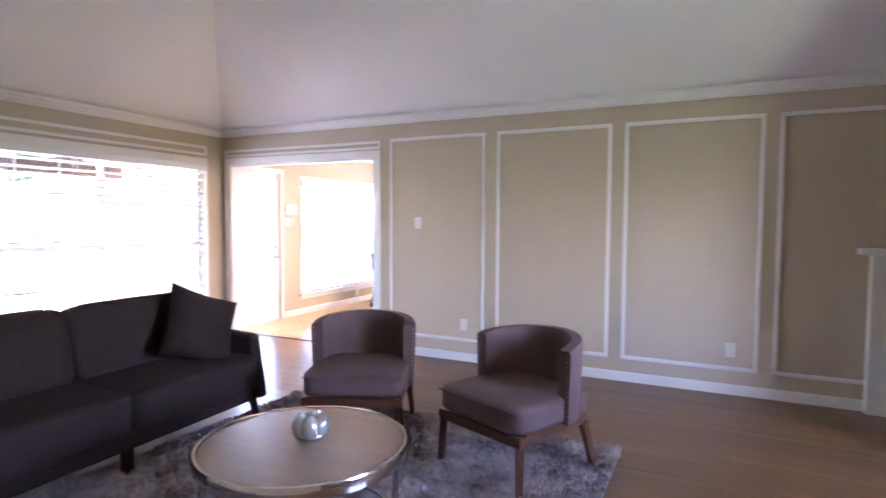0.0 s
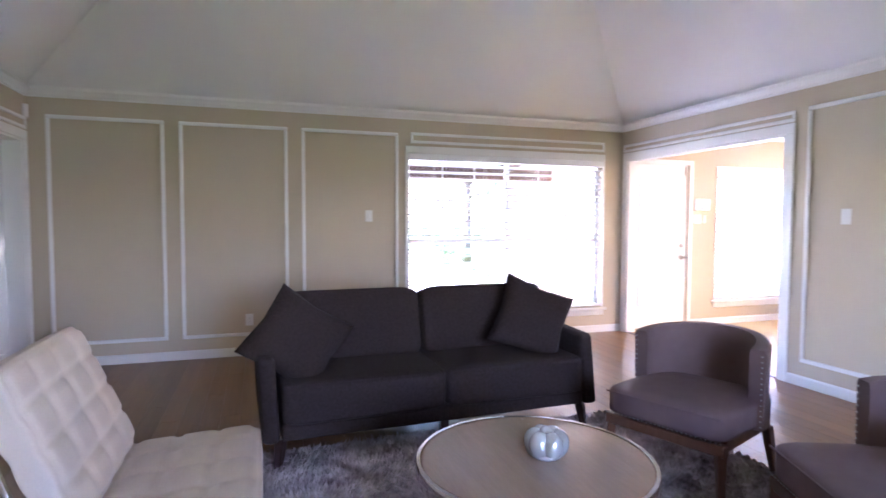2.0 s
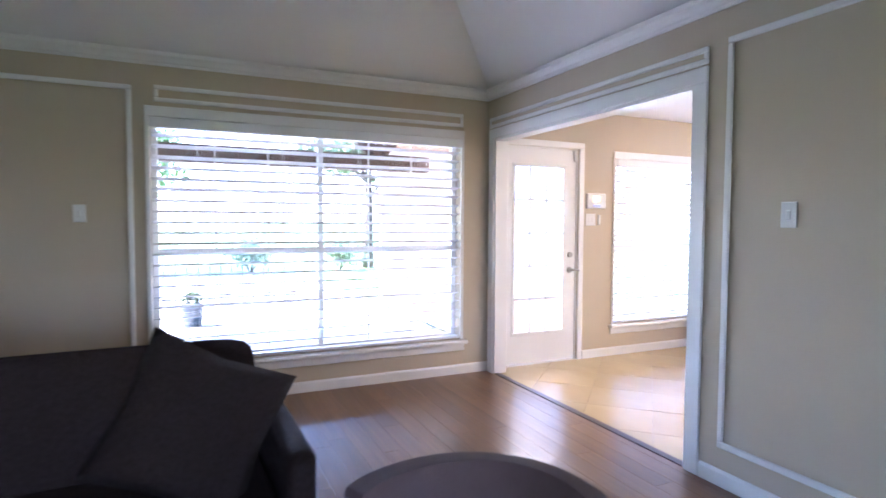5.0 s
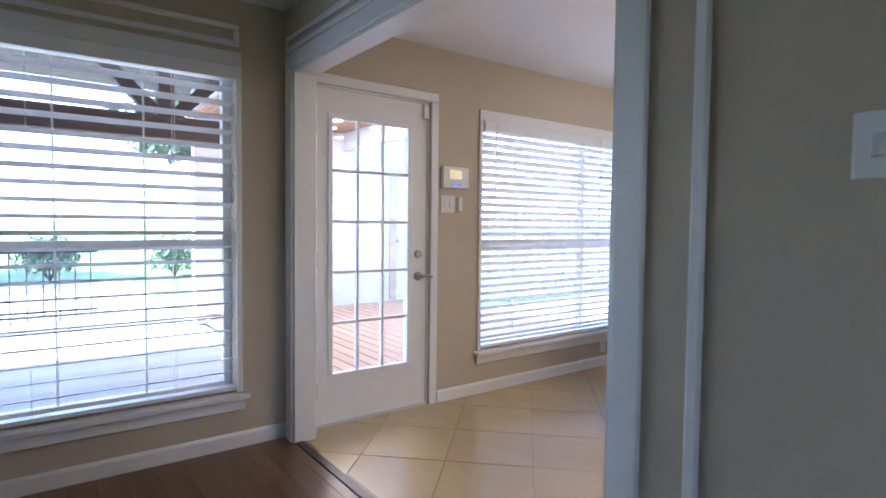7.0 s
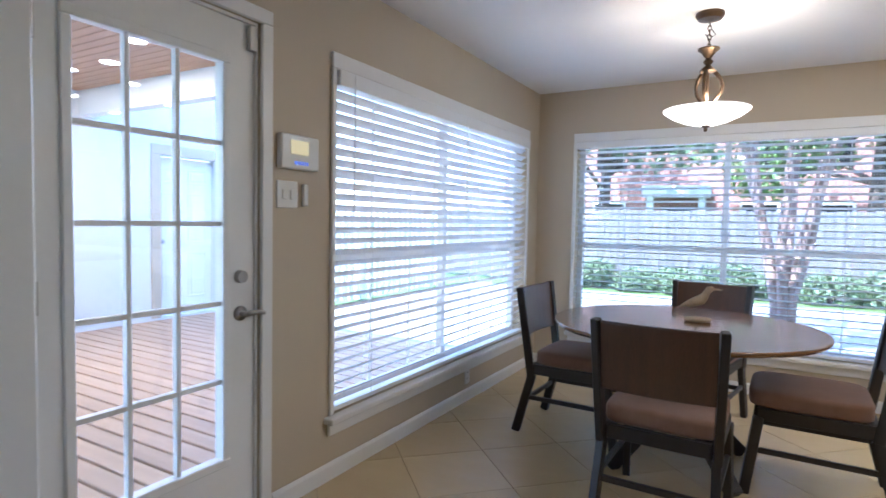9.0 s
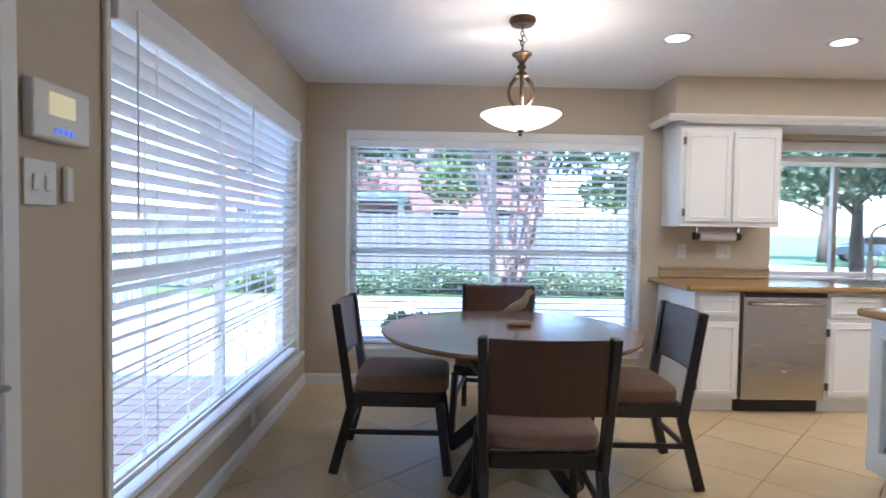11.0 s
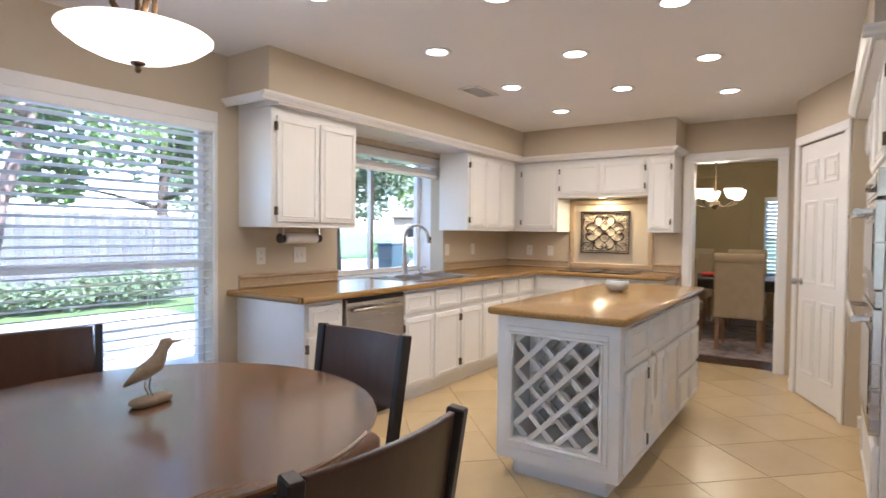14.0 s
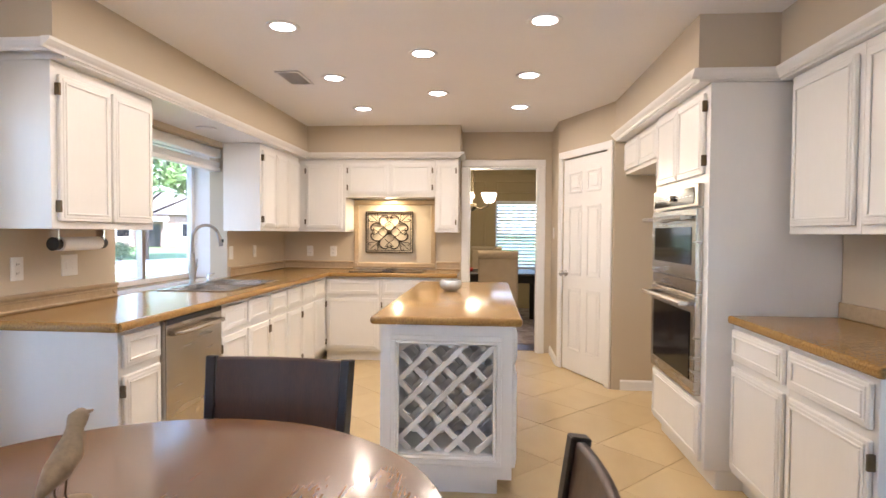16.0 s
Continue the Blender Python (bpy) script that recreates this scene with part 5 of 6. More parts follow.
# cooktop niche
bm = bmesh.new()
frame_bars(bm, "x", XE, -1, 8.51, 9.44, 0.93, 1.69, 0.055, 0.02)
for y in (8.537, 9.412):
    cyl(bm, (XE - 0.02, y, 0.955), (XE - 0.032, y, 0.955), 0.022, seg=16)
bare("trim_niche", bm, SPLASH, "tan ceramic frame of the cooktop niche with rosettes", "backsplash", "structure")
cook = thing("cooktop", pose(1.24, 8.98, 0.913), "black glass cooktop with downdraft grille", "cooktop")
boxed("glass_top", (-0.24, 0.24, -0.38, 0.38, 0.0, 0.008), BLACKGLASS, cook, "", 0.002)
for k in range(7):
    bm = bmesh.new()
    box(bm, -0.18, 0.18, -0.05 + k * 0.015, -0.044 + k * 0.015, 0.008, 0.02)
    part("grille_bar", bm, STEEL, cook)
for y in (-0.24, 0.24):
    bm = bmesh.new()
    lathe(bm, [(0.10, 0.0085), (0.104, 0.0085), (0.104, 0.0092), (0.10, 0.0092)], 32, (0.02, y, 0))
    part("burner_ring", bm, STEEL, cook)
art = thing("wall_art", pose(XE - 0.012, 9.035, 1.33, 0, 0, -90), "square dark wrought iron scroll panel on the backsplash", "wall art")
A = 0.27
bm = bmesh.new()
frame_bars(bm, "y", 0.008, -1, -A, A, -A * 0.86, A * 0.86, 0.012, 0.022)
part("frame", bm, IRON, art)
bm = bmesh.new()
frame_bars(bm, "y", 0.004, -1, -A + 0.024, A - 0.024, -A * 0.86 + 0.022, A * 0.86 - 0.022, 0.007, 0.014)
part("inner_frame", bm, IRON, art)


def scroll(parent, name, pts, radius, turn, sx, flip):
    """A bent iron bar; pts are (along, aside), turned round the panel's middle."""
    ca, sa = math.cos(turn), math.sin(turn)
    fine_ = []
    for q in range((len(pts) - 1) * 4 + 1):
        i, f_ = min(q // 4, len(pts) - 2), (q / 4) - min(q // 4, len(pts) - 2)
        p0, p1, p2, p3 = (Vector(pts[max(0, min(len(pts) - 1, i + k))]) for k in (-1, 0, 1, 2))
        p = 0.5 * ((2 * p1) + (p2 - p0) * f_ + (2 * p0 - 5 * p1 + 4 * p2 - p3) * f_ * f_ + (3 * p1 - p0 - 3 * p2 + p3) * f_**3)
        u, w = p.x, p.y * flip
        fine_.append(((u * ca - w * sa) * sx, -0.006, u * sa + w * ca))
    bm = bmesh.new()
    n_ = len(fine_)
    tube(bm, fine_, [radius * (0.55 + 0.45 * math.sin(math.pi * k / (n_ - 1))) for k in range(n_)], 6)
    part(name, bm, IRON, parent)


for k in range(4):
    for flip in (-1, 1):
        turn = k * math.pi / 2
        scroll(art, "loop", [(0.02, 0.012), (0.055, 0.045), (0.09, 0.035), (0.115, 0.0), (0.14, -0.022), (0.168, -0.02), (0.172, 0.004), (0.155, 0.012), (0.147, 0.0)], 0.005, turn, 1.12, flip)
        scroll(art, "petal", [(0.06, 0.05), (0.085, 0.088), (0.135, 0.10), (0.175, 0.078), (0.188, 0.04), (0.175, 0.018), (0.158, 0.028), (0.163, 0.045)], 0.0085, turn, 1.12, flip)
        scroll(art, "corner_scroll", [(0.14, 0.0), (0.185, 0.022), (0.215, 0.05), (0.24, 0.055), (0.245, 0.035), (0.23, 0.032)], 0.005, turn + math.pi / 4, 1.12, flip)
    scroll(art, "arrow", [(0.02, 0.0), (0.10, 0.0), (0.20, 0.0), (0.275, 0.0)], 0.0055, k * math.pi / 2 + math.pi / 4, 1.12, 1)
bm = bmesh.new()
bmesh.ops.create_uvsphere(bm, u_segments=12, v_segments=8, radius=0.03, matrix=pose(0, -0.012, 0) @ Matrix.Diagonal((1, 0.5, 1, 1)))
part("rosette", bm, IRON, art, "", True)

# paper towel roll under the wall cabinet
pt = thing("paper_towel_holder", pose(-2.05, 10.08, UZ), "chrome holder with a white paper towel roll below the cabinet", "paper towel")
bm = bmesh.new()
cyl(bm, (0.03, 0, -0.075), (0.31, 0, -0.075), 0.036, seg=24)
part("paper_roll", bm, PAPER, pt)
for x in (0.0, 0.33):
    bm = bmesh.new()
    box(bm, x - 0.004, x + 0.004, -0.026, 0.026, -0.085, 0.0, 0.003)
    part("bracket", bm, CHROME, pt)
    bm = bmesh.new()
    cyl(bm, (x - 0.014, 0, -0.075), (x + 0.022, 0, -0.075), 0.034, 0.030, 20)
    part("end_cap", bm, BLACK, pt)
for x, o, t_ in ((-2.08, True, 1), (-1.73, False, 2), (0.24, False, 1), (0.75, False, 1)):
    plate(pose(x, YB, 1.13), "white outlet plate above the worktop" if o else "white switch plate above the worktop", "outlet" if o else "light switch", w=0.075 if t_ == 1 else 0.12, outlet=o, toggles=t_)
for y in (9.95, 9.68):
    plate(pose(XE, y, 1.11, 0, 0, -90), "white outlet plate above the worktop", "outlet", outlet=True)

# ---- island ----
isl = thing("kitchen_island", pose(0, 0, 0), "white kitchen island with a lattice wine rack in its end", "island")
IX0, IX1, IY0, IY1 = -1.915, 0.0, 7.80, 8.46
bm = bmesh.new()
box(bm, IX0 + 0.36, IX1, IY0, IY1, 0.10, 0.868, 0.002)
part("body", bm, CAB, isl)
boxed("toe_kick", (IX0 + 0.06, IX1 - 0.05, IY0 + 0.07, IY1 - 0.07, 0.0, 0.099), CAB, isl)
bm = bmesh.new()
RD = IX0 + 0.358
for q in ((IX0, RD, IY0, IY0 + 0.02, 0.10, 0.868), (IX0, RD, IY1 - 0.02, IY1, 0.10, 0.868), (IX0, RD, IY0 + 0.02, IY1 - 0.02, 0.10, 0.216), (IX0, RD, IY0 + 0.02, IY1 - 0.02, 0.782, 0.868), (IX0, IX0 + 0.02, IY0 + 0.02, IY0 + 0.09, 0.216, 0.782), (IX0, IX0 + 0.02, IY1 - 0.09, IY1 - 0.02, 0.216, 0.782)):
    box(bm, *q)
bmesh.ops.remove_doubles(bm, verts=bm.verts, dist=1e-5)
part("rack_box", bm, CAB, isl)
bm = bmesh.new()
frame_bars(bm, "x", IX0, -1, IY0 + 0.052, IY1 - 0.052, 0.165, 0.815, 0.026, 0.010)
frame_bars(bm, "x", IX0, -1, IY0 + 0.079, IY1 - 0.079, 0.192, 0.788, 0.016, 0.018)
part("rack_frame", bm, CAB, isl, "stepped moulding round the rack opening")
y0, y1, z0, z1 = IY0 + 0.09, IY1 - 0.09, 0.217, 0.781
for xx in (IX0 + 0.045, IX0 + 0.30):
    for sgn in (1, -1):
        for k in range(-8, 9):
            # a bar along y - sgn * z = const, ending at the opening's edges
            c0 = (y0 + y1) / 2 - sgn * (z0 + z1) / 2 + (k + 0.12) * 0.15
            za, zb = sorted(((y0 - c0) * sgn, (y1 - c0) * sgn))
            za, zb = max(za, z0), min(zb, z1)
            if zb - za < 0.03:
                continue
            bm = bmesh.new()
            xo = xx + 0.0075 * sgn
            beam(bm, (xo, c0 + sgn * za, za), (xo, c0 + sgn * zb, zb), 0.029, 0.0148, 0.0015, (1, 0, 0))
            part("lattice_bar", bm, CAB, isl)
edges = [IX0 + 0.06, -1.47, -1.09, -0.71, -0.345, -0.02]
for k, (a, b) in enumerate(zip(edges, edges[1:])):
    if k < 3:
        cab_door(isl, a + 0.012, b - 0.012, 0.13, 0.63, "r" if k == 0 else ("l" if k == 1 else None), "door", IY0)
        cab_door(isl, a + 0.012, b - 0.012, 0.665, 0.845, None, "drawer_front", IY0)
    else:
        for lo, hi in ((0.13, 0.36), (0.385, 0.63), (0.665, 0.845)):
            cab_door(isl, a + 0.012, b - 0.012, lo, hi, None, "drawer_front", IY0)
bm = bmesh.new()
box(bm, -1.965, 0.06, 7.755, 8.505, 0.870, 0.912, 0.018, 4)
it = bare("island_worktop", bm, COUNTER, "tan speckled quartz island top with rounded edges", "worktop")
sharp_smooth(it, 60)
bo = thing("small_bowl", pose(-0.72, 8.19, 0.912), "small hammered silver bowl on the island", "bowl")
bm = bmesh.new()
pr = [(0.0, 0.0), (0.04, 0.0), (0.07, 0.02), (0.082, 0.045), (0.078, 0.07), (0.068, 0.08)]
lathe(bm, pr + [(0.064, 0.079), (0.073, 0.068), (0.076, 0.045), (0.064, 0.023), (0.036, 0.006), (0, 0.005)], 28)
part("shell", bm, SILVER, bo, "", True)

# ---- oven wall, fridge alcove and pantry ----
ov = thing("oven_cabinet", pose(-0.80, 6.80, 0, 0, 0, 180), "white tall oven cabinet", "cabinet")
OW = 0.90
bm = bmesh.new()
box(bm, 0, OW, 0, 6.80 - YK - 0.003, 0.10, UT, 0.002)
box(bm, 0, OW, 0.06, 6.80 - YK - 0.003, 0, 0.098)
part("body", bm, CAB, ov)
cab_door(ov, 0.05, OW / 2 - 0.008, 1.64, 2.06, None)
cab_door(ov, OW / 2 + 0.008, OW - 0.05, 1.64, 2.06, "r")
cab_door(ov, 0.04, OW - 0.04, 0.13, 0.44, None, "drawer_front")
oven = thing("double_oven", pose(-0.86, 6.80, 0, 0, 0, 180), "stainless steel double wall oven with black glass doors", "oven")
WO = 0.78
boxed("control_panel", (0, WO, -0.035, -0.001, 1.475, 1.595), STEEL, oven)
boxed("display", (0.03, WO - 0.05, -0.038, -0.034, 1.49, 1.58), BLACKGLASS, oven, "", 0)
bm = bmesh.new()
cyl(bm, (WO / 2, -0.037, 1.535), (WO / 2, -0.06, 1.535), 0.02, 0.018, 18)
part("knob", bm, STEEL, oven)
for k in (0, 1, 2, 3, 4, 7, 8, 9, 10, 11):
    boxed("control_mark", (0.07 + k * 0.054, 0.095 + k * 0.054, -0.0392, -0.0375, 1.53, 1.536), PLASTIC, oven, "", 0)
for lo, hi, name in ((1.085, 1.465, "upper_door"), (0.47, 1.005, "lower_door")):
    bm = bmesh.new()
    box(bm, 0.0, WO, -0.04, -0.001, lo, hi, 0.005, 2)
    d = part(name, bm, STEEL, oven)
    boxed("window", (0.065, WO - 0.065, -0.043, -0.039, lo + 0.075, hi - 0.10), BLACKGLASS, d, "black glass oven window", 0)
    bm = bmesh.new()
    zz = hi - 0.05
    for x in (0.06, WO - 0.06):
        box(bm, x - 0.012, x + 0.012, -0.095, -0.04, zz - 0.012, zz + 0.012, 0.004)
    cyl(bm, (0.03, -0.10, zz), (WO - 0.03, -0.10, zz), 0.015, seg=14)
    part("handle", bm, STEEL, d, "thick steel bar handle")
boxed("middle_strip", (0, WO, -0.033, -0.001, 1.01, 1.08), STEEL, oven)
bm = bmesh.new()
lathe(bm, [(0, 0), (0.014, 0), (0.014, 0.002), (0, 0.002)], 14)
bmesh.ops.transform(bm, matrix=pose(WO / 2, -0.04, 1.12, 90), verts=bm.verts)
part("badge", bm, CHROME, oven)

fr = unit(pose(0.155, 6.78, 1.82, 0, 0, 180), 0.95, UT - 1.82, 6.78 - YK - 0.003, "white short cabinet above the empty fridge alcove", [(0.03, 0.46, 0.03, 0.25, None), (0.49, 0.92, 0.03, 0.25, None)], toe=False)
bm = bmesh.new()
box(bm, 0.16, 0.26, YK, 6.87, 0.0, HK)
bare("wall_alcove", bm, WALL, "taupe wall beside the empty fridge alcove", "wall", "structure")
bm = bmesh.new()
moulding(bm, [(0.16, YK, 0), (0.16, 6.80, 0)], base, [(-1, 0, 0)])
moulding(bm, [(-0.79, YK, 0), (0.16, YK, 0)], base, [(0, 1, 0)])
bare("baseboard_alcove", bm, TRIM, "white baseboard in the fridge alcove", "baseboard", "structure")
# pantry wall, set at an angle
P0, P1 = Vector((0.16, 6.87, 0)), Vector((1.0, 7.235, 0))
ang_p = math.degrees(math.atan2(P1.y - P0.y, P1.x - P0.x))
LP = (P1 - P0).length
mp_ = pose(P1.x, P1.y, 0, 0, 0, ang_p + 180)
pw = thing("wall_pantry", mp_, "taupe angled wall round the pantry door", "wall", kind="structure")
bm = bmesh.new()
dz, dx0, dx1 = 2.05, 0.10, LP - 0.085
for q in ((0, dx0, 0, 0.1, 0, HK), (dx1, LP, 0, 0.1, 0, HK), (dx0, dx1, 0, 0.1, dz, HK)):
    box(bm, *q)
part("wall_face", bm, WALL, pw)
bm = bmesh.new()
for q in ((dx0 - 0.07, dx0, -0.018, -0.001, 0, dz), (dx1, dx1 + 0.07, -0.018, -0.001, 0, dz), (dx0 - 0.07, dx1 + 0.07, -0.018, -0.001, dz, dz + 0.07)):
    box(bm, *q, 0.005)
part("door_casing", bm, TRIM, pw)
pd = thing("door_2", mp_ @ pose(dx0 + 0.004, 0, 0.01), "white six panel pantry door, closed", "door", kind="structure")
DWp = dx1 - dx0 - 0.008


def six_panel(parent, w, h, y=0.0):
    bm = bmesh.new()
    box(bm, 0, w, y + 0.004, y + 0.038, 0, h, 0.003)
    ob = part("door_leaf", bm, TRIM, parent)
    for x0, x1 in ((0.10, w / 2 - 0.045), (w / 2 + 0.045, w - 0.10)):
        for z0, z1 in ((0.20, 0.80), (0.92, 1.58), (1.70, 1.90)):
            bm = bmesh.new()
            frame_bars(bm, "y", y + 0.004, -1, x0, x1, z0, z1, 0.022, 0.009)
            box(bm, x0 + 0.045, x1 - 0.045, y - 0.003, y + 0.005, z0 + 0.045, z1 - 0.045, 0.005)
            part("panel", bm, TRIM, ob)
    return ob


six_panel(pd, DWp, 2.03)
bm = bmesh.new()
cyl(bm, (0.06, 0.004, 0.93), (0.06, -0.006, 0.93), 0.028, seg=18)
cyl(bm, (0.06, -0.006, 0.93), (0.06, -0.03, 0.93), 0.01, seg=10)
bmesh.ops.create_uvsphere(bm, u_segments=16, v_segments=10, radius=0.027, matrix=pose(0.06, -0.05, 0.93))
part("knob", bm, NICKEL, pd, "satin nickel door knob", True)
for z in (0.25, 1.78):
    boxed("hinge", (DWp - 0.004, DWp + 0.006, -0.008, 0.004, z - 0.045, z + 0.045), NICKEL, pd)
bm = bmesh.new()
box(bm, 1.0, XE, YK, 7.235, 0, HK)
bare("wall_pantry_side", bm, WALL, "taupe wall between pantry and dining doorway", "wall", "structure")
bm = bmesh.new()
moulding(bm, [(1.0, 7.235, 0), (XE, 7.235, 0)], base, [(0, 1, 0)])
bare("baseboard_pantry", bm, TRIM, "white baseboard by the pantry", "baseboard", "structure")
plate(pose(1.30, 7.236, 1.33, 0, 0, 180), "white light switch by the dining doorway", "light switch")

# right hand counter
for k, (a, b) in enumerate(((-1.705, -2.24), (-2.242, -2.78))):
    w = a - b
    unit(pose(a, 6.665, 0, 0, 0, 180), w, 0.868, 6.665 - YK - 0.003, BL, [(G, w - G, 0.13, 0.655, "r" if k else None)], [(G, w - G, 0.69, 0.845)])
bm = bmesh.new()
box(bm, -2.83, -1.703, YK + 0.002, 6.70, Z0, Z1, 0.012, 3)
bare("side_worktop", bm, COUNTER, "tan speckled quartz side worktop with a rounded corner", "worktop")
bm = bmesh.new()
box(bm, -2.80, -1.703, YK, YK + 0.022, Z1, 0.99, 0.006, 2)
bare("trim_side_backsplash", bm, SPLASH, "tan ceramic border above the side worktop", "backsplash", "structure")
unit(pose(-1.78, 6.415, UZ), 0.02, UT - UZ, 0.018, "white filler strip beside the wall cabinet", toe=False)
for a, b in ((-1.77, -2.30), (-2.302, -2.80)):
    w = a - b
    unit(pose(a, 6.435, UZ, 0, 0, 180), w, UT - UZ, 6.435 - YK - 0.003, WU, [(0.03, w - 0.03, 0.035, 0.73, None)], toe=False)

# ---- ceiling lamps and vent ----
rl = thing("recessed_light", pose(-2.69, 9.05, HK), "lit recessed ceiling downlight with a white trim", "downlight", "kitchen downlights")
bm = bmesh.new()
lathe(bm, [(0.065, 0.0), (0.092, 0.0), (0.093, -0.006), (0.088, -0.008), (0.065, -0.004)], 32)
part("trim_ring", bm, TRIM, rl, "", True)
bm = bmesh.new()
lathe(bm, [(0.0, -0.003), (0.066, -0.003), (0.066, -0.001), (0, -0.001)], 32)
part("lens", bm, BULB, rl)
SPOTS = [(-2.69, 9.05), (-1.68, 9.05), (-0.67, 9.05), (0.33, 9.06), (-2.20, 8.33), (-1.18, 8.34), (-0.19, 8.34), (-1.68, 7.64), (-0.66, 7.65), (0.33, 7.66)]
for x, y in SPOTS[1:]:
    copy_thing(rl, pose(x, y, HK))
for x, y in SPOTS:
    lamp("downlight_lamp", "AREA", KITCHEN_W, (1.0, 0.79, 0.54), pose(x, y, HK - 0.012), shape="DISK", size=0.12)
lamp("pendant_lamp_bulb", "POINT", 1.3, (1.0, 0.80, 0.55), pose(-3.655 + 0.06, 8.81, 1.97), radius=0.04)
lamp("hood_lamp", "AREA", 0.9, (1.0, 0.74, 0.38), pose(1.38, 9.02, 1.69), shape="DISK", size=0.05)
bm = bmesh.new()
lathe(bm, [(0, 1.697), (0.03, 1.697), (0.03, 1.694), (0, 1.694)], 20, (1.38, 9.02, 0))
bare("hood_light", bm, SHADE, "small lit lamp under the niche cabinet", "lamp")
bm = bmesh.new()
lathe(bm, [(0.0, 0), (0.075, 0), (0.078, -0.006), (0.06, -0.012), (0, -0.012)], 24, (-0.6, 10.05, UT))
bare("soffit_light", bm, TRIM, "unlit white round lamp under the soffit", "downlight")
vn = thing("ceiling_vent", pose(-0.70, 9.33, HK, 0, 0, 0), "white slatted ceiling air vent", "vent")
bm = bmesh.new()
frame_bars(bm, "x", 0, 1, -0.09, 0.09, -0.17, 0.17, 0.02, 0.008)
bmesh.ops.transform(bm, matrix=pose(0, 0, -0.004, 0, 90, 0), verts=bm.verts)
part("frame", bm, TRIM, vn)
for k in range(8):
    bm = bmesh.new()
    beam(bm, (-0.15, -0.062 + k * 0.0175, -0.005), (0.15, -0.062 + k * 0.0175, -0.005), 0.002, 0.014)
    part("slat", bm, TRIM, vn)
boxed("backing", (-0.155, 0.155, -0.072, 0.072, -0.0025, -0.001), BLACK, vn, "", 0)

# ---- dining room beyond the doorway ----
_, blind = window("window_5", pose(5.3, DWIN[1], DWIN[2], 0, 0, -90), DWIN[1] - DWIN[0], DWIN[3] - DWIN[2], 0.15, 1, 3, "white framed window in the dining room", 0.06, 0.058, -42, 0.07)
_, blind = window("window_6", pose(5.3, DWIN2[1], DWIN2[2], 0, 0, -90), DWIN2[1] - DWIN2[0], DWIN2[3] - DWIN2[2], 0.15, 1, 3, "white framed window in the dining room", 0.06, 0.058, -42, 0.07)
tb = thing("long_dining_table", pose(3.55, 8.1, 0.012), "dark wood rectangular dining table", "table")
boxed("tabletop", (-0.5, 0.5, -0.95, 0.95, 0.72, 0.76), ESPRESSO, tb, "", 0.006)
boxed("apron", (-0.42, 0.42, -0.85, 0.85, 0.62, 0.718), ESPRESSO, tb)
for x in (-0.42, 0.42):
    for y in (-0.85, 0.85):
        boxed("leg", (x - 0.04, x + 0.04, y - 0.04, y + 0.04, 0, 0.62), ESPRESSO, tb)
bm = bmesh.new()
cushion(bm, 0.30, 0.22, 0.06, 3, 5, pose(3.45, 8.25, 0.80))
bare("red_napkin", bm, RED, "folded red cloth on the dining table", "cloth", smooth=True)


def parsons(m):
    c = thing("upholstered_chair", m, "beige upholstered high back dining chair with a rolled top", "chair", "chairs of the dining room")
    bm = bmesh.new()
    cushion(bm, 0.50, 0.52, 0.14, 8, 6, pose(0, 0, 0.44))
    part("seat", bm, BEIGEFAB, c, "", True)
    bm = bmesh.new()
    box(bm, -0.25, 0.25, 0.20, 0.29, 0.37, 1.04, 0.02, 2)
    cyl(bm, (-0.25, 0.265, 1.04), (0.25, 0.265, 1.04), 0.055, seg=18)
    part("backrest", bm, BEIGEFAB, c)
    for x in (-0.21, 0.21):
        for y in (-0.21, 0.24):
            bm = bmesh.new()
            beam(bm, (x, y, 0.38), (x, y, 0), 0.042, 0.042, 0.003)
            part("leg", bm, PINE, c)
    return c


q1 = parsons(pose(2.66, 7.80, 0.012, 0, 0, 90))
for x, y, r in ((2.66, 8.48, 90), (4.40, 7.95, -90), (4.40, 8.65, -90)):
    copy_thing(q1, pose(x, y, 0.012, 0, 0, r))
bm = bmesh.new()
box(bm, 2.05, 5.1, 6.6, 9.6, 0.0, 0.010, 0.003)
bare("dining_rug", bm, RUGM, "muted grey rug under the dining table", "rug")
ch = thing("chandelier", pose(2.95, 8.14, 0), "brass chandelier with lit glass cup shades", "chandelier")
bm = bmesh.new()
cyl(bm, (0, 0, 2.44), (0, 0, 1.72), 0.012)
lathe(bm, [(0, 2.44), (0.06, 2.44), (0.05, 2.41), (0, 2.41)], 18)
lathe(bm, [(0, 1.74), (0.05, 1.72), (0.06, 1.68), (0.02, 1.63), (0, 1.62)], 18)
part("stem", bm, BRASS, ch)
for k in range(5):
    a = k * 2 * math.pi / 5 + 0.3
    c_, s_ = math.cos(a), math.sin(a)
    bm = bmesh.new()
    tube(bm, [(0.03 * c_, 0.03 * s_, 1.68), (0.14 * c_, 0.14 * s_, 1.65), (0.26 * c_, 0.26 * s_, 1.70), (0.27 * c_, 0.27 * s_, 1.74)], 0.009, 8)
    part("arm", bm, BRASS, ch)
    bm = bmesh.new()
    lathe(bm, [(0.03, 1.74), (0.06, 1.755), (0.085, 1.80), (0.10, 1.86), (0.096, 1.86), (0.08, 1.80), (0.055, 1.76), (0.03, 1.746)], 20, (0.27 * c_, 0.27 * s_, 0))
    part("glass_shade", bm, SHADE, ch, "lit frosted glass cup", True)
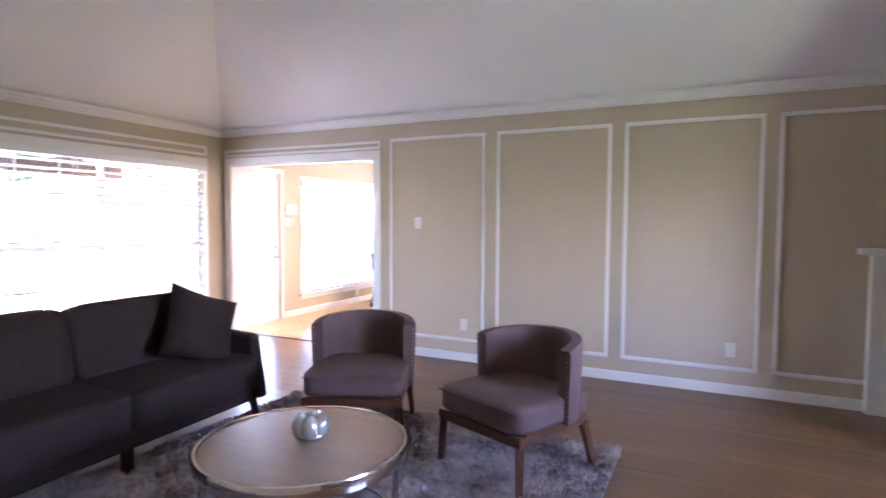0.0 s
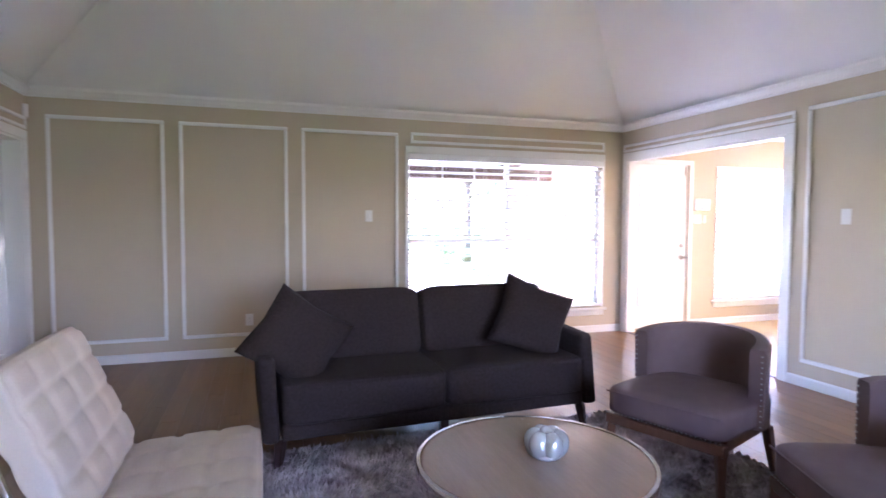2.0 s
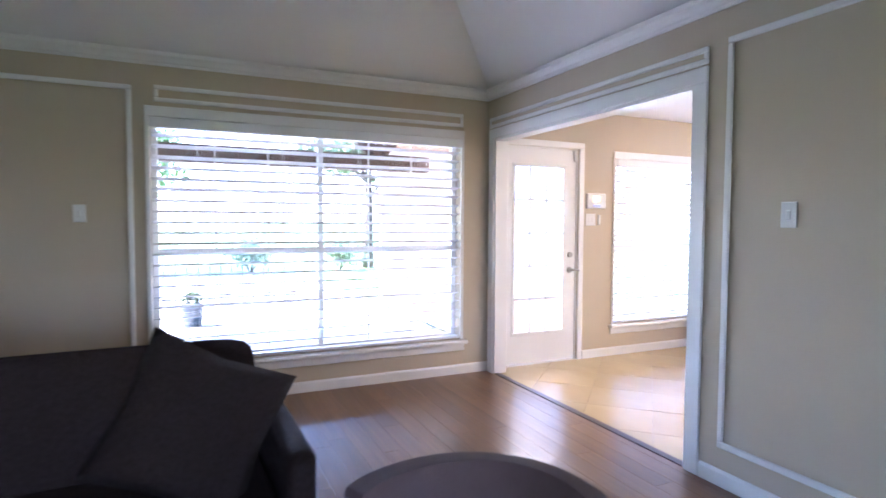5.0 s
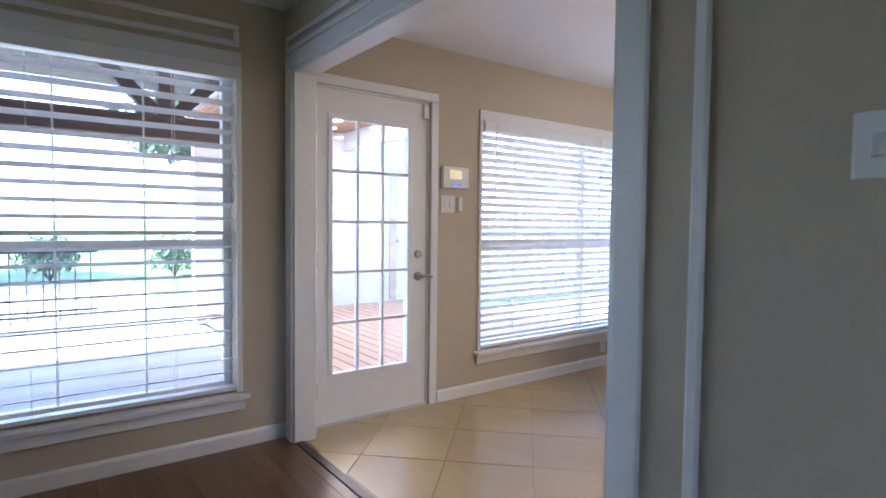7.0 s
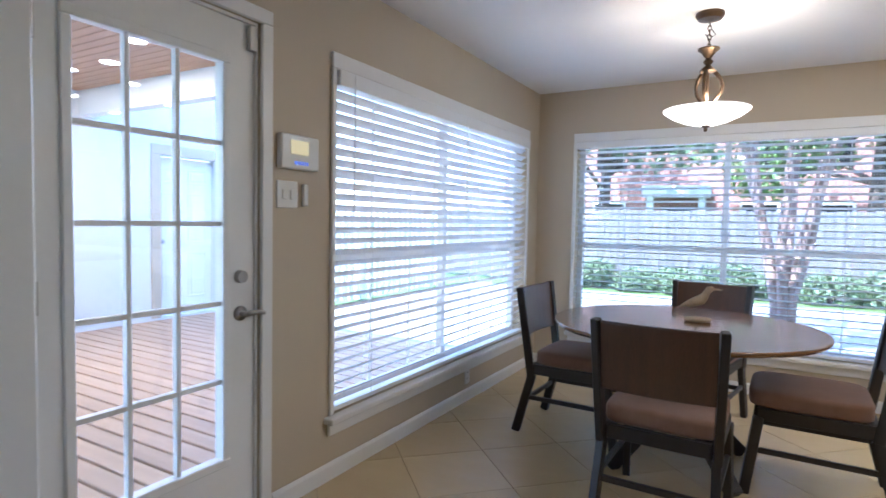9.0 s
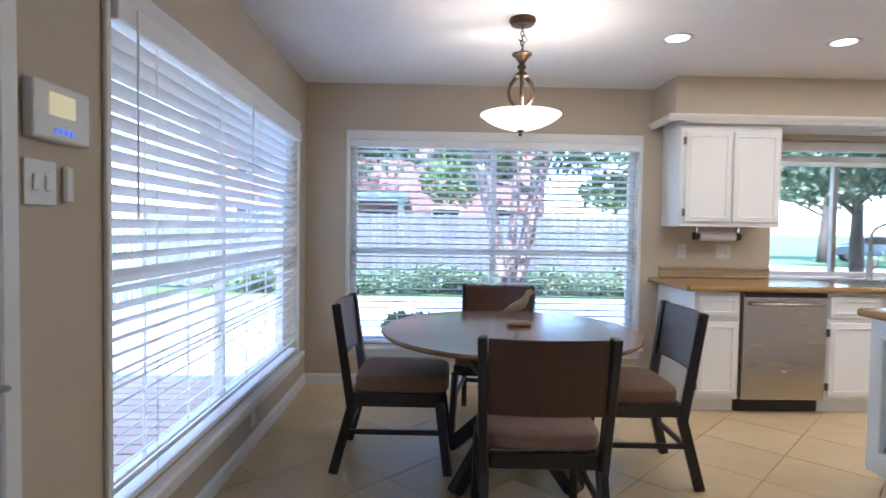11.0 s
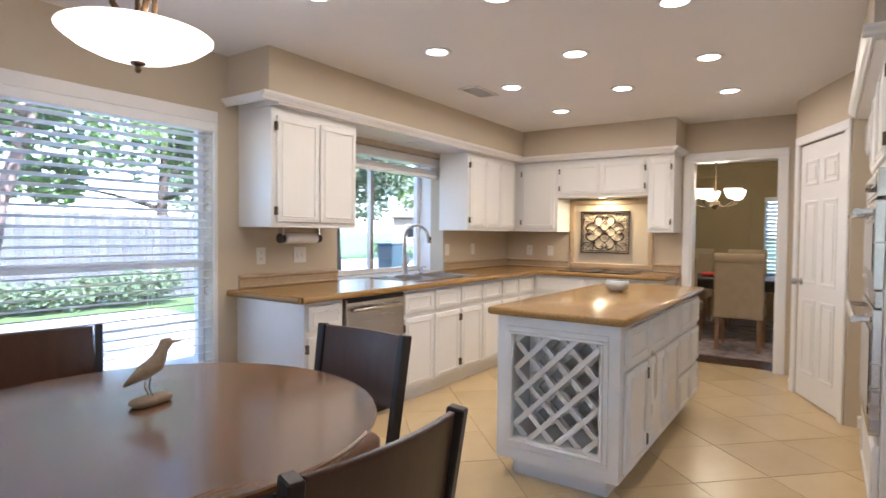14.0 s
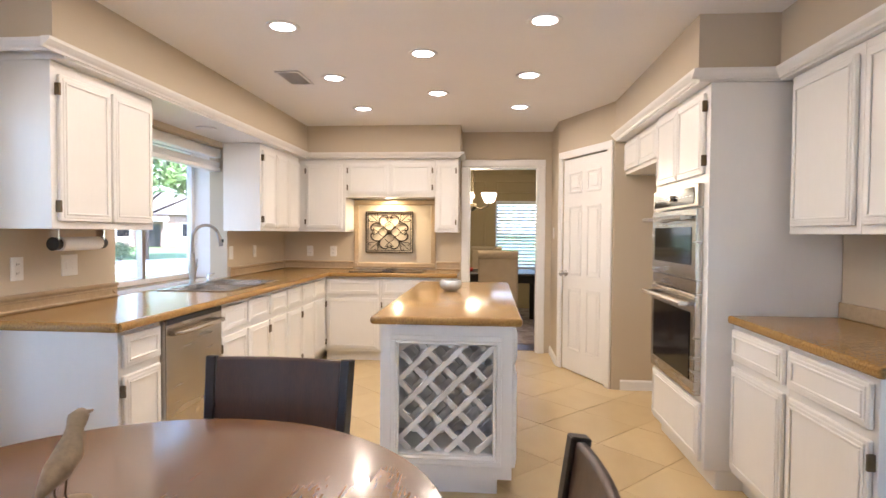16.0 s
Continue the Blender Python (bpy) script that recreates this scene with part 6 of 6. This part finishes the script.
lamp("chandelier_bulbs", "POINT", 3.4, (1.0, 0.78, 0.45), pose(2.95, 8.14, 1.97), radius=0.15)

# ---- outdoors ----
GZ = -0.14
bm = bmesh.new()
box(bm, -700, 700, -700, 700, GZ - 0.5, GZ - 0.02)
bare("ground", bm, GRASS, "green lawn ground reaching the horizon", "ground", "structure")
bm = bmesh.new()
box(bm, -9.3, 0.9, 11.6, 17.2, GZ - 0.3, GZ)
bare("pavement_drive", bm, CONCRETE, "pale concrete driveway beyond the window", "driveway", "structure")
bm = bmesh.new()
box(bm, -17, XW - 0.16, -3, 6.7, GZ - 0.3, GZ)
box(bm, -14, -5.4, 9.5, 11.598, GZ - 0.3, GZ - 0.002)
bare("pavement_patio", bm, CONCRETE, "pale concrete patio outside the living room", "patio", "structure")
bm = bmesh.new()
beam(bm, (-6, 33, GZ - 0.05), (34, 13, GZ - 0.05), 7.0, 0.1)
bare("road", bm, CONCRETE, "pale residential street", "road", "structure")
bm = bmesh.new()
for off in (-3.7, 3.7):
    d = Vector((40, -20, 0)).normalized()
    n = Vector((-d.y, d.x, 0)) * off
    beam(bm, Vector((-6, 33, GZ + 0.03)) + n, Vector((34, 13, GZ + 0.03)) + n, 0.15, 0.16)
bare("kerb", bm, CONCRETE, "concrete kerb along the street", "kerb", "structure")


def leaves(bm_pts, size, seed, name, material, parent):
    """Many small leaf blades round the given clump centres (x, y, z, radius, count)."""
    rg = np.random.default_rng(seed)
    vs = []
    for x, y, z, r, cnt_ in bm_pts:
        d = rg.normal(size=(cnt_, 3))
        d /= np.linalg.norm(d, axis=1)[:, None]
        p = np.array([x, y, z]) + d * (r * rg.uniform(0.35, 1.0, cnt_) ** 0.6)[:, None] * np.array([1, 1, 0.75])
        a, b = rg.normal(size=(cnt_, 3)), rg.normal(size=(cnt_, 3))
        a /= np.linalg.norm(a, axis=1)[:, None]
        b = np.cross(a, b)
        b /= np.linalg.norm(b, axis=1)[:, None]
        s = size * rg.uniform(0.6, 1.4, cnt_)[:, None]
        vs.append(np.stack([p - a * s, p - b * s * 0.45, p + a * s, p + b * s * 0.45], 1))
    v_ = np.concatenate(vs).reshape(-1, 3)
    me_ = bpy.data.meshes.new(name)
    me_.from_pydata(v_.tolist(), [], np.arange(len(v_)).reshape(-1, 4).tolist())
    me_.materials.append(material)
    ob = new(name, me_)
    ob.parent = parent
    return ob


def tree(m, h, spread, stems, bark, leaf, seed, label, density=1.0, clear=0.45, thick=0.06, leafsize=0.07):
    t = thing("tree", m, label, "tree")
    rg = random.Random(seed)
    bm = bmesh.new()
    clumps = []
    for k in range(stems):
        a = 2 * math.pi * k / stems + rg.uniform(-0.3, 0.3)
        out = spread * (0.45 if stems > 1 else 0.05) * rg.uniform(0.7, 1.2)
        pts = [Vector((0.07 * (stems > 1) * math.cos(a), 0.07 * (stems > 1) * math.sin(a), 0))]
        for q in range(1, 7):
            f = q / 6
            pts.append(Vector((math.cos(a) * out * f**1.3 + rg.uniform(-0.04, 0.04), math.sin(a) * out * f**1.3 + rg.uniform(-0.04, 0.04), h * 0.8 * f)))
        tube(bm, pts, [thick * (1 - 0.75 * q / 6) for q in range(7)], 8)
        for b in range(7 if stems > 1 else 16):
            f = rg.uniform(clear, 1.0)
            i = min(5, int(f * 6))
            p = pts[i].lerp(pts[i + 1], f * 6 - i)
            a2 = rg.uniform(0, 2 * math.pi)
            L = spread * rg.uniform(0.3, 0.65) * (1 if stems > 1 else 1.5 * (1.25 - f))
            e = p + Vector((math.cos(a2) * L, math.sin(a2) * L, L * rg.uniform(0.2, 0.7)))
            tube(bm, [p, p.lerp(e, 0.5) + Vector((0, 0, 0.06)), e], [thick * 0.35, thick * 0.2, thick * 0.06], 6)
            for _ in range(2):
                clumps.append((e.x + rg.uniform(-0.3, 0.3), e.y + rg.uniform(-0.3, 0.3), e.z + rg.uniform(-0.25, 0.3), spread * rg.uniform(0.18, 0.34), int(170 * density)))
    part("trunk", bm, bark, t, "", True)
    leaves(clumps, leafsize, seed, "crown", leaf, t)
    return t


tree(pose(-3.15, 12.5, GZ), 4.6, 1.9, 8, BARK, LEAF2, 3, "multi stemmed crape myrtle with pinkish bark", 0.55, 0.6, 0.065, 0.045)
tree(pose(2.1, 13.8, GZ), 5.0, 2.6, 1, DARKBARK, LEAF, 11, "leafy shade tree on the lawn", 2.2, 0.42, 0.12, 0.06)
tree(pose(-7.5, 22, GZ), 8.0, 4.5, 1, DARKBARK, LEAF, 12, "large leafy tree behind the fence", 1.6, 0.35, 0.22, 0.14)
tree(pose(-1.0, 23, GZ), 8.5, 4.5, 1, DARKBARK, LEAF2, 13, "large leafy tree behind the fence", 1.6, 0.35, 0.22, 0.14)
tree(pose(16, 34, GZ), 9.0, 5.5, 1, DARKBARK, LEAF, 14, "large leafy street tree", 1.6, 0.3, 0.25, 0.17)
tree(pose(20.5, 24.1, GZ), 8.5, 4.6, 1, DARKBARK, LEAF2, 21, "spreading shade tree across the street", 2.2, 0.27, 0.18, 0.14)
tree(pose(25.2, 21.8, GZ), 9.5, 6.0, 1, DARKBARK, LEAF, 15, "large leafy street tree", 2.2, 0.3, 0.25, 0.17)
tree(pose(14.6, 27, GZ), 8.0, 4.2, 1, DARKBARK, LEAF, 18, "spreading shade tree across the street", 2.0, 0.25, 0.2, 0.13)
tree(pose(3.4, 21.5, GZ), 8.0, 4.2, 1, DARKBARK, LEAF2, 19, "leafy tree behind the fence", 1.8, 0.3, 0.2, 0.13)
tree(pose(-18.5, 9, GZ), 7.0, 4.0, 1, DARKBARK, LEAF, 16, "leafy tree beyond the patio", 1.4, 0.35, 0.2, 0.13)
tree(pose(-19.5, 1, GZ), 7.0, 4.0, 1, DARKBARK, LEAF2, 17, "leafy tree beyond the patio", 1.4, 0.35, 0.2, 0.13)


def bush(x, y, r, h, seed, leaf, label):
    t = thing("shrub", pose(x, y, GZ), label, "shrub")
    rg = random.Random(seed)
    bm = bmesh.new()
    for k in range(5):
        a = k * 1.26
        tube(bm, [(0, 0, 0), (0.3 * r * math.cos(a), 0.3 * r * math.sin(a), h * 0.4), (0.6 * r * math.cos(a), 0.6 * r * math.sin(a), h * 0.7)], [0.02, 0.014, 0.006], 6)
    part("stems", bm, DARKBARK, t)
    leaves([(rg.uniform(-r, r) * 0.6, rg.uniform(-r, r) * 0.6, h * rg.uniform(0.3, 0.8), r * 0.45, 190) for _ in range(9)], 0.05, seed, "foliage", leaf, t)
    return t


for k, (x, y, r, h) in enumerate(((-4.25, 11.2, 0.4, 0.62), *[(-8.2 + 0.85 * q, 18.1, 0.62, 0.42 + 0.1 * (q % 3)) for q in range(12)], (14.5, 27.5, 0.9, 1.0), (17.5, 25.5, 0.9, 1.1), (20, 25, 0.9, 1.0))):
    bush(x, y, r, h, 40 + k, LEAF2 if k < 1 else LEAF, "low leafy green shrub")
for k, (x, y) in enumerate(((-17.4, -1.0), (-17.5, 2.0), (-17.4, 5.2), (-17.5, 7.8))):
    bush(x, y, 0.8, 1.0, 70 + k, LEAF, "low leafy green shrub by the patio")


def fence(name, p0, p1, h, label, material, gap=0.012, pw_=0.14):
    t = thing(name, pose(0, 0, GZ), label, "fence")
    p0, p1 = Vector((*p0, 0)), Vector((*p1, 0))
    d = p1 - p0
    n = int(d.length / (pw_ + gap))
    a = math.degrees(math.atan2(d.y, d.x))
    bm = bmesh.new()
    box(bm, 0, pw_, -0.01, 0.01, 0.03, h, 0.003)
    me_ = make("board", bm, material)
    for k in range(n):
        ob = new("board", me_)
        ob.parent = t
        q = p0 + d * (k / n)
        ob.matrix_basis = pose(q.x, q.y, random.uniform(-0.015, 0.015), 0, 0, a)
    for z in (0.3, h - 0.35):
        bm = bmesh.new()
        beam(bm, p0 + Vector((0, 0.03, z)), p1 + Vector((0, 0.03, z)), 0.04, 0.09)
        part("rail", bm, material, t)
    for k in range(int(d.length / 2.4) + 1):
        q = p0 + d * min(1, k * 2.4 / d.length)
        bm = bmesh.new()
        box(bm, q.x - 0.05, q.x + 0.05, q.y + 0.03, q.y + 0.12, 0, h)
        part("post", bm, material, t)
    return t


fence("wood_fence", (-11, 18.6), (3.0, 18.6), 1.75, "weathered grey wooden board fence", FENCE)
fence("picket_fence", (-9.6, 10.8), (-9.6, 16.5), 1.6, "white picket fence beside the patio", SIDING, 0.09, 0.09)
ir = thing("iron_fence", pose(0, 0, GZ), "low black iron patio fence", "fence")
for k in range(40):
    bm = bmesh.new()
    y = -1.5 + k * 0.18
    cyl(bm, (-11.2, y, 0), (-11.2, y, 1.0), 0.009, seg=6)
    part("baluster", bm, BLACK, ir)
for z in (0.15, 0.95):
    bm = bmesh.new()
    beam(bm, (-11.2, -1.6, z), (-11.2, 5.6, z), 0.03, 0.03)
    part("rail", bm, BLACK, ir)
# patio cover outside the living room window
pg = thing("patio_cover", pose(0, 0, GZ), "brown timber beam and braced post of the patio cover", "patio cover")
bm = bmesh.new()
box(bm, -8.3, -8.12, 0.5, 6.72, 2.20, 2.42, 0.01)
part("beam", bm, BROWNWOOD, pg)
for y in (5.95, 0.6):
    boxed("king_post", (-8.28, -8.14, y - 0.07, y + 0.07, 2.421, 3.1), BROWNWOOD, pg)
    for s in (-1, 1):
        bm = bmesh.new()
        beam(bm, (-8.21, y + s * 0.09, 2.45), (-8.21, y + s * 0.75, 3.1), 0.12, 0.12)
        part("brace", bm, BROWNWOOD, pg)
for y in (0.6,):
    boxed("post", (-8.28, -8.14, y - 0.07, y + 0.07, 0.0, 2.199), BROWNWOOD, pg)
# Deck above the truss, stretched west and south to dim light on the slats.
boxed("roof_deck", (-9.4, XW - 0.2, -3.0, 7.4, 3.12, 3.2), ROOF, pg)
# Extra slab, added only to block the sun from the porch boards.
boxed("porch_sun_block", (-10.4, -9.41, 4.4, 7.4, 3.12, 3.2), ROOF, pg)
pot = thing("flower_pot", pose(-9.4, 3.6, GZ), "blue glazed flower pot with a small plant", "flower pot")
bm = bmesh.new()
lathe(bm, [(0, 0), (0.12, 0), (0.17, 0.28), (0.18, 0.30), (0.15, 0.30), (0.13, 0.26), (0, 0.26)], 20)
part("pot", bm, CARPAINT, pot, "", True)
leaves([(0, 0, 0.38, 0.14, 200)], 0.04, 91, "plant", LEAF, pot)

# covered porch beyond the french door
por = thing("porch_ceiling", pose(0, 0, 0), "knotty pine board porch ceiling", "ceiling", kind="structure")
bm = bmesh.new()
for k in range(22):
    box(bm, -10.3, XW - 0.165, 6.55 + k * 0.10, 6.644 + k * 0.10, 2.62, 2.64, 0.004)
part("boards", bm, PINE, por)
boxed("edge_beam", (-10.3, XW - 0.165, 8.76, 8.90, 2.36, 2.66), SIDING, por)
bm = bmesh.new()
box(bm, -10.3, XW - 0.165, 6.5, 8.9, 2.66, 2.7)
part("deck_above", bm, SIDING, por)
dk = thing("floor_porch", pose(0, 0, 0), "tan wooden porch deck boards", "floor", kind="structure")
bm = bmesh.new()
box(bm, 0, 5.0, 0, 0.125, -0.03, 0.0, 0.004)
deckm = make("deck_board", bm, DECK)
for k in range(26):
    ob = new("deck_board", deckm)
    ob.parent = dk
    ob.matrix_basis = pose(-10.2 + 0.0, 6.72 + k * 0.145, -0.03)
boxed("deck_base", (-10.2, XW - 0.165, 6.72, 10.5, -0.12, -0.065), SIDING, dk)
wall("wall_porch", "x", -9.9, -10.1, 6.6, 10.9, -0.1, 3.0, [(9.70, 10.56, -0.0, 2.04)], SIDING, "white painted garage wall at the end of the porch")
casing("casing_porch_door", "x", -9.9, 1, (9.70, 10.56, 0.0, 2.04), 0.13, "tan wooden casing of the garage door on the porch", m=WALL)
d3 = thing("door_3", pose(-10.03, 9.705, 0.0, 0, 0, 90), "white six panel garage door, closed", "door", kind="structure")
six_panel(d3, 0.85, 2.03)
bm = bmesh.new()
bmesh.ops.create_uvsphere(bm, u_segments=12, v_segments=8, radius=0.03, matrix=pose(0.07, -0.05, 0.95))
part("knob", bm, NICKEL, d3)
pr_ = thing("porch_light", pose(-7.6, 8.0, 2.62), "lit recessed porch ceiling light", "downlight", "porch downlights")
bm = bmesh.new()
lathe(bm, [(0, -0.004), (0.075, -0.004), (0.078, -0.001), (0, -0.001)], 24)
part("lens", bm, BULB, pr_)
for x, y in ((-8.4, 8.25), (-7.9, 7.4), (-9.0, 8.2), (-6.9, 8.0), (-8.9, 7.4), (-9.6, 8.4)):
    copy_thing(pr_, pose(x, y, 2.62))
lamp("porch_lamp", "AREA", 9.0, (1.0, 0.80, 0.58), pose(-8.0, 7.8, 2.6), shape="RECTANGLE", size=2.0, size_y=1.0)


# houses and the parked car
def house(m, w, d, h, brick, label):
    t = thing("house", m, label, "house")
    bm = bmesh.new()
    box(bm, -w / 2, w / 2, -d / 2, d / 2, 0, h)
    part("wall", bm, brick, t)
    bm = bmesh.new()
    a = [bm.verts.new(p) for p in ((-w / 2 - 0.5, -d / 2 - 0.5, h), (w / 2 + 0.5, -d / 2 - 0.5, h), (w / 2 + 0.5, d / 2 + 0.5, h), (-w / 2 - 0.5, d / 2 + 0.5, h), (-w / 2 + d * 0.4, 0, h + d * 0.3), (w / 2 - d * 0.4, 0, h + d * 0.3))]
    for f in ((0, 1, 5, 4), (1, 2, 5), (2, 3, 4, 5), (3, 0, 4), (3, 2, 1, 0)):
        bm.faces.new([a[i] for i in f])
    part("roof", bm, ROOF, t)
    for x in (-w * 0.36, -w * 0.18, w * 0.2, w * 0.36):
        wn_ = boxed("window", (x - 0.55, x + 0.55, -d / 2 - 0.04, -d / 2 - 0.001, 0.9, 2.2), BLACKGLASS, t, "", 0)
        bm = bmesh.new()
        frame_bars(bm, "y", -d / 2 - 0.04, -1, x - 0.6, x + 0.6, 0.85, 2.25, 0.08, 0.03)
        part("frame", bm, TRIM, wn_)
        if h > 4:
            boxed("window", (x - 0.5, x + 0.5, -d / 2 - 0.04, -d / 2 - 0.001, 3.4, 4.6), BLACKGLASS, t, "", 0)
    dr = boxed("door", (-0.5, 0.5, -d / 2 - 0.05, -d / 2 - 0.001, 0, 2.1), BLACK, t, "", 0)
    pm = bmesh.new()
    box(pm, -0.95, -0.72, -d / 2 - 0.9, -d / 2 - 0.67, 0, 2.4)
    box(pm, 0.72, 0.95, -d / 2 - 0.9, -d / 2 - 0.67, 0, 2.4)
    box(pm, -1.1, 1.1, -d / 2 - 1.0, -d / 2 - 0.002, 2.4, 2.8)
    part("portico", pm, TRIM, t, "white portico with square columns")
    return t


house(pose(47.8, 40.8, GZ, 0, 0, -56), 14, 8, 3.0, BRICKP, "pale brick house with a white portico across the street")
house(pose(-6.5, 31, GZ, 0, 0, 5), 13, 8, 5.2, BRICKM, "red brick two storey house behind the fence")
car = thing("car", pose(19.6, 34.6, GZ, 0, 0, -26), "dark blue car parked along the street", "car")
bm = bmesh.new()
prof = [(-2.2, 0.35), (-2.15, 0.80), (-1.3, 0.92), (-0.7, 1.40), (0.8, 1.42), (1.6, 0.98), (2.2, 0.85), (2.25, 0.35)]
rows_ = [[bm.verts.new((x, y * (0.86 if z > 1.1 else 1.0), z)) for x, z in prof] for y in (-0.87, 0.87)]
bm.faces.new(rows_[0])
bm.faces.new(rows_[1][::-1])
for k in range(len(prof)):
    bm.faces.new((rows_[0][k], rows_[1][k], rows_[1][(k + 1) % len(prof)], rows_[0][(k + 1) % len(prof)]))
bmesh.ops.bevel(bm, geom=list(bm.edges), offset=0.06, segments=2, affect="EDGES")
part("body", bm, CARPAINT, car)
for y in (-0.84, 0.84):
    boxed("side_window", (-0.9, 0.95, y - 0.03, y + 0.03, 0.98, 1.32), BLACKGLASS, car)
    for x in (-1.4, 1.4):
        bm = bmesh.new()
        cyl(bm, (x, y - 0.1, 0.33), (x, y + 0.1, 0.33), 0.33, seg=24)
        wh = part("wheel", bm, RUBBER, car)
        bm = bmesh.new()
        cyl(bm, (x, y - 0.105, 0.33), (x, y + 0.105, 0.33), 0.20, seg=20)
        part("rim", bm, NICKEL, wh)
bn = thing("trash_bin", pose(11.0, 20.0, GZ), "blue wheeled trash bin at the kerb", "trash bin")
bm = bmesh.new()
box(bm, -0.3, 0.3, -0.35, 0.35, 0.02, 1.0, 0.04, 2)
part("body", bm, CARPAINT, bn)
boxed("lid", (-0.32, 0.32, -0.37, 0.37, 1.0, 1.06), CARPAINT, bn)

# ---- floor pieces ----
lens_ = [1.1, 1.45, 1.8, 2.1]
PWD = 0.127
metas = []
for L in lens_:
    bm = bmesh.new()
    box(bm, 0, L - 0.001, 0.0005, PWD - 0.0005, -0.012, 0.0, 0.0006)
    metas.append(make("plank", bm, PLANK))
rp = random.Random(8)
y = YS - 0.1
while y < YN + 0.03 - 0.01:
    x = XW - rp.uniform(0, 1.0)
    while x < LE:
        k = rp.randrange(4)
        if x < XW:
            x0 = XW
            # first piece of a row starts at the wall
            L = max(0.25, x + lens_[k] - XW)
            bm = bmesh.new()
            box(bm, x0, x0 + L - 0.001, y + 0.0005, y + PWD - 0.0005, -0.012, 0.0, 0.0006)
            part("plank", bm, PLANK, floor_living)
            x = x0 + L
            continue
        if x + lens_[k] > LE:
            bm = bmesh.new()
            box(bm, x, LE, y + 0.0008, y + PWD - 0.0008, -0.012, 0.0, 0.0006)
            part("plank", bm, PLANK, floor_living)
            break
        ob = new("plank", metas[k])
        ob.parent = floor_living
        ob.matrix_basis = pose(x, y, 0)
        x += lens_[k]
    y += PWD

TS = 0.46
ux, uy = Vector((1, 1)).normalized() * TS, Vector((-1, 1)).normalized() * TS
bx0, bx1, by0, by1 = XW, XE + 0.12, YN + 0.05, YB
for i in range(-26, 27):
    for j in range(-26, 27):
        c = Vector((-3.7, 8.2)) + ux * i + uy * j
        if not (bx0 - 0.4 < c.x < bx1 + 0.4 and by0 - 0.4 < c.y < by1 + 0.4):
            continue
        g = 0.002
        quad = [c + (ux * a + uy * b) * (0.5 - g / TS) for a, b in ((-1, -1), (1, -1), (1, 1), (-1, 1))]
        poly = quad
        for axis, lim, sgn in ((0, bx0, 1), (0, bx1, -1), (1, by0, 1), (1, by1, -1)):
            out = []
            for a, b in zip(poly, poly[1:] + poly[:1]):
                ia, ib = (a[axis] - lim) * sgn >= 0, (b[axis] - lim) * sgn >= 0
                if ia:
                    out.append(a)
                if ia != ib:
                    f = (lim - a[axis]) / (b[axis] - a[axis])
                    out.append(a.lerp(b, f))
            poly = out
            if len(poly) < 3:
                break
        if len(poly) < 3:
            continue
        bm = bmesh.new()
        low = [bm.verts.new((p.x - c.x, p.y - c.y, -0.005)) for p in poly]
        up = [bm.verts.new((p.x - c.x, p.y - c.y, 0.0)) for p in poly]
        bm.faces.new(up)
        for k in range(len(poly)):
            bm.faces.new((low[k], low[(k + 1) % len(poly)], up[(k + 1) % len(poly)], up[k]))
        ob = part("tile", bm, TILE, floor_kitchen)
        ob.matrix_basis = pose(c.x, c.y, random.uniform(-0.0006, 0.0006))
